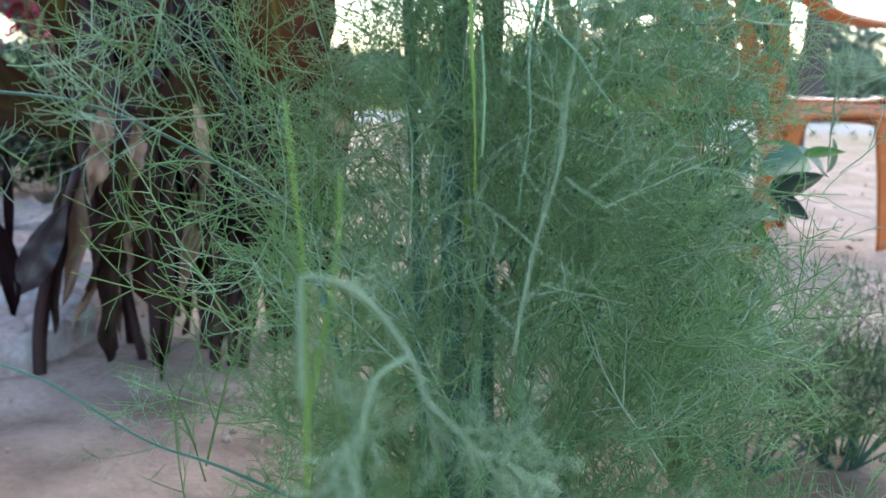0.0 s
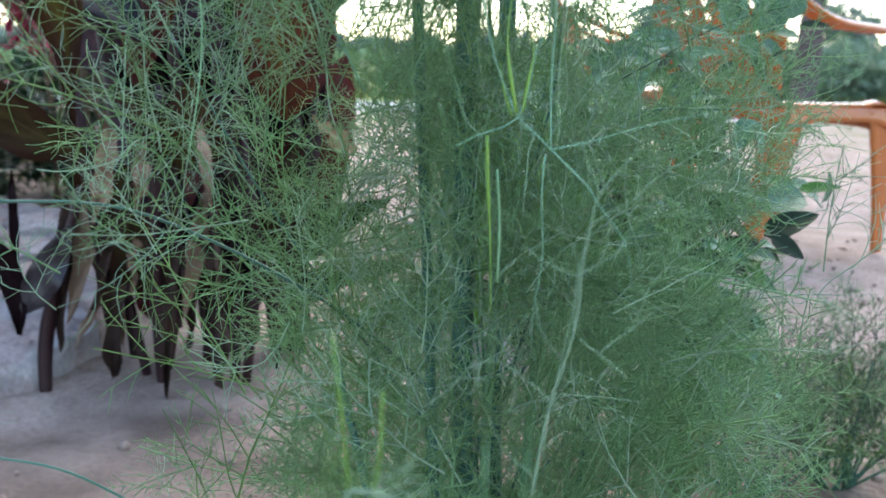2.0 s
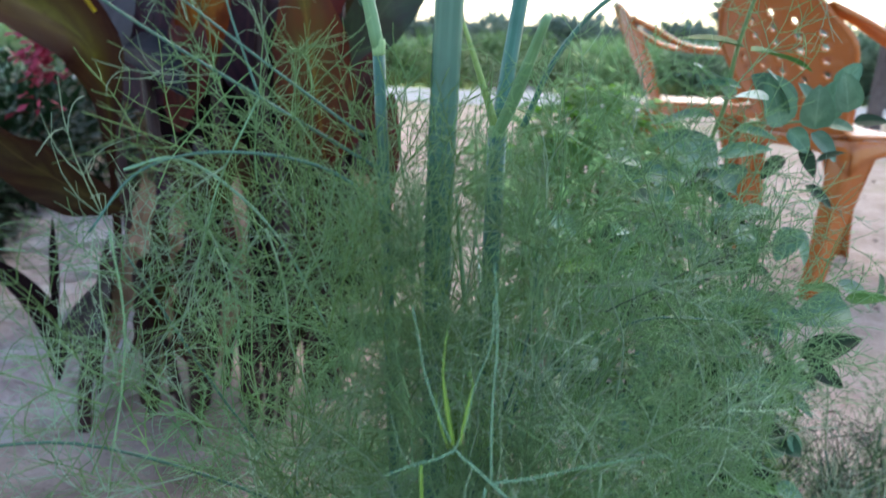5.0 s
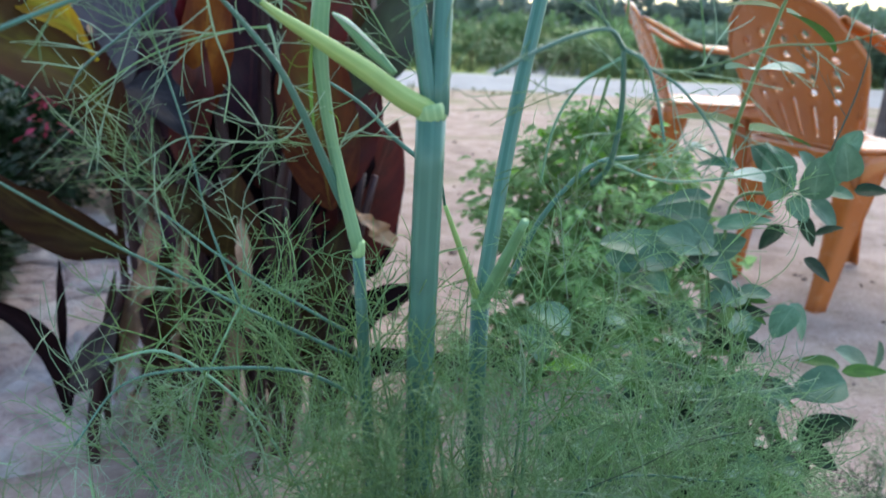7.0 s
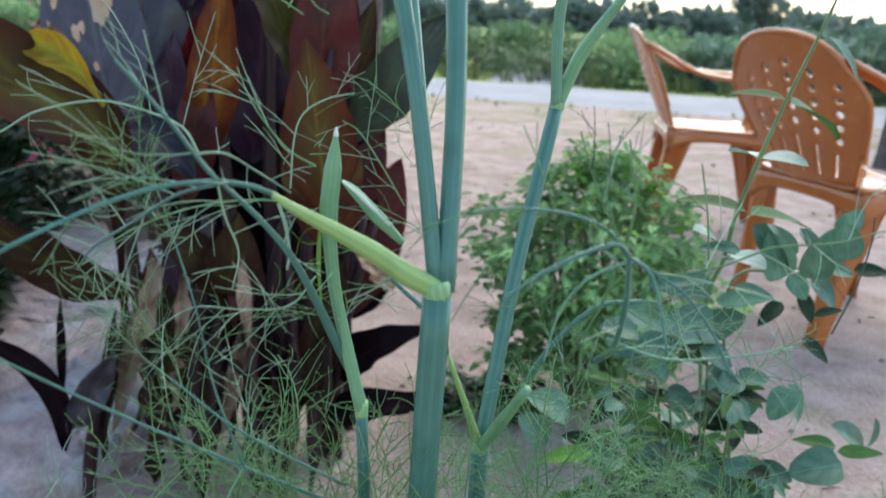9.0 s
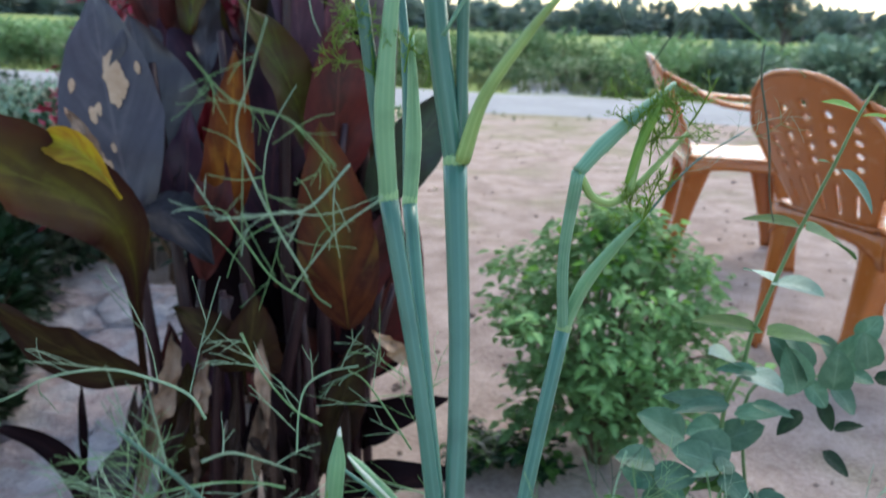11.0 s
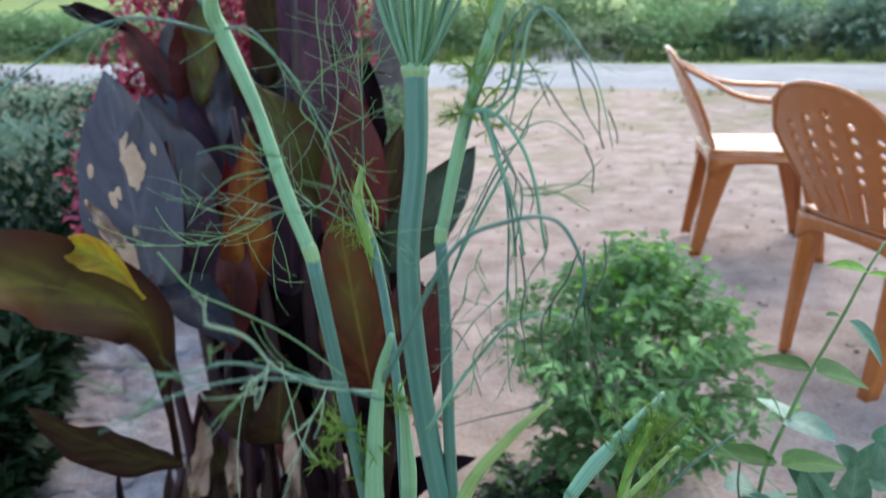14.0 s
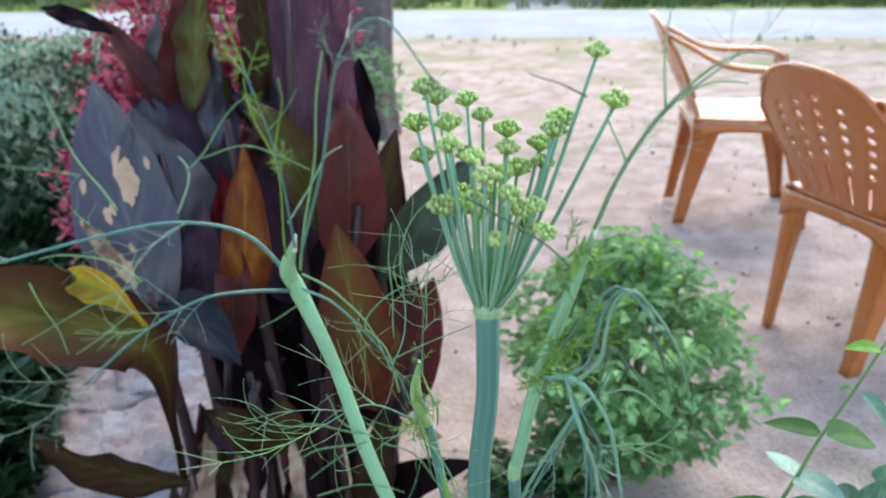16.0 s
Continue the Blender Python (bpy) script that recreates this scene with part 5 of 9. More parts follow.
    leaf("big", (0.318, 0.910, 0.554), (0.303, 0.898, 0.600))
    leaf("big", (0.357, 0.930, 0.551), (0.354, 0.918, 0.593))
    leaf("big", (0.395, 0.950, 0.568), (0.386, 0.938, 0.606))
    leaf("deep", (0.402, 0.950, 0.559), (0.432, 0.938, 0.564))
    leaf("slim", (0.262, 0.860, 0.592), (0.227, 0.848, 0.603))
    leaf("slim", (0.236, 0.840, 0.567), (0.187, 0.828, 0.571))
    leaf("slim", (0.267, 0.880, 0.552), (0.303, 0.868, 0.553))
    leaf("big", (0.238, 0.820, 0.531), (0.199, 0.808, 0.544))
    leaf("big", (0.444, 0.940, 0.364), (0.410, 0.928, 0.401))
    leaf("big", (0.444, 0.940, 0.367), (0.451, 0.928, 0.404))
    leaf("lower", (0.388, 0.880, 0.396), (0.345, 0.868, 0.410))
    leaf("lower", (0.390, 0.880, 0.391), (0.429, 0.868, 0.401))
    leaf("big", (0.388, 0.860, 0.388), (0.337, 0.848, 0.383))
    leaf("big", (0.328, 0.870, 0.462), (0.346, 0.858, 0.431))
    leaf("big", (0.325, 0.850, 0.465), (0.304, 0.838, 0.440))
    leaf("big", (0.289, 0.850, 0.461), (0.274, 0.838, 0.434))
    leaf("deep", (0.345, 0.900, 0.499), (0.371, 0.888, 0.482))
    leaf("deep", (0.352, 0.900, 0.523), (0.372, 0.888, 0.537))
    leaf("deep", (0.326, 0.800, 0.357), (0.370, 0.788, 0.385))
    leaf("deep", (0.303, 0.790, 0.348), (0.285, 0.778, 0.389))
    leaf("deep", (0.324, 0.780, 0.360), (0.355, 0.768, 0.344))
    leaf("young", (0.128, 0.700, 0.460), (0.085, 0.688, 0.459))
    leaf("big", (0.093, 0.720, 0.453), (0.073, 0.708, 0.482))
    leaf("big", (0.111, 0.740, 0.471), (0.079, 0.728, 0.494))
    leaf("big", (0.169, 0.800, 0.526), (0.137, 0.788, 0.538))
    leaf("big", (0.218, 0.800, 0.530), (0.185, 0.788, 0.547))
    # leafy side shoots round the foot
    for i in range(46):
        a = i * 2.39996
        k = math.sqrt((i + .5) / 46)
        e = Vector((.205 + .135 * k * math.cos(a), .79 + .10 * k * math.sin(a), .53 - .15 * k * k - .05 * (i % 4) + rng.uniform(-.03, .03)))
        line = stem([(.31, .92, -.01), (.31 + (e.x - .31) * .5, .92 + (e.y - .92) * .45, e.z * .5), e.lerp(Vector((.3, .88, .3)), .2), e], .0018)
        for j in range(11, len(line), 2):
            b = rng.uniform(0, 6.28)
            for h in (0, math.pi):
                d = Vector((math.cos(b + h), math.sin(b + h), rng.uniform(-.7, .4))).normalized()
                leaf(rng.choice(("big", "big", "slim", "lower", "lower", "deep", "deep")), line[j], line[j] + d * rng.uniform(.022, .036))


build_bush()
build_oval_plant()


# ---------------------------------------------------------------- dill
def threads(geo, rng, base, d, length, r, depth, up=0.25, sparse=False, least=.00038):
    """Fine forked leaf: an axis with side axes, that end in hair-like threads."""
    d = Vector(d).normalized()
    n = (5 if depth else 4) if sparse else 4 if depth else 2
    w = (.5 if depth else .75) if sparse else .22
    bend = Vector((rng.gauss(0, w), rng.gauss(0, w), rng.gauss(0, w) + (up if depth else 0.05)))
    pts = [Vector(base)]
    dd = d.copy()
    for k in range(n):
        pts.append(pts[-1] + dd * length / n)
        dd = (dd + bend / n + Vector((rng.gauss(0, .06), rng.gauss(0, .06), rng.gauss(0, .06)))).normalized()
    geo.tube(pts, taper(n + 1, r, r * .55), 3, False)
    if not depth:
        return
    pairs = 3
    for k in range(pairs):
        t = .25 + .7 * k / pairs
        i = min(n - 1, int(t * n))
        p = pts[i].lerp(pts[i + 1], t * n - i)
        ax = (pts[i + 1] - pts[i]).normalized()
        o = ax.orthogonal().normalized()
        ang = rng.uniform(0, 6.28)
        for h in (0, math.pi):
            q = Matrix.Rotation(ang + h + rng.uniform(-.4, .4), 3, ax) @ o
            if rng.random() < (.2 if sparse else .38 if depth == 1 else .08):
                continue
            threads(geo, rng, p, ax * rng.uniform(.45, .9) + q * rng.uniform(.5, 1), length * (rng.uniform(.38, .8) if sparse else rng.uniform(.36, .6)) * (1 - .3 * t), max(r * (.75 if sparse else .62), least), depth - 1, up * .4, sparse, least)


def frond_mesh(seed, material, length=.16, r=.0011, depth=3, sparse=False, least=.00038):
    g = Geo()
    threads(g, random.Random(seed), (0, 0, 0), (0, 1, 0), length, r, depth, .1, sparse, least)
    me = g.mesh("frond")
    me.materials.append(material)
    return me


def joined(name, pieces, owner):
    """One mesh out of many (mesh, world pose) pieces, in the owner's coordinates."""
    back = Matrix.Translation(-BASE[owner.name])
    verts, loops, starts, totals = [], [], [], []
    nv = nl = 0
    for me, m in pieces:
        co = np.empty(len(me.vertices) * 3, dtype=np.float32)
        me.vertices.foreach_get("co", co)
        m4 = np.array(back @ m)
        verts.append(co.reshape(-1, 3) @ m4[:3, :3].T + m4[:3, 3])
        ix, st, tot = (np.empty(n, dtype=np.int32) for n in (len(me.loops), len(me.polygons), len(me.polygons)))
        me.loops.foreach_get("vertex_index", ix)
        me.polygons.foreach_get("loop_start", st)
        me.polygons.foreach_get("loop_total", tot)
        loops.append(ix + nv)
        starts.append(st + nl)
        totals.append(tot)
        nv, nl = nv + len(me.vertices), nl + len(me.loops)
    out = bpy.data.meshes.new(name)
    out.vertices.add(nv)
    out.loops.add(nl)
    out.polygons.add(sum(len(t) for t in totals))
    out.vertices.foreach_set("co", np.concatenate(verts).astype(np.float32).ravel())
    out.loops.foreach_set("vertex_index", np.concatenate(loops))
    out.polygons.foreach_set("loop_start", np.concatenate(starts))
    out.polygons.foreach_set("loop_total", np.concatenate(totals))
    out.update(calc_edges=True)
    out.materials.append(pieces[0][0].materials[0])
    return out


def build_dill():
    rng = random.Random(41)
    ob = thing("dill_plant", (0.052, 0.467, 0.000), "tall flowering dill with blue-green stalks and feathery leaves", "dill")
    node1, node2, node3 = Vector((0.020, 0.407, 0.677)), Vector((0.041, 0.465, 0.580)), Vector((0.014, 0.458, 0.832))
    pn, qn, l1, n4, n5 = Vector((-0.010, 0.440, 0.820)), Vector((-0.008, 0.486, 0.809)), Vector((-0.031, 0.439, 0.957)), Vector((0.066, 0.526, 0.740)), Vector((0.066, 0.498, 0.825))
    umbel, s5, n3 = Vector((0.002, 0.481, 1.019)), Vector((0.013, 0.462, 0.958)), Vector((-0.010, 0.417, 0.618))

    sway = random.Random(77)

    def stalk(pts, *r, mat=STALK, name="stalk", sides=12, n=7, label=""):
        g = Geo()
        line = spline(pts, n)
        if name in ("leaf_thread", "hanging_thread"):
            # fine threads arch towards or away from the viewer and waver a little
            bow, wave, last = sway.uniform(-.007, .007), sway.uniform(0, 6.3), len(line) - 1
            size = (line[-1] - line[0]).length
            line = [p + Vector((.012 * size * math.sin(wave + 9 * k / last), bow * (k / last) ** 1.5, .012 * size * math.cos(wave + 7 * k / last))) for k, p in enumerate(line)]
        g.tube(line, taper(len(line), *r), sides)
        return part(name, g, mat, ob, label), line

    def ring(p, d, r):
        g = Geo()
        d = Vector(d).normalized()
        g.tube([Vector(p) + d * k for k in (-.0025, -.001, .001, .003, .0045)], [r * .92, r * 1.01, r * 1.04, r * 1.02, r * .92], 14)
        part("node", g, NODE, ob, "pale swollen stalk joint")

    # main stalks
    stalk([(0.042, 0.467, -0.010), (0.023, 0.440, 0.299), (0.018, 0.413, 0.519), node1], .0060, .0058, .0060)
    stalk([(0.062, 0.487, -0.010), (0.043, 0.480, 0.300), node2], .0050, .0046, .0046)
    stalk([(0.022, 0.457, -0.010), (0.004, 0.429, 0.349), n3], .0030, .0026)
    stalk([(0.032, 0.497, -0.010), (0.005, 0.519, 0.248), (0.016, 0.549, 0.498)], .004, .003, .002)
    stalk([(0.072, 0.497, -0.010), (0.105, 0.529, 0.221), (0.130, 0.549, 0.401)], .0034, .0022)
    stalk([(0.057, 0.457, -0.010), (0.057, 0.439, 0.250), (0.065, 0.449, 0.440), (0.067, 0.468, 0.541)], .0042, .0034, .0020, .0005, mat=SHEATH)
    stalk([(0.032, 0.457, -0.010), (-0.014, 0.449, 0.198), (-0.048, 0.439, 0.357)], .0032, .0022)
    stalk([(0.052, 0.447, -0.010), (0.035, 0.429, 0.250), (0.035, 0.419, 0.449), (0.025, 0.408, 0.560)], .0036, .0030, .0020, .0005, mat=SHEATH)
    # from the first joint upwards
    stalk([node1, node1.lerp(pn, .5) + Vector((.002, -.002, 0)), pn], .0036, .0032, .0038)
    stalk([node1, node1.lerp(qn, .5), qn], .0034, .0030, .0034)
    stalk([node1 + Vector((.003, 0, 0)), node1.lerp(node3, .5) + Vector((.004, 0, 0)), node3], .0040, .0042, .0050)
    stalk([pn, pn.lerp(l1, .5), l1], .0030, .0026, .0026)
    stalk([l1, (-0.041, 0.446, 0.978), (-0.053, 0.456, 1.007), (-0.066, 0.463, 1.033), (-0.068, 0.459, 1.043), (-0.062, 0.450, 1.057)], .0026, .0027, .0024, .0032, .0030, .0010, mat=SHEATH, name="sheath", label="pale swollen leaf sheath")
    stalk([qn, (-0.0074, 0.4890, 0.8398), (-0.0096, 0.4890, 0.8820)], .0034, .0037, .0012, mat=SHEATH, name="sheath")
    stalk([qn, (-0.014, 0.503, 0.876), (-0.024, 0.520, 0.925), (-0.033, 0.524, 0.955)], .0030, .0022, .0023, .0026)
    stalk([(-0.028, 0.522, 0.939), (-0.033, 0.524, 0.955), (-0.031, 0.525, 0.971)], .0026, .0028, .0008, mat=YELLOW_SHEATH, name="bud_sheath")
    stalk([node3, (0.0057, 0.4620, 0.8771), (0.0002, 0.4660, 0.9201), (-0.0010, 0.4700, 0.9514), (0.002, 0.476, 0.985), umbel], .0046, .0046, .0046, .0045, .0045, .0048)
    stalk([node3 + Vector((.003, 0, 0)), (0.0150, 0.4620, 0.8701), (0.0143, 0.4620, 0.9168), s5], .0028, .0025, .0024, .0024)
    stalk([s5, (0.021, 0.466, 0.996), (0.033, 0.466, 1.036), (0.040, 0.466, 1.058)], .0024, .0026, .0023, .0008, mat=SHEATH, name="sheath")
    stalk([node3 + Vector((.003, -.003, .002)), (0.025, 0.450, 0.860), (0.041, 0.444, 0.885), (0.056, 0.438, 0.904)], .0034, .0026, .0020, .0010, mat=YELLOW_SHEATH, name="petiole")
    stalk([node2, node2.lerp(n4, .5) + Vector((-.002, 0, 0)), n4], .0040, .0038, .0038)
    stalk([n4, n4.lerp(n5, .5) + Vector((-.003, .0, .0)), n5], .0030, .0027, .0031, mat=SOFT_STALK)
    stalk([n4, (0.075, 0.523, 0.766), (0.089, 0.516, 0.790), (0.099, 0.513, 0.803)], .0030, .0034, .0024, .0010, mat=SHEATH, name="sheath")
    stalk([n5, (0.077, 0.506, 0.837), (0.095, 0.516, 0.853), (0.109, 0.528, 0.864)], .0030, .0037, .0028, .0010, mat=SOFT_STALK, name="petiole")
    stalk([n5, (0.075, 0.504, 0.812), (0.089, 0.511, 0.813), (0.115, 0.515, 0.843)], .0020, .0019, .0019, .0010, mat=YELLOW_SHEATH, name="petiole")
    stalk([(0.090, 0.508, 0.815), (0.094, 0.511, 0.836), (0.101, 0.513, 0.851)], .0022, .0022, .0008, mat=YELLOW_SHEATH, name="bud_sheath")
    # sheaths at the lower joints
    stalk([node1 + Vector((0, 0, .001)), (0.0082, 0.4020, 0.6845), (-0.0051, 0.3970, 0.6943), (-0.0210, 0.3890, 0.7048), (-0.0323, 0.3830, 0.7122), (-0.0388, 0.3800, 0.7172)], .0046, .0043, .0039, .0028, .0019, .0011, mat=YELLOW_SHEATH, name="sheath", label="yellow-green clasping leaf sheath")
    stalk([(0.0032, 0.4250, 0.6910), (-0.0066, 0.4250, 0.7003), (-0.0174, 0.4270, 0.7102), (-0.0234, 0.4300, 0.7140)], .0014, .0028, .0021, .0007, mat=SHEATH, name="sheath")
    stalk([(-0.0018, 0.4200, 0.6990), (-0.0132, 0.4210, 0.7093), (-0.0227, 0.4280, 0.7140)], .0004, .0009, .0004, mat=PAPER, name="papery_margin", sides=6)
    stalk([n3, (-0.0205, 0.4130, 0.6655), (-0.0234, 0.4100, 0.6894), (-0.0241, 0.4080, 0.7067), (-0.0224, 0.4060, 0.7234), (-0.0211, 0.4040, 0.7376)], .0028, .0025, .0027, .0036, .0034, .0005, mat=SHEATH, name="sheath", label="swollen pale green leaf sheath with a white tip")
    stalk([(-0.0257, 0.4050, 0.7124), (-0.0273, 0.4060, 0.6876), (-0.0257, 0.4070, 0.6641)], .0004, .0010, .0004, mat=FRESH_STEM, name="bud_leaf", sides=6)
    stalk([node2, (0.034, 0.460, 0.601), (0.023, 0.456, 0.631)], .0024, .0017, .0010, mat=YELLOW_SHEATH, name="sheath")
    stalk([node2, (0.049, 0.448, 0.602), (0.059, 0.418, 0.634)], .0028, .0031, .0018, mat=SHEATH, name="sheath")
    for p, d, r in ((node1, (-.2, -.1, 1), .0061), (node2, (0, 0, 1), .0045), (node3, (0, 0, 1), .0049), (pn, (-.03, 0, 1), .0038), (qn, (0, .1, 1), .0034), (l1, (-.3, 0, 1), .0027), (n4, (.2, 0, 1), .0038), (s5, (.1, 0, 1), .0025), (n3, (0, 0, 1), .0028)):
        ring(p, d, r)

    # shared fronds
    fronds = [frond_mesh(100 + k, THREAD) for k in range(7)]
    pale = [frond_mesh(120 + k, THREAD_PALE, .12, .0011, 2) for k in range(3)]
    thin = [frond_mesh(180 + k, (THREAD, THREAD, THREAD_PALE)[k % 3], .08, .00046, 2, True, .00027) for k in range(6)]
    wisp = [frond_mesh(230 + k, (THREAD, THREAD_PALE)[k % 2], .08, .00042, 1, True, .00027) for k in range(6)]
    plainer = [me for k, me in enumerate(thin) if k % 3 < 2]
    fresh = [frond_mesh(140 + k, THREAD_NEW, .03, .0008, 2) for k in range(2)]

    waiting = []

    def put(me, p, d, s=1.0):
        waiting.append((me, Matrix.Translation(p) @ turn(d, (rng.uniform(-1, 1), rng.uniform(-1, 1), rng.uniform(.2, 1))) @ Matrix.Diagonal((s, s, s, 1))))

    def petiole(pts, r0, r1, size=1.0, kinds=None, count=4, mat=STALK):
        """A leaf stalk with fronds along its outer half."""
        r0, r1 = r0 * .68, r1 * .68
        o, line = stalk(pts, r0, (r0 + r1) * .42, r1, mat=mat, name="petiole", sides=6)
        n = len(line)
        for k in range(count):
            i = int(n * (.45 + .5 * k / max(1, count - 1)))
            i = min(i, n - 2)
            ax = (line[i + 1] - line[i]).normalized()
            for h in (-1, 1):
                q = Matrix.Rotation(rng.uniform(0, 6.28), 3, ax) @ ax.orthogonal().normalized()
                put(rng.choice(kinds or fronds), line[i], ax * .8 + q * .7, size * rng.uniform(.55, 1.0))
        put(rng.choice(kinds or fronds), line[-1], line[-1] - line[-2], size)
        return line

    def spray(pts, r0, r1, mat, size, every, seed, fine):
        """A leaf axis with nearly straight hair-like side threads, forked once or twice."""
        own = random.Random(seed)
        o, line = stalk(pts, r0, (r0 + r1) * .5, r1, mat=mat, name="leaf_axis", sides=6, n=6)
        g = Geo()
        gone, side = 0.0, 1
        total = sum((b - a).length for a, b in zip(line, line[1:]))
        run = 0.0
        for a, b in zip(line, line[1:]):
            run += (b - a).length
            gone += (b - a).length
            while gone > every:
                gone -= every * own.uniform(1.0, 1.9)
                ax = (b - a).normalized()
                q = Vector((own.gauss(0, 1), own.gauss(0, .55), own.gauss(0, 1)))
                q = (q - ax * q.dot(ax)).normalized() * side
                side = -side
                d = (ax * own.uniform(.3, 1.0) + q * own.uniform(.6, 1.0)).normalized()
                long = size * own.uniform(.7, 1.9) * (1.1 - .4 * run / total)
                hair(g, own, a.lerp(b, own.random()), d, long, max(.00022, min(.00032, r0 * .55)), 1)
        if g.v:
            tagged(part("feathery_side_leaf", g, fine, ob), kind="stuff")

    def hair(g, own, p, d, long, r, depth):
        bend = Vector((own.gauss(0, .30), own.gauss(0, .2), own.gauss(-.10, .30)))
        pts = [p]
        dd = d.copy()
        for k in range(5):
            pts.append(pts[-1] + dd * long / 5)
            dd = (dd + bend / 5 + Vector((own.gauss(0, .03), own.gauss(0, .03), own.gauss(0, .03)))).normalized()
        g.tube(pts, taper(6, r, r * .62), 3, False)
        if depth:
            for k in ((1, 3) if own.random() < .5 else (2, 3)):
                ax = (pts[k + 1] - pts[k]).normalized()
                q = Vector((own.gauss(0, 1), own.gauss(0, .55), own.gauss(0, 1)))
                q = (q - ax * q.dot(ax)).normalized()
                hair(g, own, pts[k], (ax + q * own.uniform(.4, .9)).normalized(), long * own.uniform(.3, .8), max(r * .8, .00021), depth - 1 if own.random() < .7 else 1 if depth == 1 and own.random() < .3 else 0)

    # the feathery lower mass
    for k in range(36):
        a = k * 2.39996 + rng.uniform(-.3, .3)
        z0 = .05 + .36 * (k % 11) / 10 + rng.uniform(-.02, .02)
        reach = rng.uniform(.07, .17)
        c, s = math.cos(a), math.sin(a)
        if s < -.2:
            reach *= .55
        if c < -.3:
            reach *= .5
        root = Vector((.04 + c * .012, .48 + s * .012, z0))
        end = root + Vector((c * reach, s * reach, rng.uniform(.02, .11)))
        mid = root.lerp(end, .5) + Vector((0, 0, .025))
        petiole([root, mid, end], .0016, .0009, rng.uniform(.55, .9) * (1 if z0 < .3 else .75), None, 3)
    for k in range(18):
        x = .0 + .10 * rng.uniform(-1, 1)
        put(rng.choice(fronds), (x, .43 + rng.uniform(-.05, .08), rng.uniform(.33, .50)), (x * 4 + rng.uniform(-.6, .6), rng.uniform(-.5, .5), rng.uniform(.0, 1)), rng.uniform(.4, .62))
    for k in range(16):
        x = .10 + .07 * rng.uniform(-1, 1)
        put(rng.choice(fronds), (x, .46 + rng.uniform(-.04, .08), rng.uniform(.30, .47)), (rng.uniform(-.3, .8), rng.uniform(-.5, .5), rng.uniform(.2, 1)), rng.uniform(.45, .7))
    for k in range(15):
        x = -.05 + .06 * rng.uniform(-1, 1)
        put(rng.choice(plainer), (x, .40 + rng.uniform(-.04, .06), rng.uniform(.36, .55)), (rng.uniform(-1, 1), rng.uniform(-.6, .3), rng.uniform(-.4, 1)), rng.uniform(.6, 1.0))
    for k in range(44):
        x = .075 + .085 * rng.uniform(-1, 1)
        put(rng.choice(thin), (x, .43 + rng.uniform(-.05, .08), rng.uniform(.22, .53)), (rng.uniform(-1, 1), rng.uniform(-.6, .3), rng.uniform(-.2, 1)), rng.uniform(.6, 1.05))
    for k in range(9):
        put(rng.choice(thin), (-.055 + .06 * rng.uniform(-1, 1), .42 + rng.uniform(-.03, .03), rng.uniform(.48, .565)), (rng.uniform(-.8, .8), rng.uniform(-.4, .3), rng.uniform(.1, 1)), rng.uniform(.6, .95))
    for k in range(10):
        put(rng.choice(thin), (.11 + .05 * rng.uniform(-1, 1), .48 + rng.uniform(-.04, .04), rng.uniform(.46, .58)), (rng.uniform(-.8, .8), rng.uniform(-.4, .3), rng.uniform(-.1, 1)), rng.uniform(.6, .95))
    branching = [frond_mesh(210 + k, THREAD_PALE, .08, .00055, 2, True, .0003) for k in range(4)]
    for k in range(15):
        put(rng.choice(branching), (.07 + .11 * rng.uniform(-1, 1), .375 + rng.uniform(-.03, .03), rng.uniform(.24, .47)), (rng.uniform(-.8, .8), rng.uniform(-.3, .1), rng.uniform(.2, 1)), rng.uniform(.6, 1.0))
    for k in range(9):
        put(rng.choice(branching), (-.10 + .09 * rng.uniform(-1, 1), .375 + rng.uniform(-.04, .04), rng.uniform(.38, .55)), (rng.uniform(-.9, .9), rng.uniform(-.4, .2), rng.uniform(-.3, 1)), rng.uniform(.5, .9))
    for k in range(4):
        put(rng.choice(pale), (.06 + .09 * rng.uniform(-1, 1), .40 + rng.uniform(-.03, .03), rng.uniform(.25, .42)), (rng.uniform(-.7, .7), rng.uniform(-.3, .1), 1), rng.uniform(.5, .8))
    for k in range(18):
        put(rng.choice(wisp if k % 3 else thin), (.115 + .040 * rng.uniform(-1, 1), .43 + rng.uniform(-.04, .05), rng.uniform(.47, .605)), (rng.uniform(-.8, .8), rng.uniform(-.5, .3), rng.uniform(-.5, 1)), rng.uniform(.5, .85))
    for k in range(26):
        put(rng.choice(fronds), (.130 + .055 * rng.uniform(-1, 1), .53 + rng.uniform(-.05, .05), rng.uniform(.27, .47)), (rng.uniform(-.6, .8), rng.uniform(-.5, .3), rng.uniform(.1, 1)), rng.uniform(.45, .7))
    soft = [frond_mesh(250 + k, THREAD_NEAR, .10, .0006, 2, k == 1, .0003) for k in range(2)]
    for k in range(14):
        put(soft[k % 2], (-.02 + .05 * rng.uniform(-1, 1), .41 + rng.uniform(-.02, .04), rng.uniform(.36, .47)), (rng.uniform(-.7, .7), rng.uniform(-.3, .3), rng.uniform(.3, 1)), rng.uniform(.6, .9))
    for k in range(16):
        put(rng.choice(wisp if k % 2 else plainer), (.10 + .04 * rng.uniform(-1, 1), .45 + rng.uniform(-.04, .04), rng.uniform(.55, .66)), (rng.uniform(-.8, .8), rng.uniform(-.5, .3), rng.uniform(-.6, 1)), rng.uniform(.5, .8))
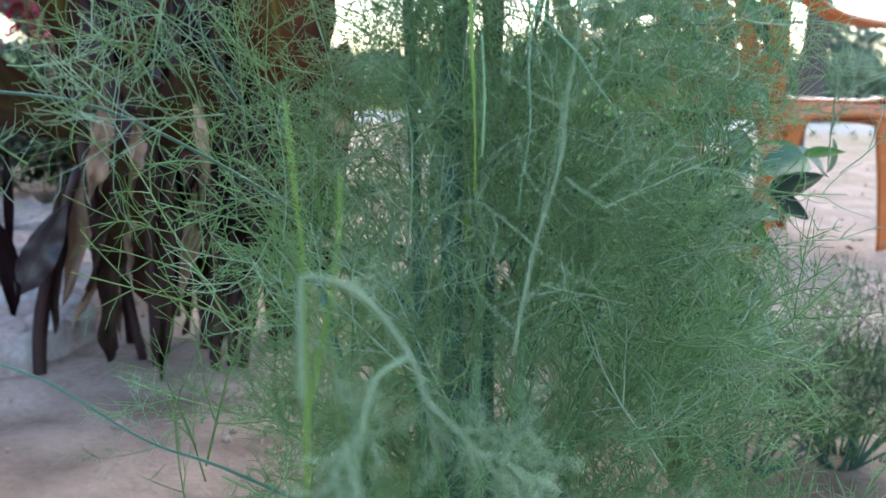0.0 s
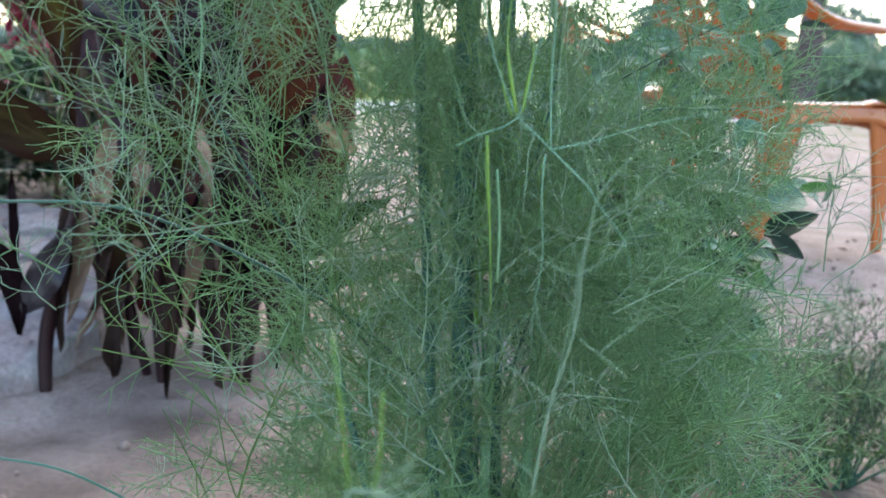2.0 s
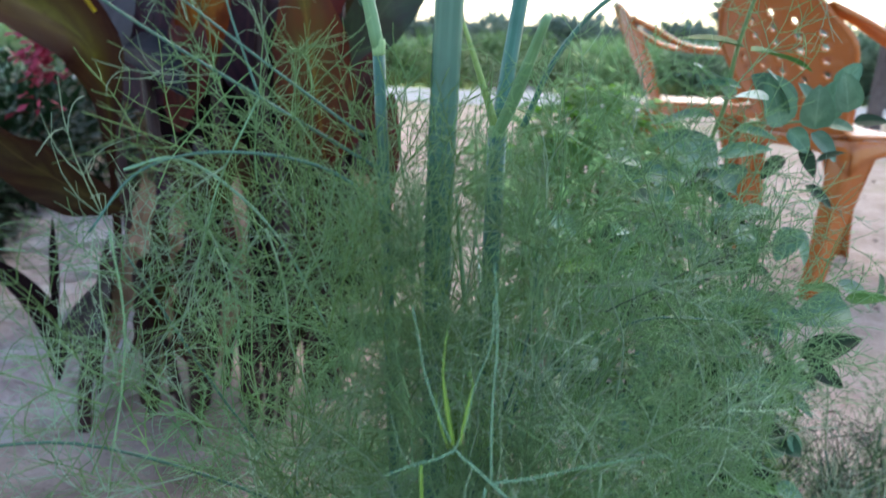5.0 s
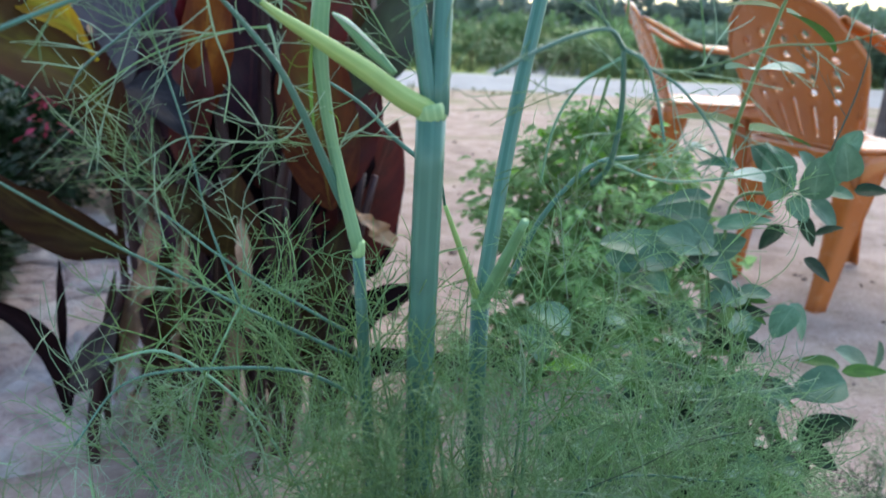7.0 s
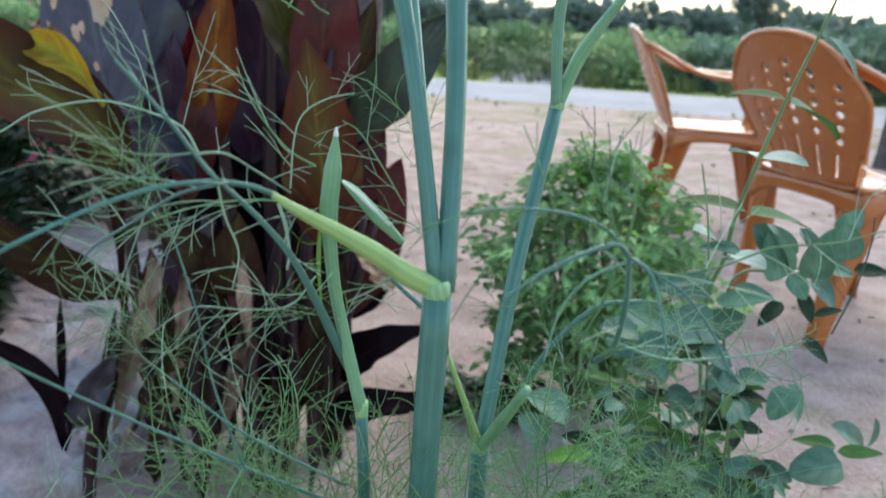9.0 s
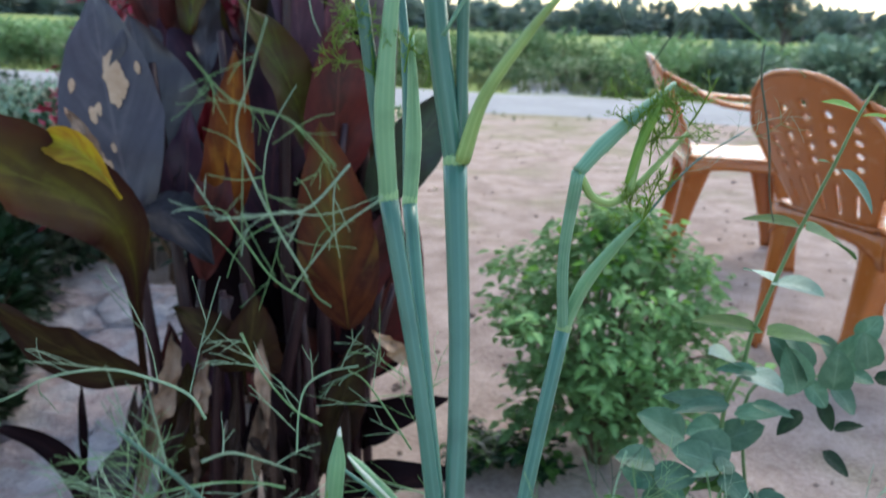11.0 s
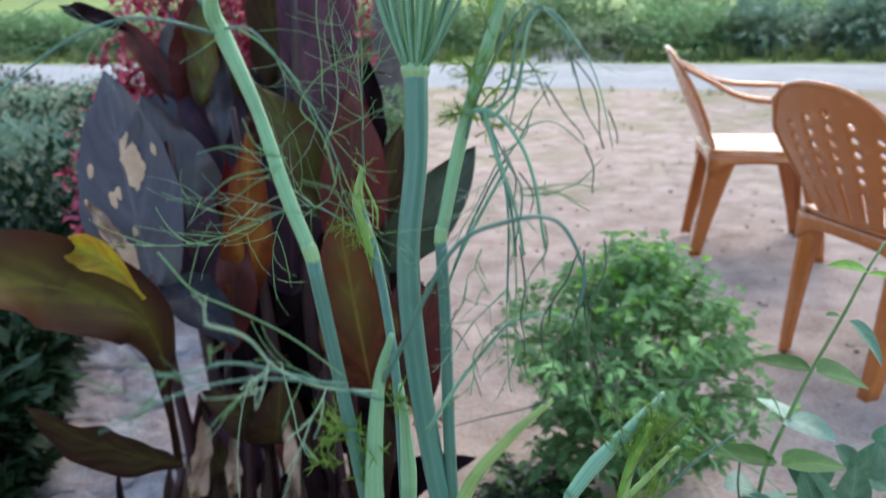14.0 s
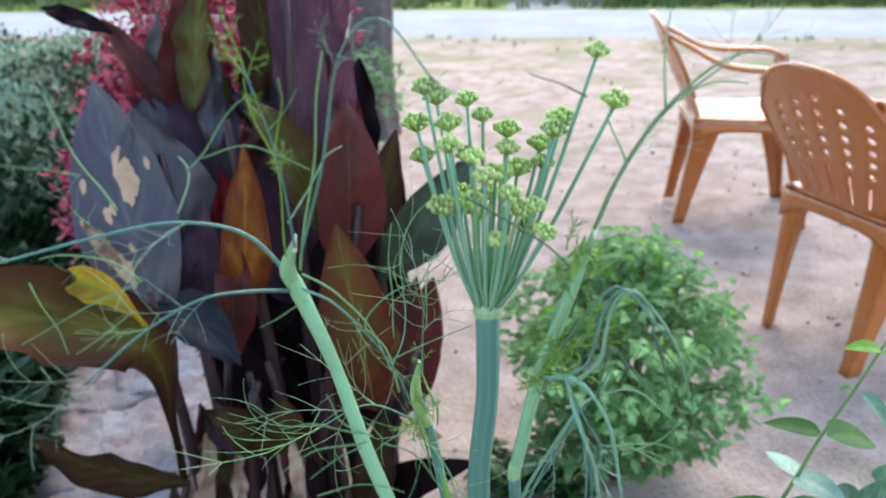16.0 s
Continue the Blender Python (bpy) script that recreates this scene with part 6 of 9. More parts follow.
    for k in range(18):
        put(soft[k % 2], (-.03 + .08 * rng.uniform(-1, 1), .45 + rng.uniform(-.04, .06), rng.uniform(.18, .34)), (rng.uniform(-.7, .5), rng.uniform(-.4, .3), rng.uniform(.3, 1)), rng.uniform(.8, 1.3))
    for k in range(34):
        put(rng.choice(fronds), (.095 + .075 * rng.uniform(-1, 1), .50 + rng.uniform(-.05, .10), rng.uniform(.12, .30)), (rng.uniform(-.5, .8), rng.uniform(-.4, .4), rng.uniform(.2, 1)), rng.uniform(.6, .95))
    for k in range(34):
        put(rng.choice(thin), (.03 + .07 * rng.uniform(-1, 1), .37 + rng.uniform(-.02, .03), rng.uniform(.33, .49)), (rng.uniform(-.8, .8), rng.uniform(-.3, .2), rng.uniform(-.3, 1)), rng.uniform(.7, 1.1))
    for k in range(16):
        put(soft[k % 2] if k % 3 else rng.choice(fronds), (.01 + .09 * rng.uniform(-1, 1), .42 + rng.uniform(-.04, .06), rng.uniform(.33, .44)), (rng.uniform(-.6, .6), rng.uniform(-.3, .3), rng.uniform(.3, 1)), rng.uniform(.5, .8))
    # the upper front of the mass, fresh upright leaves round the stalks
    upright = [frond_mesh(260 + k, (THREAD, THREAD_NEAR, THREAD)[k], .085, .0006, 2, True, .00032) for k in range(3)]
    for k in range(46):
        put(upright[k % 3] if k % 4 else rng.choice(thin), (.035 + .085 * rng.uniform(-1, 1), .385 + rng.uniform(-.03, .05), rng.uniform(.41, .54)), (rng.uniform(-.7, .7), rng.uniform(-.4, .3), rng.uniform(.5, 1.2)), rng.uniform(.6, 1.0))
    for k in range(26):
        put(upright[k % 3], (.01 + .055 * rng.uniform(-1, 1), .37 + rng.uniform(-.03, .05), rng.uniform(.46, .555)), (rng.uniform(-.5, .5), rng.uniform(-.3, .3), 1), rng.uniform(.5, .8))
    for k in range(34):
        put(upright[k % 3], (.022 + .045 * rng.uniform(-1, 1), .365 + rng.uniform(-.02, .03), rng.uniform(.47, .57)), (rng.uniform(-.6, .6), rng.uniform(-.3, .3), 1), rng.uniform(.35, .6))
    for k in range(12):
        put(rng.choice(thin if k % 3 else fronds), (.12 + .07 * rng.uniform(-1, 1), .45 + rng.uniform(-.05, .06), rng.uniform(.40, .53)), (rng.uniform(-.6, .8), rng.uniform(-.4, .3), rng.uniform(.1, 1)), rng.uniform(.5, .8))
    for k in range(22):
        put(rng.choice(wisp if k % 2 else thin), (rng.uniform(0.095, 0.167), .44 + rng.uniform(-.04, .04), rng.uniform(0.473, 0.572)), (rng.uniform(-.8, .8), rng.uniform(-.4, .3), rng.uniform(-.3, 1)), rng.uniform(.6, 1.0))
    # soft green fluff beside the main stalks and arching leaves over the canna's foot
    for k in range(26):
        put(soft[k % 2] if k % 3 else upright[k % 3], (rng.uniform(-0.075, 0.005), .42 + rng.uniform(-.04, .05), rng.uniform(0.499, 0.580)), (rng.uniform(-.6, .5), rng.uniform(-.3, .3), rng.uniform(.3, 1)), rng.uniform(.5, .85))
    over = [frond_mesh(300 + k, (THREAD_PALE, THREAD, THREAD_NEAR)[k], .085, .0005, 2, True, .00028) for k in range(3)]
    for k in range(20):
        put(over[k % 3], (rng.uniform(-0.164, -0.073), .39 + rng.uniform(-.04, .04), rng.uniform(0.408, 0.506)), (rng.uniform(-1, .5), rng.uniform(-.4, .3), rng.uniform(-.3, .8)), rng.uniform(.6, 1.0))
    # the thick foot of the mass, shaded and full
    for k in range(115):
        a, q = k * 2.39996, math.sqrt((k + .5) / 115)
        put(rng.choice(fronds), (.070 + .105 * q * math.cos(a), .48 + .08 * q * math.sin(a), rng.uniform(.06, .34)), (math.cos(a) * .8, math.sin(a) * .5, rng.uniform(.1, 1)), rng.uniform(.5, .85))
    # upright pale leaf stalks in front of the mass
    petiole([(0.057, 0.459, 0.240), (0.064, 0.449, 0.280), (0.072, 0.449, 0.355), (0.084, 0.449, 0.423)], .0017, .0010, .6, pale, 4, SHEATH)
    petiole([(0.063, 0.450, 0.300), (0.086, 0.449, 0.361), (0.116, 0.449, 0.392)], .0010, .0007, .6, pale, 3, SHEATH)
    petiole([(0.025, 0.459, 0.249), (0.041, 0.449, 0.360), (0.058, 0.459, 0.450), (0.065, 0.478, 0.530)], .0016, .0010, .6, None, 3)
    petiole([(0.033, 0.440, 0.300), (0.035, 0.419, 0.400), (0.057, 0.409, 0.490), (0.061, 0.408, 0.531)], .0014, .0008, .5, pale, 3)
    reach = [frond_mesh(290 + k, (THREAD_PALE, THREAD, THREAD_PALE)[k], .085, .00042, 1 + k % 2, True, .00026) for k in range(3)]
    # long leaf stalks that reach out over the foot of the canna
    petiole([(0.033, 0.460, 0.300), (-0.042, 0.449, 0.376), (-0.129, 0.398, 0.439), (-0.187, 0.358, 0.452)], .0020, .0010, 0.62, reach, 2)
    petiole([(0.024, 0.459, 0.279), (-0.037, 0.459, 0.364), (-0.086, 0.439, 0.446), (-0.122, 0.418, 0.523)], .0018, .0009, 1.00, reach, 2)
    petiole([(0.006, 0.439, 0.199), (-0.085, 0.399, 0.267), (-0.120, 0.379, 0.292), (-0.154, 0.349, 0.333), (-0.183, 0.329, 0.351)], .0015, .0008, 0.59, thin, 2)
    petiole([(0.009, 0.418, 0.537), (-0.025, 0.397, 0.569), (-0.063, 0.377, 0.578), (-0.097, 0.377, 0.569), (-0.114, 0.367, 0.546)], .0014, .0008, 0.6, reach, 2)
    petiole([(-0.016, 0.417, 0.582), (-0.056, 0.397, 0.614), (-0.084, 0.397, 0.634)], .0012, .0007, 0.85, reach, 2)
    petiole([(-0.087, 0.327, 0.557), (-0.084, 0.328, 0.527), (-0.086, 0.328, 0.501), (-0.091, 0.328, 0.475)], .0006, .0005, .25, pale, 2, SHEATH)
    petiole([(-0.009, 0.418, 0.568), (-0.055, 0.397, 0.598), (-0.102, 0.377, 0.629), (-0.133, 0.357, 0.656)], .0014, .0008, 0.6, reach, 2)
    petiole([(-0.055, 0.397, 0.598), (-0.067, 0.397, 0.633), (-0.074, 0.397, 0.666), (-0.084, 0.398, 0.698)], .0009, .0006, 0.68, reach, 2)
    petiole([(-0.055, 0.397, 0.598), (-0.068, 0.387, 0.567), (-0.074, 0.383, 0.544)], .0009, .0006, .35, pale, 2, SHEATH)
    # the foremost loop of thread with its soft tuft
    near = [frond_mesh(190 + k, THREAD_PALE, .03, .00035, 2, True, .0002) for k in range(2)]
    yellow = [frond_mesh(160 + k, THREAD_NEAR, .05, .0003, 2, True, .0002) for k in range(3)]
    petiole([(-0.0164, 0.1732, 0.3937), (-0.0164, 0.1732, 0.4142), (-0.0152, 0.1732, 0.4203), (-0.0043, 0.1732, 0.4167), (0.0053, 0.1732, 0.4046), (0.0090, 0.1732, 0.3949)], .0012, .0008, .6, near, 2, THREAD_PALE)
    petiole([(0.0090, 0.1732, 0.3949), (0.0162, 0.1732, 0.3877), (0.0248, 0.1732, 0.3780)], .0008, .0005, .8, near, 3, THREAD_PALE)
    petiole([(0.0053, 0.1732, 0.4046), (-0.0019, 0.1732, 0.3986), (-0.0043, 0.1732, 0.3865)], .0009, .0006, .8, near, 2, THREAD_PALE)
    stalk([(.03, .45, .02), (.0, .25, .25), (-0.0164, 0.1913, 0.3151), (-0.0164, 0.1791, 0.3695), (-0.0164, 0.1791, 0.4130), (-0.0200, 0.1791, 0.4542)], .0008, .0005, .0004, .0003, mat=FRESH_STEM, name="petiole", sides=6)
    stalk([(-0.0164, 0.1791, 0.3877), (-0.0103, 0.1791, 0.4203), (-0.0091, 0.1791, 0.4409)], .0004, .0003, mat=FRESH_STEM, name="petiole", sides=6)
    for k in range(16):
        put(yellow[k % 3], (-.016 + rng.uniform(-.022, .022), .19 + rng.uniform(-.02, .05), rng.uniform(.31, .40)), (rng.uniform(-.9, .9), rng.uniform(-.2, .4), rng.uniform(.2, 1)), rng.uniform(.5, .8))
    # leaf of the first joint, fanned out over the canna
    spray([(-0.0388, 0.3800, 0.7172), (-0.0437, 0.3725, 0.7209), (-0.0532, 0.3650, 0.7235)], 0.0011, 0.001, STALK, 0.018, 0.02, 1, THREAD_PALE)
    spray([(-0.0532, 0.3650, 0.7235), (-0.0675, 0.3560, 0.7224), (-0.0830, 0.3470, 0.7176), (-0.0978, 0.3380, 0.7104), (-0.1080, 0.3290, 0.7046), (-0.1137, 0.3200, 0.7004)], 0.001, 0.0007, STALK, 0.03, 0.016, 2, THREAD)
    spray([(-0.0532, 0.3650, 0.7235), (-0.0589, 0.3600, 0.7328), (-0.0643, 0.3550, 0.7427), (-0.0693, 0.3500, 0.7512), (-0.0774, 0.3450, 0.7624)], 0.0009, 0.0006, STALK, 0.026, 0.012, 3, THREAD_PALE)
    spray([(-0.0875, 0.4400, 0.7194), (-0.0947, 0.4400, 0.7302), (-0.1119, 0.4400, 0.7364), (-0.1318, 0.4400, 0.7389), (-0.1576, 0.4400, 0.7329), (-0.1738, 0.4400, 0.7236), (-0.1847, 0.4400, 0.7182)], 0.00065, 0.0004, THREAD_PALE, 0.03, 0.012, 4, THREAD_PALE)
    spray([(-0.0522, 0.3650, 0.7226), (-0.0700, 0.3712, 0.7162), (-0.0879, 0.3775, 0.7043), (-0.1068, 0.3838, 0.6917), (-0.1176, 0.3900, 0.6800)], 0.0007, 0.0004, STALK, 0.034, 0.009, 5, THREAD_PALE)
    spray([(-0.0442, 0.4100, 0.7081), (-0.0570, 0.4140, 0.7067), (-0.0774, 0.4180, 0.7023), (-0.0987, 0.4220, 0.6942), (-0.1184, 0.4260, 0.6832), (-0.1366, 0.4300, 0.6688)], 0.0005, 0.0003, THREAD, 0.032, 0.009, 6, THREAD_PALE)
    spray([(-0.0166, 0.4200, 0.6365), (-0.0210, 0.4117, 0.6512), (-0.0258, 0.4033, 0.6674), (-0.0293, 0.3950, 0.6804), (-0.0355, 0.3867, 0.6957), (-0.0457, 0.3783, 0.7109), (-0.0540, 0.3700, 0.7221)], 0.0024, 0.0007, STALK, 0.02, 0.02, 7, THREAD_PALE)
    spray([(-0.0418, 0.4000, 0.7091), (-0.0392, 0.4000, 0.7012), (-0.0374, 0.4000, 0.6902), (-0.0383, 0.4000, 0.6834)], 0.0008, 0.0006, THREAD_PALE, 0.02, 0.02, 8, THREAD_PALE)
    spray([(-0.0695, 0.3900, 0.7280), (-0.0622, 0.4000, 0.7269), (-0.0533, 0.4100, 0.7192), (-0.0423, 0.4200, 0.7095)], 0.0006, 0.0004, THREAD_PALE, 0.028, 0.01, 9, THREAD_PALE)
    spray([(-0.0390, 0.4500, 0.7156), (-0.0504, 0.4500, 0.7213), (-0.0605, 0.4500, 0.7317), (-0.0679, 0.4500, 0.7421), (-0.0739, 0.4500, 0.7559)], 0.0006, 0.0003, THREAD, 0.026, 0.01, 10, THREAD_PALE)
    spray([(-0.0477, 0.4400, 0.7072), (-0.0465, 0.4400, 0.7269), (-0.0428, 0.4400, 0.7388), (-0.0331, 0.4400, 0.7457), (-0.0212, 0.4400, 0.7490)], 0.0005, 0.0003, THREAD_PALE, 0.022, 0.01, 11, THREAD_PALE)
    spray([(0.0130, 0.4600, 0.6491), (-0.0026, 0.4633, 0.6604), (-0.0170, 0.4667, 0.6737), (-0.0340, 0.4700, 0.6837)], 0.0013, 0.0008, STALK, 0.022, 0.018, 12, THREAD)
    spray([(-0.0550, 0.3700, 0.7220), (-0.0569, 0.3833, 0.7065), (-0.0563, 0.3967, 0.6895), (-0.0634, 0.4100, 0.6704)], 0.0005, 0.0003, THREAD_PALE, 0.03, 0.008, 13, THREAD_PALE)
    spray([(-0.0201, 0.4300, 0.6615), (-0.0047, 0.4250, 0.6724), (0.0053, 0.4200, 0.6849)], 0.0005, 0.0003, THREAD_PALE, 0.02, 0.01, 16, THREAD_PALE)
    spray([(-0.0315, 0.4200, 0.6753), (-0.0404, 0.4125, 0.6642), (-0.0572, 0.4050, 0.6636), (-0.0756, 0.3975, 0.6653), (-0.0915, 0.3900, 0.6544)], 0.0005, 0.0003, THREAD_PALE, 0.03, 0.009, 18, THREAD_PALE)
    spray([(-0.0021, 0.4700, 0.6968), (-0.0132, 0.4700, 0.7144), (-0.0241, 0.4700, 0.7292), (-0.0321, 0.4700, 0.7338)], 0.0005, 0.0003, THREAD, 0.024, 0.009, 19, THREAD_PALE)
    stalk([(-0.0260, 0.4030, 0.7005), (-0.0310, 0.4030, 0.6991), (-0.0350, 0.4030, 0.6939), (-0.0364, 0.4030, 0.6875)], .00022, .00014, mat=THREAD_NEW, name="leaf_thread", sides=4, n=4)
    stalk([(-0.0264, 0.4030, 0.6938), (-0.0319, 0.4030, 0.6941), (-0.0366, 0.4030, 0.6987)], .00022, .00014, mat=THREAD_NEW, name="leaf_thread", sides=4, n=4)
    stalk([(-0.0264, 0.4030, 0.6870), (-0.0314, 0.4030, 0.6833), (-0.0332, 0.4030, 0.6774), (-0.0309, 0.4030, 0.6741)], .00022, .00014, mat=THREAD_NEW, name="leaf_thread", sides=4, n=4)
    stalk([(-0.0259, 0.4030, 0.6813), (-0.0300, 0.4030, 0.6856), (-0.0337, 0.4030, 0.6843)], .00022, .00014, mat=THREAD_NEW, name="leaf_thread", sides=4, n=4)
    stalk([(-0.0258, 0.4030, 0.6767), (-0.0320, 0.4030, 0.6786), (-0.0350, 0.4030, 0.6750)], .00022, .00014, mat=THREAD_NEW, name="leaf_thread", sides=4, n=4)
    stalk([(-0.0258, 0.4030, 0.7049), (-0.0287, 0.4030, 0.7026), (-0.0314, 0.4030, 0.7039)], .00022, .00014, mat=THREAD_NEW, name="leaf_thread", sides=4, n=4)
    stalk([(-0.0194, 0.4030, 0.6772), (-0.0153, 0.4030, 0.6747), (-0.0138, 0.4030, 0.6694)], .00022, .00014, mat=THREAD_NEW, name="leaf_thread", sides=4, n=4)
    spray([(-0.0357, 0.3700, 0.8867), (-0.0441, 0.3775, 0.8674), (-0.0509, 0.3850, 0.8497), (-0.0432, 0.3925, 0.8226), (-0.0320, 0.4000, 0.7982)], 0.0003, 0.0004, THREAD_PALE, 0.022, 0.012, 61, THREAD)
    spray([(-0.0212, 0.4200, 0.8361), (-0.0326, 0.4067, 0.8224), (-0.0414, 0.3933, 0.8223), (-0.0572, 0.3800, 0.8223)], 0.0006, 0.0003, THREAD_PALE, 0.022, 0.009, 62, THREAD_PALE)
    spray([(-0.0603, 0.3700, 0.8756), (-0.0515, 0.3833, 0.8607), (-0.0364, 0.3967, 0.8536), (-0.0242, 0.4100, 0.8371)], 0.0003, 0.0004, THREAD, 0.02, 0.012, 63, THREAD)
    # leaf of the second joint, fanned out before the bush
    spray([(0.0844, 0.4100, 0.6522), (0.0891, 0.3983, 0.6629), (0.0901, 0.3867, 0.6837), (0.0876, 0.3750, 0.7053)], 0.0013, 0.0009, STALK, 0.02, 0.014, 31, THREAD_PALE)
    spray([(0.0876, 0.3750, 0.7053), (0.0813, 0.3663, 0.7115), (0.0696, 0.3575, 0.7094), (0.0551, 0.3488, 0.7031), (0.0448, 0.3400, 0.6973)], 0.001, 0.0006, STALK, 0.024, 0.009, 32, THREAD)
    spray([(0.0876, 0.3750, 0.7053), (0.0942, 0.3700, 0.7016), (0.0982, 0.3650, 0.6910), (0.1014, 0.3600, 0.6765)], 0.0008, 0.0005, STALK, 0.024, 0.009, 33, THREAD)
    spray([(0.0876, 0.3750, 0.7053), (0.0770, 0.3663, 0.7166), (0.0648, 0.3575, 0.7224), (0.0481, 0.3488, 0.7250), (0.0326, 0.3400, 0.7244)], 0.0007, 0.0004, STALK, 0.024, 0.01, 34, THREAD)
    spray([(0.0876, 0.3750, 0.7053), (0.1022, 0.3820, 0.6980), (0.1232, 0.3890, 0.7012), (0.1423, 0.3960, 0.7076), (0.1648, 0.4030, 0.7090), (0.1851, 0.4100, 0.7136)], 0.0006, 0.0003, THREAD, 0.026, 0.014, 35, THREAD_PALE)
    spray([(0.0848, 0.3850, 0.7097), (0.0781, 0.3850, 0.7205), (0.0730, 0.3850, 0.7321), (0.0679, 0.3850, 0.7454)], 0.0005, 0.0003, THREAD, 0.022, 0.012, 36, THREAD_DRY)
    spray([(0.0782, 0.3860, 0.7204), (0.0799, 0.3860, 0.7343), (0.0824, 0.3860, 0.7480)], 0.0004, 0.0003, THREAD_PALE, 0.02, 0.014, 37, THREAD)
    spray([(0.0877, 0.3850, 0.7089), (0.0891, 0.3850, 0.7211), (0.0866, 0.3850, 0.7348), (0.0847, 0.3850, 0.7443)], 0.0004, 0.0003, THREAD, 0.016, 0.016, 38, THREAD_PALE)
    spray([(0.1207, 0.4000, 0.6981), (0.1177, 0.4000, 0.7171), (0.1133, 0.4000, 0.7354)], 0.0004, 0.0003, THREAD, 0.014, 0.02, 39, THREAD_DRY)
    spray([(0.0884, 0.3800, 0.7026), (0.0748, 0.3867, 0.6922), (0.0669, 0.3933, 0.6762), (0.0634, 0.4000, 0.6536)], 0.0007, 0.0004, SOFT_STALK, 0.03, 0.008, 40, THREAD_NEAR)
    spray([(0.0880, 0.4100, 0.6620), (0.1119, 0.4133, 0.6544), (0.1374, 0.4167, 0.6559), (0.1635, 0.4200, 0.6612)], 0.0007, 0.0004, SOFT_STALK, 0.026, 0.012, 41, THREAD_PALE)
    spray([(0.0851, 0.3900, 0.6955), (0.0825, 0.3933, 0.6817), (0.0776, 0.3967, 0.6671), (0.0774, 0.4000, 0.6476)], 0.0006, 0.0004, THREAD, 0.028, 0.008, 42, THREAD_NEAR)
    spray([(0.0957, 0.3800, 0.7000), (0.1079, 0.3767, 0.6932), (0.1188, 0.3733, 0.6804), (0.1257, 0.3700, 0.6672)], 0.0006, 0.0004, STALK, 0.028, 0.01, 43, THREAD_PALE)
    spray([(0.1771, 0.4200, 0.6681), (0.1827, 0.4200, 0.6873), (0.1854, 0.4200, 0.7034), (0.1852, 0.4200, 0.7167)], 0.0004, 0.0003, THREAD_DRY, 0.02, 0.014, 46, THREAD_DRY)
    # leaves of the upper joints
    stalk([pn, (-0.0116, 0.4360, 0.8589), (-0.0081, 0.4360, 0.9060), (-0.0019, 0.4340, 0.9295)], .0036, .0039, .0024, .0011, mat=SHEATH, name="sheath")
    petiole([pn, (-0.014, 0.440, 0.867), (-0.009, 0.438, 0.902), (0.002, 0.428, 0.926), (0.022, 0.418, 0.966), (0.039, 0.419, 0.976), (0.056, 0.419, 0.977), (0.065, 0.419, 0.961), (0.064, 0.419, 0.948)], .0022, .0007, 0.30, wisp, 1)
    for k, (x, z, dx, drop) in enumerate(((.041, .978, .005, .058), (.052, .976, -.005, .026), (.066, .954, -.015, .043), (.067, .945, .001, .031), (.070, .934, .010, .033), (.032, .967, .002, .014), (.027, .954, -.006, .020), (.071, .971, -.005, .028), (.042, .945, -.025, .035))):
        o, line = stalk([(x, .419, z), (x + dx * .35 + .003 * math.sin(k * 2.1), .419, z - drop * .35), (x + dx * .6 - .002 * math.sin(k * 1.3), .418, z - drop * .7), (x + dx, .419, z - drop)], .00032, .00026, .0002, mat=(THREAD, THREAD_DRY, THREAD)[k % 3], name="hanging_thread", sides=5, n=5)
        for j in range(4):
            p = line[3 + 3 * j]
            e = p + Vector((rng.choice((-1, 1)) * rng.uniform(.001, .004), rng.uniform(-.003, .003), -rng.uniform(.004, .010)))
            stalk([p, p.lerp(e, .5) + Vector((rng.uniform(-.001, .001), 0, .001)), e], .00024, .00016, mat=(THREAD_DRY, THREAD)[k % 2], name="hanging_thread", sides=4, n=3)
    spray([(-0.0031, 0.4200, 0.9105), (-0.0285, 0.3975, 0.9303), (-0.0386, 0.3750, 0.9441), (-0.0397, 0.3525, 0.9519), (-0.0414, 0.3300, 0.9612)], 0.0006, .0003, STALK, .022, .022, 51, THREAD)
    spray([(-0.0128, 0.4100, 0.9212), (-0.0338, 0.3800, 0.9367), (-0.0439, 0.3500, 0.9461), (-0.0490, 0.3200, 0.9515)], .0005, .0002, STALK, .020, .020, 52, THREAD)
    spray([(-0.0050, 0.4200, 0.9135), (-0.0194, 0.4050, 0.9220), (-0.0298, 0.3900, 0.9354), (-0.0329, 0.3750, 0.9523), (-0.0385, 0.3600, 0.9626)], 0.0006, 0.0004, THREAD_PALE, 0.022, 0.02, 53, THREAD_PALE)
    petiole([(-0.066, 0.463, 1.035), (-0.081, 0.458, 1.056), (-0.102, 0.448, 1.064), (-0.126, 0.438, 1.062), (-0.156, 0.428, 1.056)], .0013, .0006, 0.51, wisp, 3)
    petiole([(-0.067, 0.463, 1.033), (-0.080, 0.448, 1.039), (-0.093, 0.438, 1.040), (-0.110, 0.428, 1.032), (-0.127, 0.418, 1.018)], .0011, .0006, 0.51, wisp, 3)
    petiole([(-0.062, 0.450, 1.055), (-0.062, 0.439, 1.089), (-0.070, 0.439, 1.118)], .0008, .0004, .6, fresh, 3)
    petiole([(-0.060, 0.450, 1.053), (-0.048, 0.439, 1.086), (-0.040, 0.439, 1.121), (-0.027, 0.439, 1.131), (-0.012, 0.439, 1.113)], .0009, .0004, .16, pale, 2)
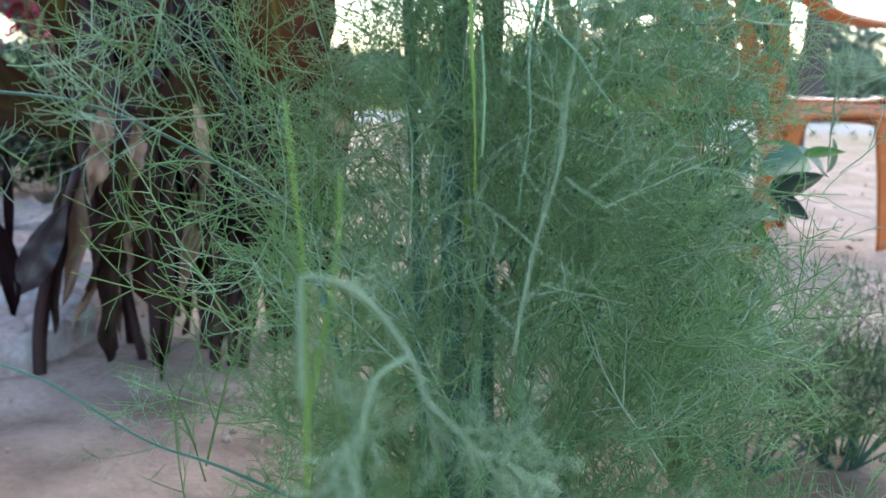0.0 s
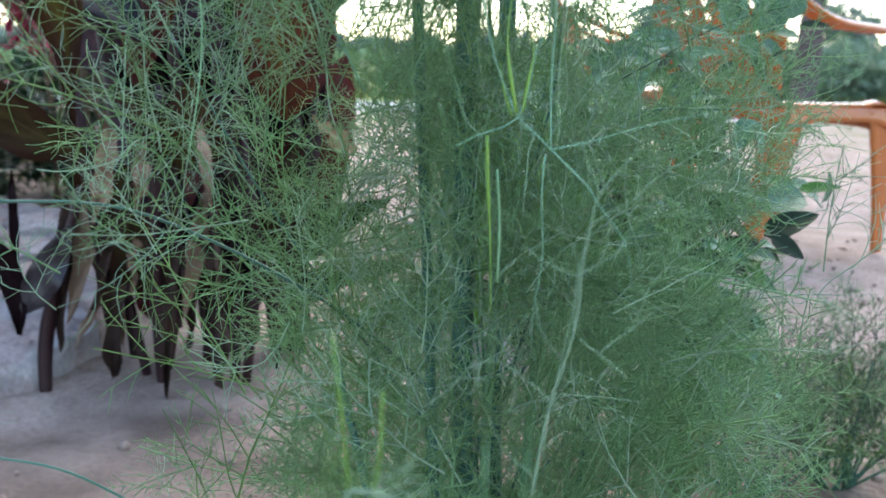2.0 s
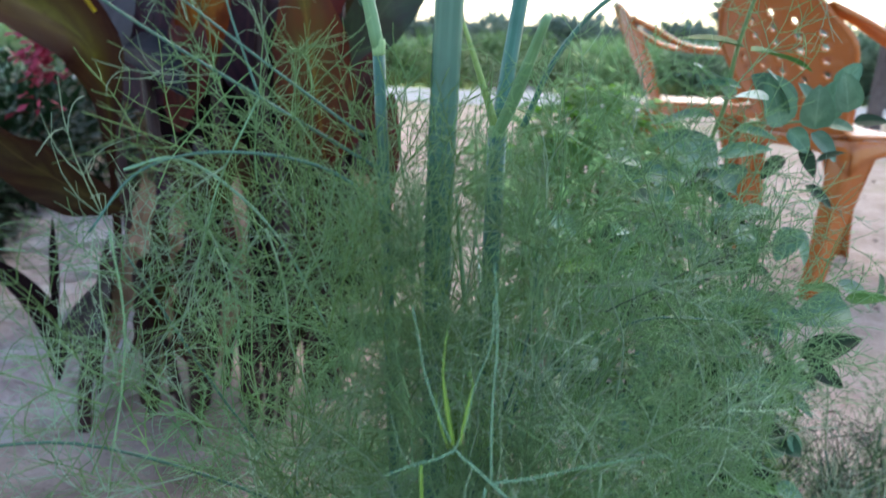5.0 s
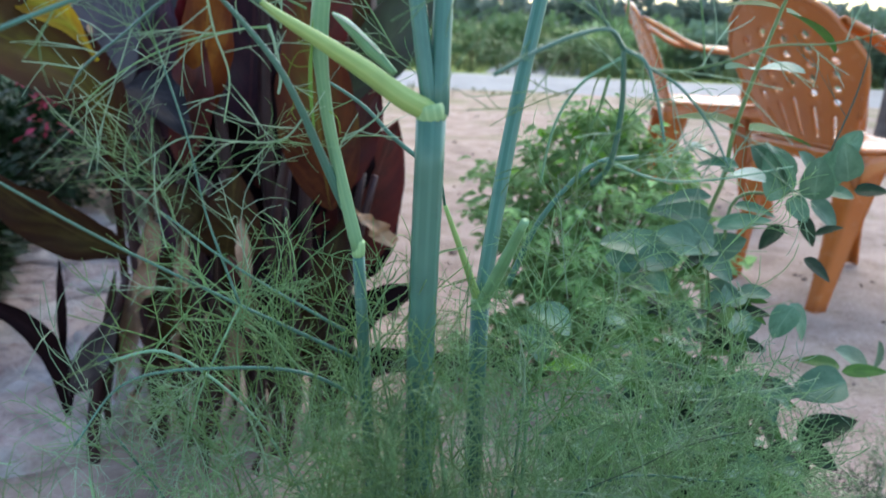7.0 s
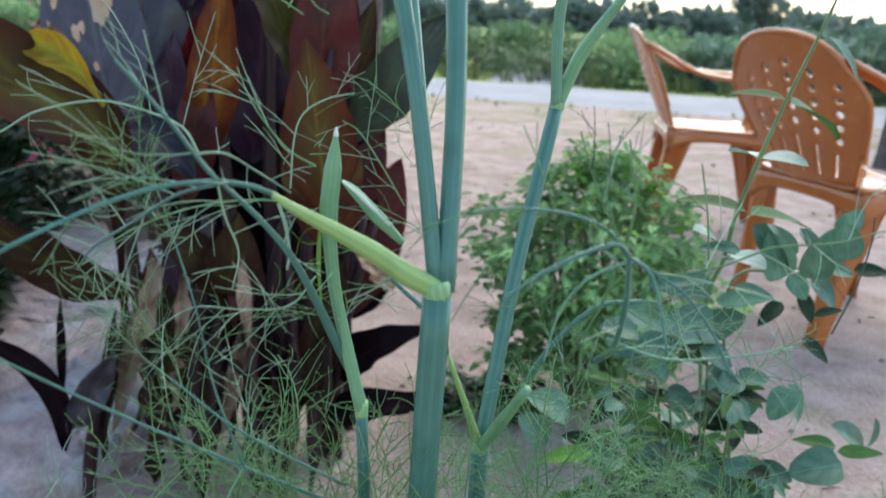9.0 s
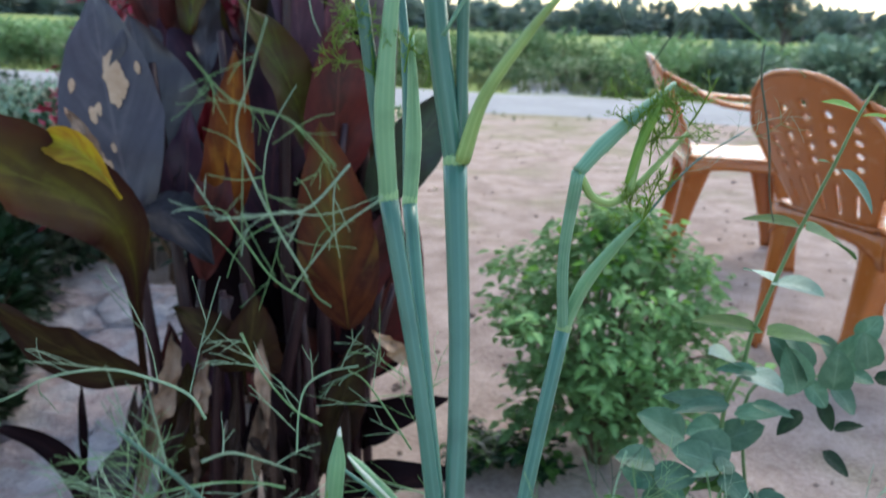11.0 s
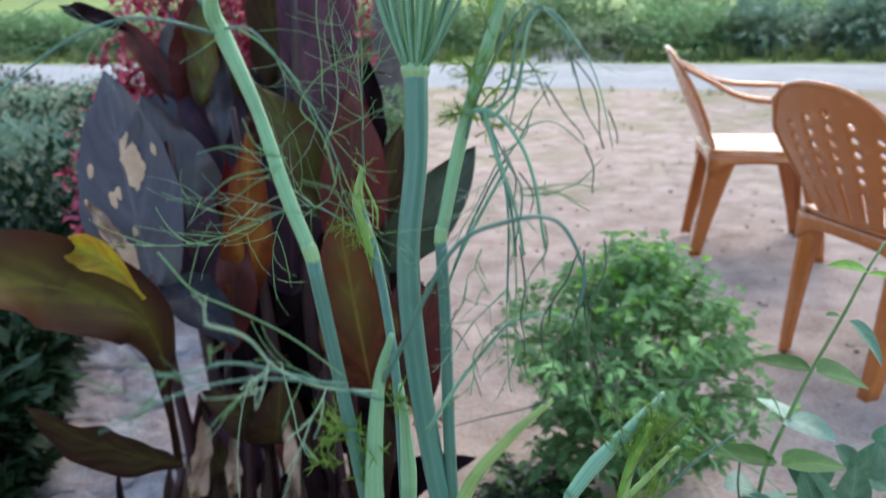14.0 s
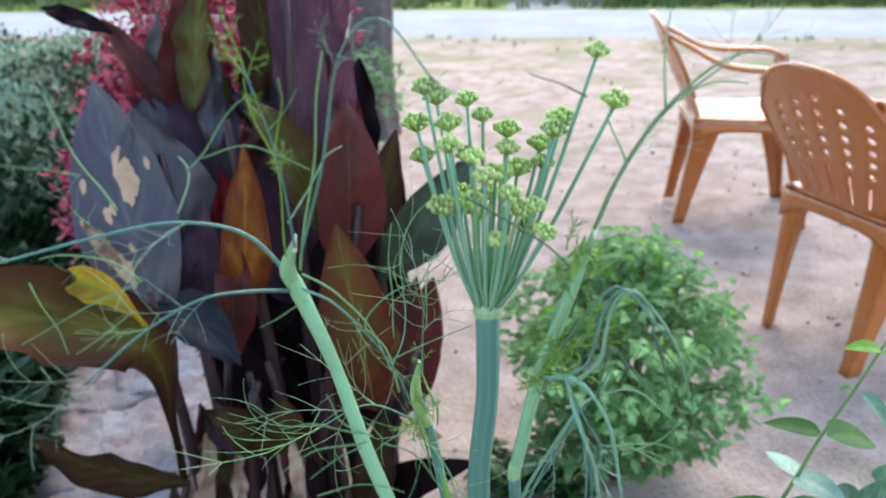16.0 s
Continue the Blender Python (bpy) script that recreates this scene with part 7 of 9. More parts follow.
    petiole([(-0.063, 0.458, 1.036), (-0.048, 0.448, 1.034), (-0.033, 0.458, 1.008), (-0.023, 0.458, 0.984)], .0008, .0005, 0.59, wisp, 3)
    petiole([(-0.030, 0.525, 0.963), (-0.028, 0.518, 0.993), (-0.025, 0.508, 1.013)], .0008, .0005, 0.68, wisp, 3)
    petiole([(-0.032, 0.518, 0.944), (-0.052, 0.508, 0.958), (-0.072, 0.498, 0.952)], .0009, .0005, 0.77, wisp, 3)
    petiole([(0.023, 0.461, 0.996), (0.027, 0.459, 1.010), (0.041, 0.449, 1.039), (0.049, 0.449, 1.042), (0.062, 0.439, 1.030)], .0009, .0004, 0.30, wisp, 1)
    petiole([(0.027, 0.459, 1.008), (0.034, 0.454, 0.996), (0.039, 0.449, 0.973), (0.039, 0.448, 0.938)], .0011, .0006, .35, pale, 2)
    petiole([(0.040, 0.466, 1.058), (0.046, 0.449, 1.083), (0.058, 0.449, 1.102), (0.077, 0.450, 1.118)], .0008, .0004, 0.34, wisp, 2)
    petiole([(0.023, 0.456, 0.631), (0.014, 0.448, 0.691), (0.007, 0.448, 0.720)], .0010, .0006, 0.68, wisp, 2)
    petiole([(0.054, 0.498, 0.581), (0.069, 0.498, 0.617), (0.092, 0.498, 0.645), (0.115, 0.498, 0.651)], .0026, .0018, 0.59, wisp, 1)
    petiole([(0.099, 0.513, 0.803), (0.119, 0.518, 0.828), (0.143, 0.529, 0.843)], .0010, .0006, 0.42, wisp, 2)
    for p, d in (((-0.027, 0.518, 0.924), (-.2, 0, 1)), ((-0.030, 0.525, 0.963), (.1, 0, 1)), ((-0.014, 0.438, 0.857), (-.2, -.2, 1)), ((-0.012, 0.488, 0.866), (.2, -.2, 1)), ((0.033, 0.464, 1.031), (-.5, 0, 1)), ((0.101, 0.513, 0.847), (.1, 0, 1)), ((0.098, 0.511, 0.802), (.2, 0, .8)), ((0.099, 0.513, 0.827), (.0, 0, 1)), ((0.093, 0.513, 0.841), (.3, -.2, 1)), ((.112, .515, .85), (.4, 0, -.3)), ((.112, .515, .853), (-.4, 0, -.5)), ((.115, .515, .846), (.3, -.2, .6)), ((.106, .514, .84), (.6, -.2, .1)), ((.104, .514, .81), (.5, 0, .9)), ((0.026, 0.464, 0.996), (.5, -.2, .3))):
        put(rng.choice(fresh), p, d, rng.uniform(.5, .9))

    # fresh green tufts where new leaves unfold
    tuft = [frond_mesh(280 + k, THREAD_NEW, .024, .0006, 2, True, .0003) for k in range(3)]
    for k in range(6):
        put(tuft[k % 3], Vector((-0.0193, 0.4370, 0.8800)) + Vector((rng.gauss(0, 0.004), rng.gauss(0, .003), rng.gauss(0, 0.004))), (rng.uniform(-1, 1), rng.uniform(-.5, .5), rng.uniform(-.4, 1)), rng.uniform(.8, 1.2) * 0.75)
    for k in range(5):
        put(tuft[k % 3], Vector((-0.0257, 0.5100, 0.9526)) + Vector((rng.gauss(0, 0.003), rng.gauss(0, .003), rng.gauss(0, 0.003))), (rng.uniform(-1, 1), rng.uniform(-.5, .5), rng.uniform(-.4, 1)), rng.uniform(.8, 1.2) * 0.5)
    for k in range(5):
        put(tuft[k % 3], Vector((-0.0062, 0.4870, 0.8701)) + Vector((rng.gauss(0, 0.003), rng.gauss(0, .003), rng.gauss(0, 0.003))), (rng.uniform(-1, 1), rng.uniform(-.5, .5), rng.uniform(-.4, 1)), rng.uniform(.8, 1.2) * 0.5)
    for k in range(12):
        put(tuft[k % 3], Vector((0.0989, 0.5080, 0.8511)) + Vector((rng.gauss(0, 0.006), rng.gauss(0, .003), rng.gauss(0, 0.006))), (rng.uniform(-1, 1), rng.uniform(-.5, .5), rng.uniform(-.4, 1)), rng.uniform(.8, 1.2) * 0.62)
    for k in range(7):
        put(tuft[k % 3], Vector((0.0941, 0.5100, 0.8076)) + Vector((rng.gauss(0, 0.004), rng.gauss(0, .003), rng.gauss(0, 0.004))), (rng.uniform(-1, 1), rng.uniform(-.5, .5), rng.uniform(-.4, 1)), rng.uniform(.8, 1.2) * 0.6)
    for k in range(6):
        put(tuft[k % 3], Vector((0.0305, 0.4550, 1.0114)) + Vector((rng.gauss(0, 0.006), rng.gauss(0, .003), rng.gauss(0, 0.006))), (rng.uniform(-1, 1), rng.uniform(-.5, .5), rng.uniform(-.4, 1)), rng.uniform(.8, 1.2) * 0.8)
    for k in range(4):
        put(tuft[k % 3], Vector((0.0349, 0.4620, 1.0505)) + Vector((rng.gauss(0, 0.003), rng.gauss(0, .003), rng.gauss(0, 0.003))), (rng.uniform(-1, 1), rng.uniform(-.5, .5), rng.uniform(-.4, 1)), rng.uniform(.8, 1.2) * 0.5)

    # long single threads and leaf stalks that arch between the stalks
    stalk([(-0.039, 0.430, 0.995), (-0.054, 0.430, 0.998), (-0.066, 0.430, 0.996)], 0.00034, 0.00017, mat=THREAD, name="leaf_thread", sides=5, n=5)
    stalk([(-0.035, 0.430, 0.994), (-0.046, 0.430, 0.999), (-0.051, 0.430, 1.007)], 0.00034, 0.00017, mat=THREAD, name="leaf_thread", sides=5, n=5)
    stalk([(-0.037, 0.430, 0.992), (-0.055, 0.430, 0.987), (-0.068, 0.430, 0.977)], 0.00039, 0.00017, mat=THREAD, name="leaf_thread", sides=5, n=5)
    stalk([(-0.039, 0.430, 0.990), (-0.049, 0.430, 0.984), (-0.057, 0.430, 0.978)], 0.00034, 0.00017, mat=THREAD, name="leaf_thread", sides=5, n=5)
    stalk([(-0.033, 0.440, 0.985), (-0.021, 0.440, 0.980), (-0.009, 0.440, 0.965)], 0.00039, 0.00023, mat=THREAD, name="leaf_thread", sides=5, n=5)
    stalk([(-0.056, 0.430, 0.968), (-0.040, 0.430, 0.976), (-0.024, 0.430, 0.976)], 0.00034, 0.00017, mat=THREAD, name="leaf_thread", sides=5, n=5)
    stalk([(-0.037, 0.500, 0.969), (-0.042, 0.500, 0.991), (-0.049, 0.500, 1.003), (-0.039, 0.500, 1.016), (-0.027, 0.500, 1.022), (-0.015, 0.500, 1.024)], 0.00056, 0.00023, mat=THREAD, name="leaf_thread", sides=5, n=5)
    stalk([(-0.038, 0.490, 0.987), (-0.033, 0.490, 0.998), (-0.032, 0.490, 1.018), (-0.033, 0.490, 1.037)], 0.00034, 0.00017, mat=THREAD_PALE, name="leaf_thread", sides=5, n=5)
    stalk([(-0.038, 0.490, 0.990), (-0.022, 0.490, 0.999), (-0.005, 0.490, 1.006)], 0.00039, 0.00017, mat=THREAD, name="leaf_thread", sides=5, n=5)
    stalk([(-0.066, 0.470, 1.036), (-0.053, 0.470, 1.029), (-0.043, 0.470, 1.020), (-0.034, 0.470, 0.999)], 0.00051, 0.00028, mat=THREAD, name="leaf_thread", sides=5, n=5)
    stalk([(-0.059, 0.450, 1.036), (-0.069, 0.450, 1.029), (-0.077, 0.450, 1.025)], 0.00028, 0.00011, mat=THREAD, name="leaf_thread", sides=5, n=5)
    stalk([(-0.034, 0.480, 1.006), (-0.035, 0.480, 1.030), (-0.034, 0.480, 1.053)], 0.00028, 0.00017, mat=THREAD, name="leaf_thread", sides=5, n=5)
    stalk([(0.030, 0.450, 1.008), (0.038, 0.450, 1.014), (0.042, 0.450, 1.032), (0.046, 0.450, 1.040), (0.052, 0.450, 1.041), (0.058, 0.450, 1.032), (0.061, 0.450, 1.019)], 0.00058, 0.00021, mat=STALK, name="petiole", sides=5, n=5)
    stalk([(0.030, 0.450, 1.007), (0.035, 0.450, 0.991), (0.040, 0.450, 0.973), (0.042, 0.450, 0.955)], 0.00069, 0.00053, mat=STALK, name="petiole", sides=5, n=5)
    stalk([(0.030, 0.450, 1.007), (0.039, 0.450, 0.989), (0.044, 0.450, 0.978), (0.041, 0.450, 0.955)], 0.00048, 0.00032, mat=STALK, name="petiole", sides=5, n=5)
    stalk([(0.044, 0.450, 0.978), (0.051, 0.450, 0.978), (0.052, 0.450, 0.983)], 0.00034, 0.00017, mat=THREAD_PALE, name="leaf_thread", sides=5, n=5)
    stalk([(0.018, 0.460, 0.946), (0.024, 0.460, 0.962), (0.034, 0.460, 0.983), (0.043, 0.460, 0.997), (0.047, 0.460, 1.006)], 0.00058, 0.00027, mat=STALK, name="petiole", sides=5, n=5)
    stalk([(0.044, 0.450, 0.978), (0.056, 0.450, 0.978), (0.067, 0.450, 0.974)], 0.00034, 0.00017, mat=THREAD, name="leaf_thread", sides=5, n=5)
    stalk([(0.041, 0.450, 1.000), (0.045, 0.450, 1.006), (0.050, 0.450, 1.012), (0.055, 0.450, 1.021)], 0.00034, 0.00017, mat=THREAD, name="leaf_thread", sides=5, n=5)
    stalk([(-0.112, 0.430, 1.074), (-0.122, 0.430, 1.088), (-0.133, 0.430, 1.109)], 0.00039, 0.00023, mat=THREAD, name="leaf_thread", sides=5, n=5)
    stalk([(-0.117, 0.420, 1.088), (-0.129, 0.420, 1.091), (-0.145, 0.420, 1.092)], 0.00028, 0.00017, mat=THREAD, name="leaf_thread", sides=5, n=5)
    stalk([(-0.097, 0.440, 1.070), (-0.092, 0.440, 1.083), (-0.096, 0.440, 1.088)], 0.00039, 0.00023, mat=THREAD_PALE, name="leaf_thread", sides=5, n=5)
    stalk([(-0.092, 0.440, 1.084), (-0.085, 0.440, 1.092), (-0.077, 0.440, 1.103), (-0.071, 0.440, 1.108)], 0.00034, 0.00017, mat=THREAD, name="leaf_thread", sides=5, n=5)
    stalk([(-0.090, 0.450, 1.086), (-0.076, 0.450, 1.090), (-0.063, 0.450, 1.087), (-0.055, 0.450, 1.082)], 0.00034, 0.00023, mat=THREAD, name="leaf_thread", sides=5, n=5)
    stalk([(-0.108, 0.430, 1.051), (-0.117, 0.430, 1.056), (-0.135, 0.430, 1.058), (-0.144, 0.430, 1.056)], 0.00034, 0.00017, mat=THREAD, name="leaf_thread", sides=5, n=5)
    stalk([(-0.108, 0.430, 1.051), (-0.132, 0.430, 1.038), (-0.154, 0.430, 1.026)], 0.00034, 0.00017, mat=THREAD, name="leaf_thread", sides=5, n=5)
    stalk([(-0.147, 0.430, 1.049), (-0.142, 0.430, 1.032), (-0.141, 0.430, 1.020)], 0.00023, 0.00017, mat=THREAD, name="leaf_thread", sides=5, n=5)
    stalk([(-0.065, 0.450, 1.052), (-0.065, 0.450, 1.067), (-0.067, 0.450, 1.084), (-0.072, 0.450, 1.099), (-0.075, 0.450, 1.112)], 0.00039, 0.00023, mat=THREAD_NEW, name="leaf_thread", sides=5, n=5)
    stalk([(-0.067, 0.450, 1.084), (-0.063, 0.450, 1.101), (-0.063, 0.450, 1.112)], 0.00034, 0.00017, mat=THREAD_NEW, name="leaf_thread", sides=5, n=5)
    stalk([(-0.060, 0.450, 1.047), (-0.055, 0.450, 1.077), (-0.050, 0.450, 1.101), (-0.047, 0.450, 1.121)], 0.00051, 0.00028, mat=THREAD, name="leaf_thread", sides=5, n=5)
    stalk([(-0.064, 0.450, 1.064), (-0.055, 0.450, 1.076), (-0.049, 0.450, 1.087), (-0.042, 0.450, 1.092)], 0.00039, 0.00017, mat=THREAD_PALE, name="leaf_thread", sides=5, n=5)
    stalk([(-0.068, 0.450, 1.095), (-0.062, 0.450, 1.101), (-0.058, 0.450, 1.108)], 0.00028, 0.00017, mat=THREAD, name="leaf_thread", sides=5, n=5)
    stalk([(0.087, 0.420, 0.420), (0.092, 0.420, 0.440), (0.091, 0.420, 0.452)], 0.00034, 0.00017, mat=THREAD_PALE, name="leaf_thread", sides=5, n=5)
    stalk([(0.095, 0.430, 0.506), (0.114, 0.430, 0.516), (0.133, 0.430, 0.529), (0.154, 0.430, 0.538), (0.179, 0.430, 0.544)], 0.00039, 0.00023, mat=THREAD_DRY, name="leaf_thread", sides=5, n=5)
    stalk([(0.058, 0.440, 1.029), (0.065, 0.440, 1.010), (0.071, 0.440, 0.997)], .00034, .0002, mat=THREAD_DRY, name="hanging_thread", sides=5, n=5)
    stalk([(0.059, 0.440, 1.029), (0.068, 0.440, 1.014), (0.071, 0.440, 0.996)], .00034, .0002, mat=THREAD_DRY, name="hanging_thread", sides=5, n=5)
    stalk([(0.045, 0.440, 1.026), (0.050, 0.440, 1.018), (0.053, 0.440, 1.010)], .00034, .0002, mat=THREAD_DRY, name="hanging_thread", sides=5, n=5)
    stalk([(0.044, 0.440, 1.025), (0.042, 0.440, 1.016), (0.040, 0.440, 1.005)], .00034, .0002, mat=THREAD_DRY, name="hanging_thread", sides=5, n=5)
    stalk([(0.051, 0.440, 1.018), (0.059, 0.440, 1.007), (0.065, 0.440, 0.998)], .00034, .0002, mat=THREAD_DRY, name="hanging_thread", sides=5, n=5)
    stalk([(0.065, 0.440, 0.998), (0.068, 0.440, 0.989), (0.068, 0.440, 0.981)], .00034, .0002, mat=THREAD_DRY, name="hanging_thread", sides=5, n=5)
    stalk([(0.072, 0.440, 1.009), (0.075, 0.440, 1.003), (0.076, 0.440, 0.997)], .00034, .0002, mat=THREAD_DRY, name="hanging_thread", sides=5, n=5)
    stalk([(0.043, 0.440, 0.988), (0.048, 0.440, 0.981), (0.047, 0.440, 0.973)], .00034, .0002, mat=THREAD_DRY, name="hanging_thread", sides=5, n=5)
    stalk([(0.038, 0.440, 0.997), (0.042, 0.440, 0.985), (0.041, 0.440, 0.975)], .00034, .0002, mat=THREAD_DRY, name="hanging_thread", sides=5, n=5)
    stalk([(0.027, 0.410, 0.386), (0.024, 0.410, 0.440), (0.031, 0.410, 0.519), (0.032, 0.410, 0.556)], 0.00070, 0.00030, mat=THREAD_PALE, name="leaf_thread", sides=5, n=5)
    stalk([(0.031, 0.410, 0.386), (0.032, 0.410, 0.467), (0.037, 0.410, 0.514), (0.038, 0.410, 0.537)], 0.00070, 0.00030, mat=THREAD_PALE, name="leaf_thread", sides=5, n=5)
    stalk([(0.020, 0.410, 0.439), (0.023, 0.410, 0.498), (0.024, 0.410, 0.536)], 0.00050, 0.00030, mat=THREAD_PALE, name="leaf_thread", sides=5, n=5)
    stalk([(-0.127, 0.410, 0.467), (-0.132, 0.410, 0.501), (-0.136, 0.410, 0.529)], 0.00060, 0.00030, mat=THREAD_PALE, name="leaf_thread", sides=5, n=5)
    stalk([(-0.153, 0.410, 0.484), (-0.141, 0.410, 0.474), (-0.127, 0.410, 0.467), (-0.116, 0.410, 0.448)], 0.00060, 0.00040, mat=THREAD, name="leaf_thread", sides=5, n=5)
    stalk([(-0.118, 0.410, 0.564), (-0.094, 0.410, 0.570), (-0.069, 0.410, 0.556), (-0.048, 0.410, 0.533), (-0.030, 0.410, 0.498)], 0.00080, 0.00050, mat=SOFT_STALK, name="petiole", sides=5, n=5)
    stalk([(-0.057, 0.410, 0.540), (-0.048, 0.410, 0.510), (-0.045, 0.410, 0.484), (-0.037, 0.410, 0.453)], 0.00060, 0.00040, mat=THREAD_PALE, name="leaf_thread", sides=5, n=5)
    stalk([(0.050, 0.410, 0.458), (0.063, 0.410, 0.490), (0.071, 0.410, 0.514), (0.072, 0.410, 0.539)], 0.00060, 0.00030, mat=THREAD_PALE, name="leaf_thread", sides=5, n=5)
    stalk([(0.099, 0.410, 0.471), (0.099, 0.410, 0.502), (0.092, 0.410, 0.527), (0.097, 0.410, 0.547)], 0.00050, 0.00030, mat=THREAD_PALE, name="leaf_thread", sides=5, n=5)
    stalk([(0.078, 0.410, 0.426), (0.097, 0.410, 0.444), (0.122, 0.410, 0.448), (0.140, 0.410, 0.463)], 0.00060, 0.00030, mat=THREAD_PALE, name="leaf_thread", sides=5, n=5)
    stalk([(-0.071, 0.430, 0.812), (-0.059, 0.430, 0.793), (-0.041, 0.430, 0.779)], 0.00044, 0.00033, mat=THREAD, name="leaf_thread", sides=5, n=5)
    stalk([(-0.057, 0.430, 0.829), (-0.052, 0.430, 0.809), (-0.038, 0.430, 0.787), (-0.029, 0.430, 0.780)], 0.00049, 0.00038, mat=THREAD, name="leaf_thread", sides=5, n=5)
    stalk([(-0.057, 0.430, 0.829), (-0.053, 0.430, 0.848), (-0.045, 0.430, 0.863)], 0.00033, 0.00016, mat=THREAD_PALE, name="leaf_thread", sides=5, n=5)
    stalk([(-0.058, 0.430, 0.830), (-0.068, 0.430, 0.840), (-0.081, 0.430, 0.845)], 0.00027, 0.00016, mat=THREAD, name="leaf_thread", sides=5, n=5)
    stalk([(-0.057, 0.430, 0.828), (-0.066, 0.430, 0.826), (-0.079, 0.430, 0.828)], 0.00027, 0.00016, mat=THREAD, name="leaf_thread", sides=5, n=5)
    stalk([(-0.011, 0.430, 0.823), (-0.026, 0.430, 0.810), (-0.040, 0.430, 0.793), (-0.047, 0.430, 0.782)], 0.00049, 0.00033, mat=THREAD_PALE, name="leaf_thread", sides=5, n=5)
    stalk([(-0.040, 0.430, 0.793), (-0.033, 0.430, 0.808), (-0.021, 0.430, 0.813)], 0.00027, 0.00016, mat=THREAD, name="leaf_thread", sides=5, n=5)
    stalk([(-0.070, 0.430, 0.811), (-0.077, 0.430, 0.815), (-0.090, 0.430, 0.813)], 0.00027, 0.00016, mat=THREAD, name="leaf_thread", sides=5, n=5)
    stalk([(-0.053, 0.430, 0.810), (-0.066, 0.430, 0.801), (-0.072, 0.430, 0.787)], 0.00027, 0.00016, mat=THREAD, name="leaf_thread", sides=5, n=5)
    stalk([(-0.030, 0.430, 0.806), (-0.039, 0.430, 0.822), (-0.044, 0.430, 0.828)], 0.00027, 0.00016, mat=THREAD, name="leaf_thread", sides=5, n=5)
    stalk([(-0.051, 0.430, 0.815), (-0.030, 0.430, 0.815), (-0.011, 0.430, 0.823)], 0.00027, 0.00016, mat=THREAD_PALE, name="leaf_thread", sides=5, n=5)
    stalk([(-0.087, 0.430, 0.810), (-0.073, 0.430, 0.800), (-0.062, 0.430, 0.783)], 0.00027, 0.00016, mat=THREAD, name="leaf_thread", sides=5, n=5)
    stalk([(-0.053, 0.430, 0.913), (-0.060, 0.430, 0.896), (-0.063, 0.430, 0.852)], 0.00027, 0.00016, mat=THREAD_PALE, name="leaf_thread", sides=5, n=5)
    stalk([(-0.042, 0.430, 0.919), (-0.039, 0.430, 0.896), (-0.034, 0.430, 0.881)], 0.00027, 0.00016, mat=THREAD_PALE, name="leaf_thread", sides=5, n=5)
    stalk([(-0.053, 0.430, 0.841), (-0.037, 0.430, 0.851), (-0.028, 0.430, 0.854)], 0.00022, 0.00016, mat=THREAD, name="leaf_thread", sides=5, n=5)
    stalk([(-0.052, 0.430, 0.809), (-0.040, 0.430, 0.802), (-0.021, 0.430, 0.801)], 0.00022, 0.00016, mat=THREAD, name="leaf_thread", sides=5, n=5)
    stalk([(-0.086, 0.430, 0.960), (-0.074, 0.430, 0.948), (-0.060, 0.430, 0.940), (-0.038, 0.430, 0.928), (-0.017, 0.430, 0.915)], 0.00049, 0.00038, mat=THREAD, name="leaf_thread", sides=5, n=5)
    stalk([(-0.074, 0.430, 0.948), (-0.070, 0.430, 0.960), (-0.062, 0.430, 0.973)], 0.00027, 0.00016, mat=THREAD, name="leaf_thread", sides=5, n=5)
    # pale forked leaf stalks that stand in front of the feathery mass
    stalk([(0.0334, 0.2400, 0.3831), (0.0353, 0.2400, 0.3980), (0.0379, 0.2400, 0.4144), (0.0414, 0.2400, 0.4268), (0.0443, 0.2400, 0.4407), (0.0449, 0.2400, 0.4543), (0.0465, 0.2400, 0.4675), (0.0487, 0.2400, 0.4765), (0.0561, 0.2400, 0.4862), (0.0594, 0.2400, 0.4899)], 0.00041, 0.00018, mat=THREAD_PALE, name="petiole", sides=6, n=4)
    stalk([(0.0364, 0.2400, 0.3981), (0.0394, 0.2400, 0.4180), (0.0427, 0.2400, 0.4338), (0.0444, 0.2400, 0.4509), (0.0475, 0.2400, 0.4643)], 0.00018, 0.00010, mat=THREAD_PALE, name="leaf_thread", sides=6, n=4)
    stalk([(0.0372, 0.2400, 0.4108), (0.0399, 0.2400, 0.4233), (0.0428, 0.2400, 0.4390), (0.0432, 0.2400, 0.4543), (0.0369, 0.2400, 0.4674), (0.0291, 0.2400, 0.4785)], 0.00018, 0.00010, mat=THREAD_PALE, name="leaf_thread", sides=6, n=4)
    stalk([(0.0437, 0.2400, 0.4526), (0.0496, 0.2400, 0.4569), (0.0550, 0.2400, 0.4611), (0.0570, 0.2400, 0.4677)], 0.00021, 0.00012, mat=THREAD_PALE, name="leaf_thread", sides=6, n=4)
    stalk([(0.0496, 0.2400, 0.4569), (0.0517, 0.2400, 0.4627), (0.0518, 0.2400, 0.4685)], 0.00013, 0.00009, mat=THREAD_PALE, name="leaf_thread", sides=6, n=4)
    stalk([(0.0433, 0.2400, 0.4526), (0.0341, 0.2400, 0.4571), (0.0267, 0.2400, 0.4614)], 0.00018, 0.00010, mat=THREAD_PALE, name="leaf_thread", sides=6, n=4)
    stalk([(0.0452, 0.2400, 0.4339), (0.0513, 0.2400, 0.4296), (0.0586, 0.2400, 0.4245)], 0.00020, 0.00010, mat=THREAD_PALE, name="leaf_thread", sides=6, n=4)
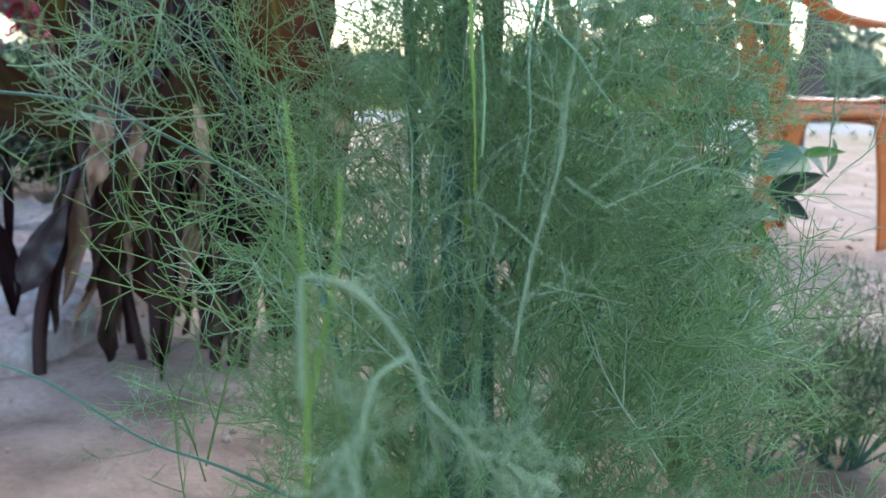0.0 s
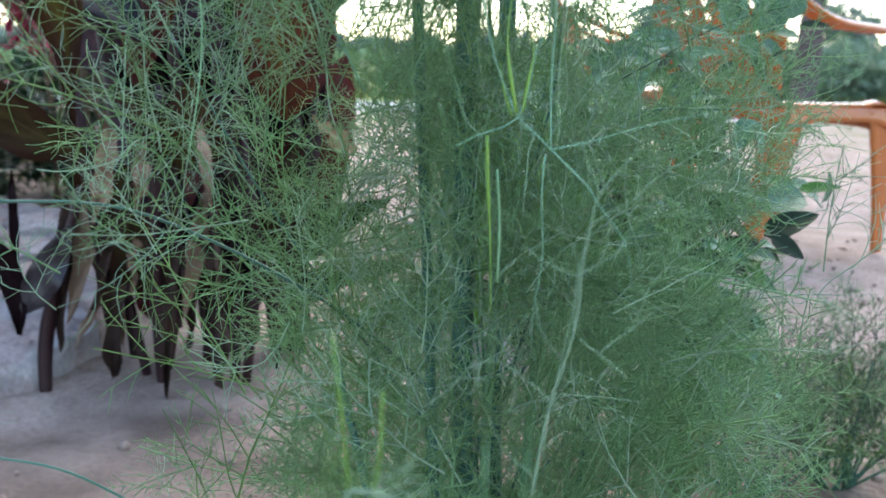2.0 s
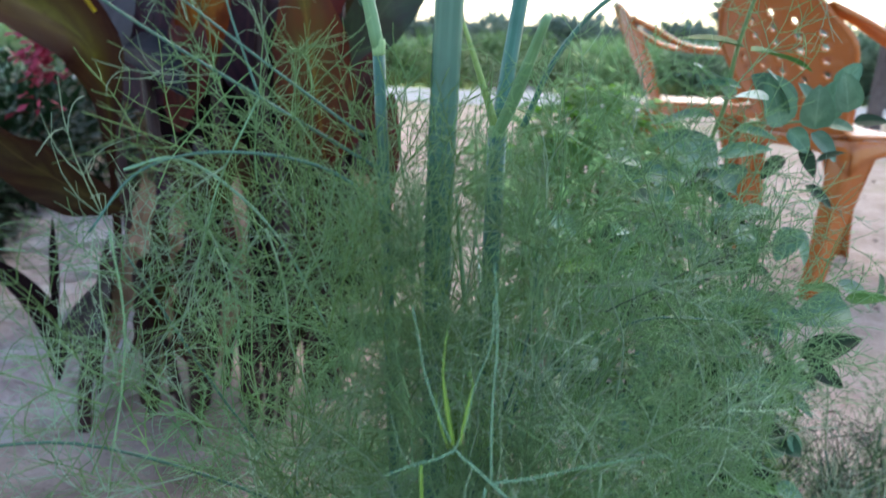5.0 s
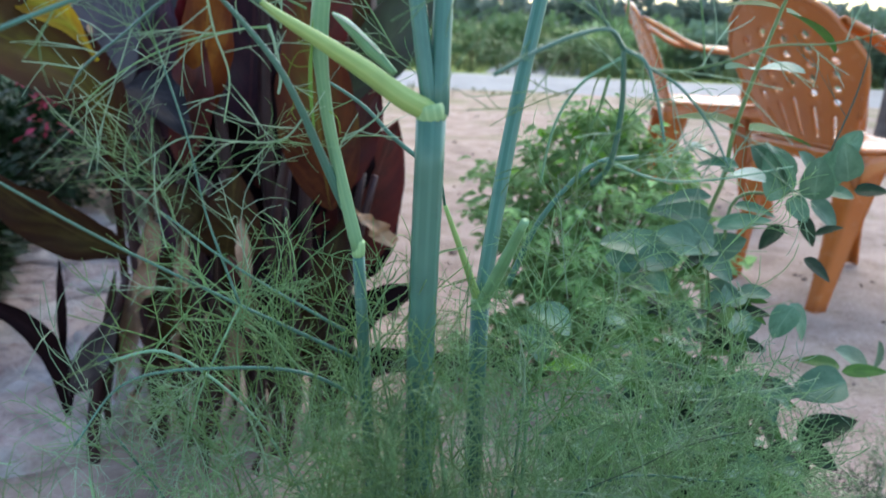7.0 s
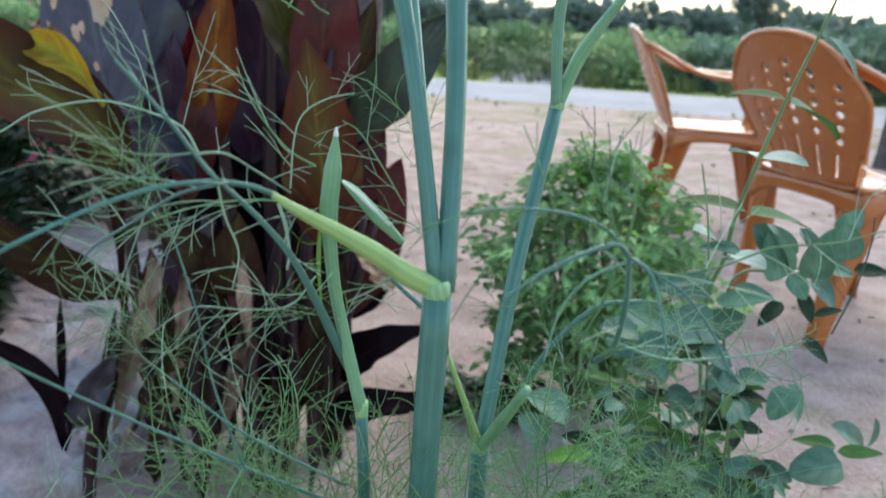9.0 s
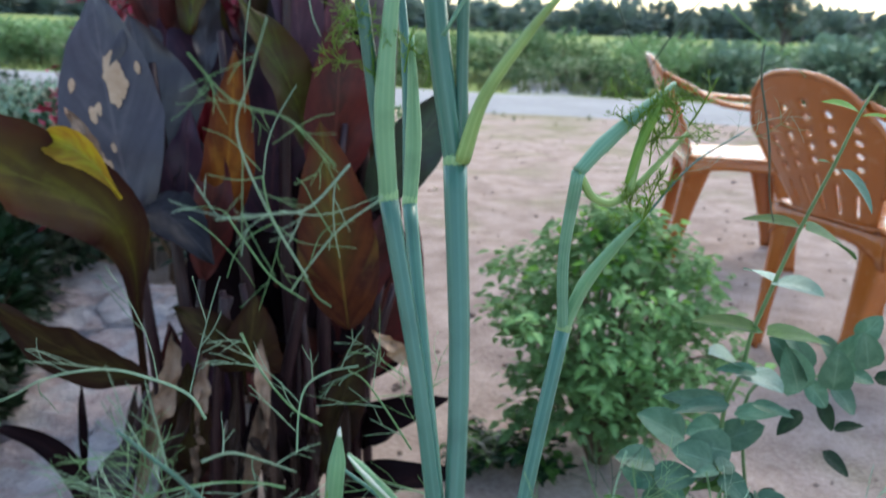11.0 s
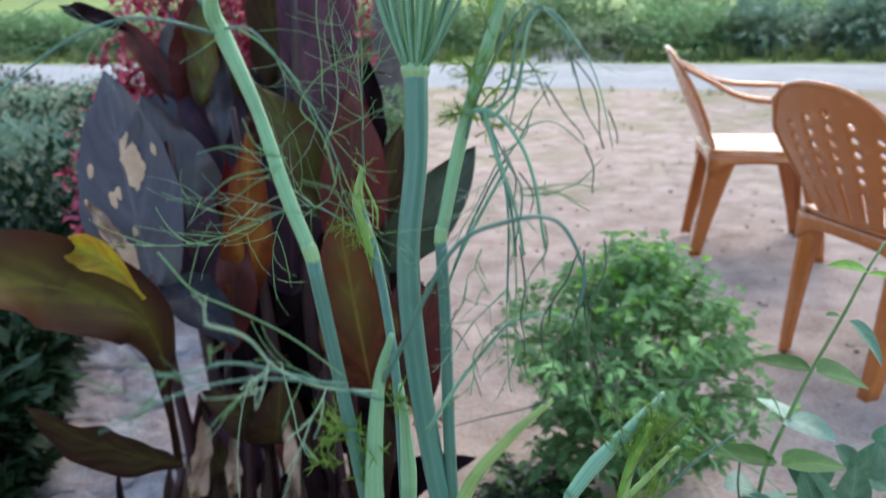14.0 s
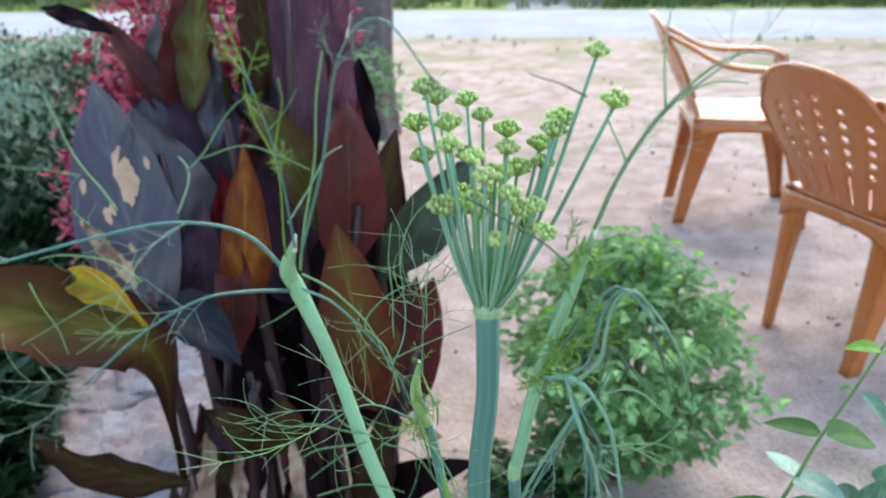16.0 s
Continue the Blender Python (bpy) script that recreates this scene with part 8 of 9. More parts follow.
    stalk([(0.0513, 0.2400, 0.4296), (0.0607, 0.2400, 0.4376), (0.0669, 0.2400, 0.4437)], 0.00020, 0.00010, mat=THREAD_PALE, name="leaf_thread", sides=6, n=4)
    stalk([(0.0379, 0.2400, 0.4144), (0.0300, 0.2400, 0.4210), (0.0214, 0.2400, 0.4265), (0.0124, 0.2400, 0.4238), (0.0059, 0.2400, 0.4148)], 0.00026, 0.00012, mat=THREAD_PALE, name="petiole", sides=6, n=4)
    stalk([(0.0214, 0.2400, 0.4265), (0.0245, 0.2400, 0.4335), (0.0300, 0.2400, 0.4405)], 0.00015, 0.00009, mat=THREAD_PALE, name="leaf_thread", sides=6, n=4)
    stalk([(0.0165, 0.2400, 0.4261), (0.0151, 0.2400, 0.4176), (0.0119, 0.2400, 0.4122)], 0.00013, 0.00009, mat=THREAD_PALE, name="leaf_thread", sides=6, n=4)
    stalk([(0.0266, 0.2400, 0.4231), (0.0272, 0.2400, 0.4160), (0.0255, 0.2400, 0.4079)], 0.00015, 0.00009, mat=THREAD_PALE, name="leaf_thread", sides=6, n=4)
    stalk([(0.0378, 0.2400, 0.4148), (0.0440, 0.2400, 0.4100), (0.0515, 0.2400, 0.4034)], 0.00018, 0.00010, mat=THREAD_PALE, name="leaf_thread", sides=6, n=4)
    stalk([(0.0487, 0.2400, 0.4765), (0.0461, 0.2400, 0.4836), (0.0436, 0.2400, 0.4907)], 0.00015, 0.00009, mat=THREAD_PALE, name="leaf_thread", sides=6, n=4)
    stalk([(0.0465, 0.2400, 0.4675), (0.0534, 0.2400, 0.4729), (0.0589, 0.2400, 0.4759), (0.0624, 0.2400, 0.4824)], 0.00016, 0.00009, mat=THREAD_PALE, name="leaf_thread", sides=6, n=4)
    stalk([(0.0534, 0.2400, 0.4729), (0.0601, 0.2400, 0.4694), (0.0655, 0.2400, 0.4725)], 0.00013, 0.00009, mat=THREAD_PALE, name="leaf_thread", sides=6, n=4)
    stalk([(0.0607, 0.2400, 0.4376), (0.0626, 0.2400, 0.4462), (0.0611, 0.2400, 0.4512)], 0.00013, 0.00009, mat=THREAD_PALE, name="leaf_thread", sides=6, n=4)
    stalk([(0.0414, 0.2400, 0.4268), (0.0343, 0.2400, 0.4354), (0.0331, 0.2400, 0.4440)], 0.00015, 0.00009, mat=THREAD_PALE, name="leaf_thread", sides=6, n=4)
    stalk([(0.0353, 0.2400, 0.3980), (0.0426, 0.2400, 0.4036), (0.0497, 0.2400, 0.4001)], 0.00016, 0.00009, mat=THREAD_PALE, name="leaf_thread", sides=6, n=4)
    stalk([(0.0340, 0.2400, 0.3888), (0.0259, 0.2400, 0.3979), (0.0205, 0.2400, 0.4069), (0.0168, 0.2400, 0.4159)], 0.00020, 0.00010, mat=THREAD_PALE, name="leaf_thread", sides=6, n=4)
    stalk([(0.0585, 0.3100, 0.4692), (0.0445, 0.3100, 0.4823), (0.0381, 0.3100, 0.4882), (0.0323, 0.3100, 0.4936), (0.0258, 0.3100, 0.5069), (0.0213, 0.3100, 0.5204), (0.0171, 0.3100, 0.5412)], 0.00044, 0.00022, mat=SOFT_STALK, name="petiole", sides=6, n=4)
    stalk([(0.0445, 0.3100, 0.4823), (0.0576, 0.3100, 0.4852), (0.0696, 0.3100, 0.4889), (0.0857, 0.3100, 0.4933), (0.1017, 0.3100, 0.4966)], 0.00035, 0.00013, mat=SOFT_STALK, name="petiole", sides=6, n=4)
    stalk([(0.0323, 0.3100, 0.4936), (0.0268, 0.3100, 0.4900), (0.0188, 0.3100, 0.4872), (0.0087, 0.3100, 0.4822)], 0.00035, 0.00018, mat=SOFT_STALK, name="petiole", sides=6, n=4)
    stalk([(0.0323, 0.3100, 0.4936), (0.0354, 0.3100, 0.5032), (0.0373, 0.3100, 0.5150), (0.0421, 0.3100, 0.5305), (0.0423, 0.3100, 0.5455)], 0.00035, 0.00018, mat=SOFT_STALK, name="petiole", sides=6, n=4)
    stalk([(0.0445, 0.3100, 0.4823), (0.0435, 0.3100, 0.5053), (0.0439, 0.3100, 0.5343), (0.0418, 0.3100, 0.5566)], 0.00035, 0.00018, mat=SOFT_STALK, name="petiole", sides=6, n=4)
    stalk([(0.0465, 0.3100, 0.4829), (0.0466, 0.3100, 0.5074), (0.0466, 0.3100, 0.5381)], 0.00018, 0.00012, mat=THREAD_PALE, name="leaf_thread", sides=6, n=4)
    stalk([(0.0431, 0.3100, 0.4812), (0.0423, 0.3100, 0.4542), (0.0427, 0.3100, 0.4328), (0.0405, 0.3100, 0.4106)], 0.00027, 0.00014, mat=SOFT_STALK, name="leaf_thread", sides=6, n=4)
    stalk([(0.0315, 0.3100, 0.4951), (0.0287, 0.3100, 0.5089), (0.0273, 0.3100, 0.5206), (0.0281, 0.3100, 0.5339)], 0.00063, 0.00078, 0.00031, 0.00020, mat=FRESH_STEM, name="young_stalk", sides=6, n=4)
    stalk([(0.0335, 0.3100, 0.4952), (0.0354, 0.3100, 0.5071), (0.0368, 0.3100, 0.5159), (0.0356, 0.3100, 0.5207)], 0.00042, 0.00063, 0.00021, 0.00020, mat=FRESH_STEM, name="young_stalk", sides=6, n=4)
    stalk([(0.0297, 0.3100, 0.4941), (0.0262, 0.3100, 0.5049), (0.0250, 0.3100, 0.5128)], 0.00035, 0.00042, 0.00018, 0.00020, mat=FRESH_STEM, name="young_stalk", sides=6, n=4)
    stalk([(0.0212, 0.3100, 0.4869), (0.0222, 0.3100, 0.4685), (0.0238, 0.3100, 0.4454), (0.0247, 0.3100, 0.4193)], 0.00063, 0.00070, 0.00031, 0.00020, mat=FRESH_STEM, name="young_stalk", sides=6, n=4)
    stalk([(0.0253, 0.3100, 0.4747), (0.0269, 0.3100, 0.4539), (0.0268, 0.3100, 0.4325)], 0.00044, 0.00052, mat=SHEATH, name="petiole", sides=6, n=4)
    stalk([(0.0585, 0.3100, 0.4692), (0.0722, 0.3100, 0.4505), (0.0800, 0.3100, 0.4290)], 0.00027, 0.00013, mat=SOFT_STALK, name="leaf_thread", sides=6, n=4)
    stalk([(0.0381, 0.3100, 0.4882), (0.0356, 0.3100, 0.4750), (0.0352, 0.3100, 0.4583)], 0.00022, 0.00012, mat=THREAD_PALE, name="leaf_thread", sides=6, n=4)
    stalk([(0.0696, 0.3100, 0.4889), (0.0731, 0.3100, 0.4980), (0.0786, 0.3100, 0.5061)], 0.00021, 0.00010, mat=THREAD_PALE, name="leaf_thread", sides=6, n=4)
    stalk([(0.0857, 0.3100, 0.4933), (0.0932, 0.3100, 0.4884), (0.0991, 0.3100, 0.4803)], 0.00018, 0.00010, mat=THREAD_PALE, name="leaf_thread", sides=6, n=4)
    stalk([(0.0576, 0.3100, 0.4852), (0.0623, 0.3100, 0.4755), (0.0639, 0.3100, 0.4662)], 0.00018, 0.00010, mat=THREAD_PALE, name="leaf_thread", sides=6, n=4)
    stalk([(0.0188, 0.3100, 0.4872), (0.0135, 0.3100, 0.4928), (0.0102, 0.3100, 0.5026)], 0.00018, 0.00010, mat=THREAD_PALE, name="leaf_thread", sides=6, n=4)
    # arching and hanging threads of the upper leaves
    stalk([(0.0553, 0.4350, 0.9050), (0.0672, 0.4350, 0.9100), (0.0867, 0.4350, 0.9143), (0.1062, 0.4350, 0.9147), (0.1216, 0.4350, 0.9140), (0.1322, 0.4350, 0.9078), (0.1386, 0.4350, 0.8983)], 0.00034, 0.00030, 0.00024, 0.00016, mat=THREAD_DRY, name="leaf_thread", sides=6, n=4)
    stalk([(0.0867, 0.4350, 0.9143), (0.1033, 0.4350, 0.9015), (0.1234, 0.4350, 0.8846), (0.1384, 0.4350, 0.8724)], 0.00034, 0.00028, 0.00018, mat=THREAD, name="leaf_thread", sides=6, n=4)
    stalk([(0.1234, 0.4350, 0.8846), (0.1255, 0.4350, 0.8645), (0.1306, 0.4350, 0.8406), (0.1354, 0.4350, 0.8204)], 0.00040, 0.00040, 0.00020, mat=THREAD_DRY, name="leaf_thread", sides=6, n=4)
    stalk([(0.0537, 0.4350, 0.9046), (0.0412, 0.4350, 0.9002), (0.0310, 0.4350, 0.8968), (0.0210, 0.4350, 0.8938)], 0.00040, 0.00030, 0.00020, mat=THREAD_DRY, name="leaf_thread", sides=6, n=4)
    stalk([(0.1033, 0.4350, 0.9015), (0.0961, 0.4350, 0.8932), (0.0871, 0.4350, 0.8782), (0.0834, 0.4350, 0.8717)], 0.00040, 0.00020, mat=THREAD_DRY, name="leaf_thread", sides=6, n=4)
    stalk([(0.0672, 0.4350, 0.9100), (0.0708, 0.4350, 0.8967), (0.0787, 0.4350, 0.8822)], 0.00040, 0.00020, mat=THREAD_DRY, name="leaf_thread", sides=6, n=4)
    stalk([(0.0080, 0.4500, 0.8823), (0.0193, 0.4500, 0.9015), (0.0330, 0.4500, 0.9210), (0.0412, 0.4500, 0.9295), (0.0546, 0.4500, 0.9332), (0.0630, 0.4500, 0.9298)], 0.00090, 0.00070, 0.00050, 0.00030, mat=SOFT_STALK, name="petiole", sides=6, n=4)
    stalk([(0.0412, 0.4500, 0.9295), (0.0435, 0.4500, 0.9212), (0.0397, 0.4500, 0.9084), (0.0410, 0.4500, 0.8998)], 0.00040, 0.00020, mat=THREAD, name="leaf_thread", sides=6, n=4)
    stalk([(0.0330, 0.4500, 0.9210), (0.0278, 0.4500, 0.9146), (0.0254, 0.4500, 0.9016)], 0.00040, 0.00020, mat=THREAD, name="leaf_thread", sides=6, n=4)
    stalk([(0.0543, 0.4400, 0.9338), (0.0560, 0.4400, 0.9423), (0.0606, 0.4400, 0.9501), (0.0649, 0.4400, 0.9616)], 0.00040, 0.00030, mat=THREAD_DRY, name="leaf_thread", sides=6, n=4)
    stalk([(0.0560, 0.4400, 0.9423), (0.0514, 0.4400, 0.9324), (0.0539, 0.4400, 0.9193)], 0.00040, 0.00020, mat=THREAD_DRY, name="leaf_thread", sides=6, n=4)
    stalk([(0.0659, 0.4400, 0.9616), (0.0677, 0.4400, 0.9463), (0.0667, 0.4400, 0.9345), (0.0694, 0.4400, 0.9205), (0.0759, 0.4400, 0.9042), (0.0835, 0.4400, 0.8950)], 0.00040, 0.00030, 0.00020, mat=THREAD_DRY, name="leaf_thread", sides=6, n=4)
    stalk([(0.0677, 0.4400, 0.9463), (0.0624, 0.4400, 0.9325), (0.0611, 0.4400, 0.9163)], 0.00040, 0.00020, mat=THREAD_DRY, name="leaf_thread", sides=6, n=4)
    stalk([(0.0434, 0.4400, 0.9616), (0.0455, 0.4400, 0.9442), (0.0443, 0.4400, 0.9323), (0.0457, 0.4400, 0.9192)], 0.00040, 0.00020, mat=THREAD_DRY, name="leaf_thread", sides=6, n=4)
    stalk([(0.0381, 0.4450, 1.0655), (0.0436, 0.4450, 1.0791), (0.0505, 0.4450, 1.0935), (0.0573, 0.4450, 1.1039), (0.0695, 0.4450, 1.1156), (0.0802, 0.4450, 1.1207), (0.0891, 0.4450, 1.1188)], 0.00070, 0.00060, 0.00040, 0.00020, mat=THREAD, name="leaf_thread", sides=6, n=4)
    stalk([(0.0573, 0.4450, 1.1039), (0.0683, 0.4450, 1.1106), (0.0813, 0.4450, 1.1106)], 0.00040, 0.00020, mat=THREAD, name="leaf_thread", sides=6, n=4)
    stalk([(0.0573, 0.4450, 1.1039), (0.0556, 0.4450, 1.1157), (0.0565, 0.4450, 1.1254), (0.0569, 0.4450, 1.1318)], 0.00040, 0.00020, mat=THREAD, name="leaf_thread", sides=6, n=4)
    stalk([(0.0467, 0.4450, 1.0855), (0.0418, 0.4450, 1.0970), (0.0390, 0.4450, 1.1022)], 0.00040, 0.00020, mat=THREAD, name="leaf_thread", sides=6, n=4)
    stalk([(0.0341, 0.4500, 1.1064), (0.0245, 0.4500, 1.1107), (0.0158, 0.4500, 1.1147)], 0.00040, 0.00020, mat=THREAD_DRY, name="leaf_thread", sides=6, n=4)
    stalk([(-0.0045, 0.4500, 1.0733), (0.0065, 0.4500, 1.0686), (0.0195, 0.4500, 1.0599), (0.0308, 0.4500, 1.0521)], 0.00050, 0.00030, mat=THREAD_DRY, name="leaf_thread", sides=6, n=4)
    stalk([(0.0303, 0.4500, 1.0085), (0.0384, 0.4500, 1.0032), (0.0470, 0.4500, 0.9873), (0.0525, 0.4500, 0.9584)], 0.00090, 0.00060, mat=SOFT_STALK, name="petiole", sides=6, n=4)
    stalk([(0.0303, 0.4500, 1.0085), (0.0349, 0.4500, 0.9915), (0.0417, 0.4500, 0.9727), (0.0449, 0.4500, 0.9554)], 0.00090, 0.00060, mat=SOFT_STALK, name="petiole", sides=6, n=4)
    stalk([(0.0235, 0.4500, 1.0067), (0.0304, 0.4500, 1.0078), (0.0334, 0.4500, 1.0052)], 0.00110, 0.00090, mat=SOFT_STALK, name="petiole", sides=6, n=4)
    stalk([(0.0463, 0.4500, 0.9802), (0.0574, 0.4500, 0.9783), (0.0679, 0.4500, 0.9715)], 0.00040, 0.00020, mat=THREAD, name="leaf_thread", sides=6, n=4)
    stalk([(0.0433, 0.4500, 0.9800), (0.0592, 0.4500, 0.9819), (0.0712, 0.4500, 0.9801)], 0.00040, 0.00020, mat=THREAD, name="leaf_thread", sides=6, n=4)
    stalk([(0.0515, 0.4500, 0.9780), (0.0631, 0.4500, 0.9821), (0.0722, 0.4500, 0.9918)], 0.00040, 0.00020, mat=THREAD, name="leaf_thread", sides=6, n=4)
    stalk([(0.0424, 0.4500, 1.0010), (0.0539, 0.4500, 1.0037), (0.0681, 0.4500, 0.9940)], 0.00040, 0.00020, mat=THREAD_PALE, name="leaf_thread", sides=6, n=4)
    stalk([(0.0334, 0.4500, 1.0052), (0.0418, 0.4500, 1.0145), (0.0433, 0.4500, 1.0232), (0.0454, 0.4500, 1.0360), (0.0507, 0.4500, 1.0413), (0.0575, 0.4500, 1.0363), (0.0681, 0.4500, 1.0196), (0.0748, 0.4500, 0.9954)], 0.00080, 0.00060, 0.00040, 0.00020, mat=SOFT_STALK, name="petiole", sides=6, n=4)
    stalk([(0.0313, 0.4600, 0.9898), (0.0374, 0.4600, 0.9913), (0.0443, 0.4600, 0.9974), (0.0461, 0.4600, 1.0027)], 0.00060, 0.00030, mat=THREAD_PALE, name="leaf_thread", sides=6, n=4)
    stalk([(0.0383, 0.4700, 0.9852), (0.0292, 0.4700, 0.9684), (0.0197, 0.4700, 0.9495), (0.0142, 0.4700, 0.9355)], 0.00070, 0.00060, mat=SOFT_STALK, name="petiole", sides=6, n=4)
    # buds, tendrils, papery tips and young stalks
    stalk([(-0.029, 0.512, 0.975), (-0.026, 0.512, 0.965), (-0.022, 0.512, 0.955), (-0.022, 0.512, 0.946)], 0.00014, 0.00054, 0.00062, 0.00028, mat=FRESH_STEM, name="bud_leaf", sides=7, n=4)
    stalk([(-0.028, 0.512, 0.971), (-0.024, 0.512, 0.960), (-0.024, 0.512, 0.948)], 0.00010, 0.00037, 0.00020, mat=YELLOW_SHEATH, name="bud_leaf", sides=7, n=4)
    stalk([(0.036, 0.460, 1.057), (0.035, 0.460, 1.052), (0.033, 0.460, 1.046), (0.032, 0.460, 1.040)], 0.00040, 0.00140, 0.00160, 0.00060, mat=FRESH_STEM, name="bud_leaf", sides=7, n=4)
    stalk([(0.101, 0.508, 0.858), (0.098, 0.508, 0.850), (0.093, 0.508, 0.836), (0.089, 0.508, 0.819)], 0.00120, 0.00260, 0.00220, 0.00140, mat=FRESH_STEM, name="bud_leaf", sides=7, n=4)
    stalk([(-0.011, 0.430, 0.980), (-0.010, 0.430, 0.972), (-0.008, 0.430, 0.964), (-0.007, 0.430, 0.960)], 0.00030, 0.00120, 0.00140, 0.00060, mat=FRESH_STEM, name="bud_leaf", sides=7, n=4)
    stalk([(0.023, 0.463, 1.003), (0.028, 0.463, 1.007), (0.033, 0.463, 1.013), (0.040, 0.463, 1.014), (0.043, 0.463, 1.017)], 0.00050, 0.00040, 0.00030, mat=THREAD_NEW, name="tendril", sides=7, n=4)
    stalk([(0.023, 0.463, 1.004), (0.027, 0.463, 1.011), (0.031, 0.463, 1.014), (0.034, 0.463, 1.012), (0.032, 0.463, 1.007)], 0.00050, 0.00040, 0.00030, mat=THREAD_NEW, name="tendril", sides=7, n=4)
    stalk([(0.024, 0.463, 1.003), (0.031, 0.463, 1.003), (0.036, 0.463, 1.007), (0.035, 0.463, 1.011)], 0.00050, 0.00040, 0.00030, mat=THREAD_NEW, name="tendril", sides=7, n=4)
    stalk([(0.031, 0.463, 1.002), (0.035, 0.463, 1.000), (0.040, 0.463, 1.001), (0.044, 0.463, 0.998)], 0.00050, 0.00040, 0.00030, mat=THREAD_NEW, name="tendril", sides=7, n=4)
    stalk([(0.098, 0.510, 0.852), (0.102, 0.510, 0.858), (0.107, 0.510, 0.855), (0.106, 0.510, 0.848), (0.101, 0.510, 0.847)], 0.00060, 0.00050, 0.00030, mat=THREAD_NEW, name="tendril", sides=7, n=4)
    stalk([(0.098, 0.510, 0.849), (0.103, 0.510, 0.852), (0.109, 0.510, 0.849), (0.106, 0.510, 0.841)], 0.00060, 0.00050, 0.00030, mat=THREAD_NEW, name="tendril", sides=7, n=4)
    stalk([(0.098, 0.510, 0.847), (0.101, 0.510, 0.841), (0.107, 0.510, 0.842), (0.109, 0.510, 0.847)], 0.00060, 0.00050, 0.00030, mat=THREAD_NEW, name="tendril", sides=7, n=4)
    stalk([(0.098, 0.510, 0.813), (0.101, 0.510, 0.809), (0.097, 0.510, 0.801), (0.094, 0.510, 0.798)], 0.00060, 0.00050, 0.00030, mat=THREAD_NEW, name="tendril", sides=7, n=4)
    stalk([(0.094, 0.510, 0.809), (0.097, 0.510, 0.813), (0.099, 0.510, 0.807)], 0.00060, 0.00050, 0.00030, mat=THREAD_NEW, name="tendril", sides=7, n=4)
    stalk([(-0.063, 0.452, 1.053), (-0.062, 0.450, 1.057), (-0.061, 0.449, 1.060)], .0011, .0009, .0003, mat=PAPER, name="papery_tip", sides=7, n=3)
    stalk([(0.039, 0.466, 1.054), (0.040, 0.466, 1.058), (0.041, 0.466, 1.061)], .0011, .0009, .0003, mat=PAPER, name="papery_tip", sides=7, n=3)
    stalk([(-0.0209, 0.4035, 0.7359), (-0.0210, 0.4035, 0.7376), (-0.0208, 0.4035, 0.7393)], .0010, .0008, .0003, mat=PAPER, name="papery_tip", sides=7, n=3)
    stalk([(0.097, 0.514, 0.800), (0.099, 0.513, 0.803), (0.101, 0.512, 0.805)], .0011, .0009, .0003, mat=PAPER, name="papery_tip", sides=7, n=3)
    stalk([(0.030, 0.430, 0.422), (0.028, 0.430, 0.449), (0.028, 0.430, 0.475)], 0.00080, 0.00080, 0.00040, mat=FRESH_STEM, name="young_stalk", sides=7, n=4)
    stalk([(0.027, 0.420, 0.382), (0.027, 0.420, 0.436), (0.021, 0.420, 0.474), (0.017, 0.420, 0.509)], 0.00200, 0.00220, 0.00160, 0.00060, mat=FRESH_STEM, name="young_stalk", sides=7, n=4)
    # the foremost fronds one by one, the rest of the feathery mass joined
    waiting.sort(key=lambda w: w[1].translation.y)
    for me, m in waiting[:300]:
        placed("frond", me, ob, m)
    for mat in (THREAD, THREAD_PALE, THREAD_NEW, THREAD_NEAR, THREAD_DRY):
        rest = [w for w in waiting[300:] if w[0].materials[0] == mat]
        if rest:
            o = new("feathery_mass", joined("feathery_mass", rest, ob))
            o.parent = ob
            tagged(o, kind="stuff")
    # flower head: rays from the stalk's end, each with a small green cluster
    head, _ = stalk([umbel - Vector((0, 0, .003)), umbel, umbel + Vector((0, 0, .003))], .0050, .0058, .005, name="flower_head", mat=NODE)
    for k in range(34):
        a = k * 2.39996 + .6
        q = math.sqrt((k + .4) / 34)
        spread = .028 * q * rng.uniform(.85, 1.1)
        tall = (.046 + .018 * q ** 2) * rng.uniform(.58, 1.35)
        tip = umbel + Vector((math.cos(a) * spread + .002, math.sin(a) * spread * .9, tall))
        if k >= 29:
            tip = Vector(((-.018, .469, 1.103), (-.022, .475, 1.089), (-.007, .508, 1.091), (.044, .471, 1.098), (.038, .475, 1.114))[k - 29])
            a = math.atan2(tip.y - umbel.y, tip.x - umbel.x)
        foot = umbel + Vector((math.cos(a) * .0046 * q, math.sin(a) * .0046 * q, .001))
        g = Geo()
        line = spline([foot, foot.lerp(tip, .35) + Vector((math.cos(a), math.sin(a), 0)) * .002, tip], 4)
        g.tube(line, taper(len(line), .0010, .0008, .0007), 6)
        ray = part("ray", g, SHEATH if q < .7 else SOFT_STALK, head)
        g = Geo()
        d = ((tip - foot).normalized() + Vector((0, 0, 1))).normalized()
        o = d.orthogonal().normalized()
        big = rng.uniform(.68, 1.02)
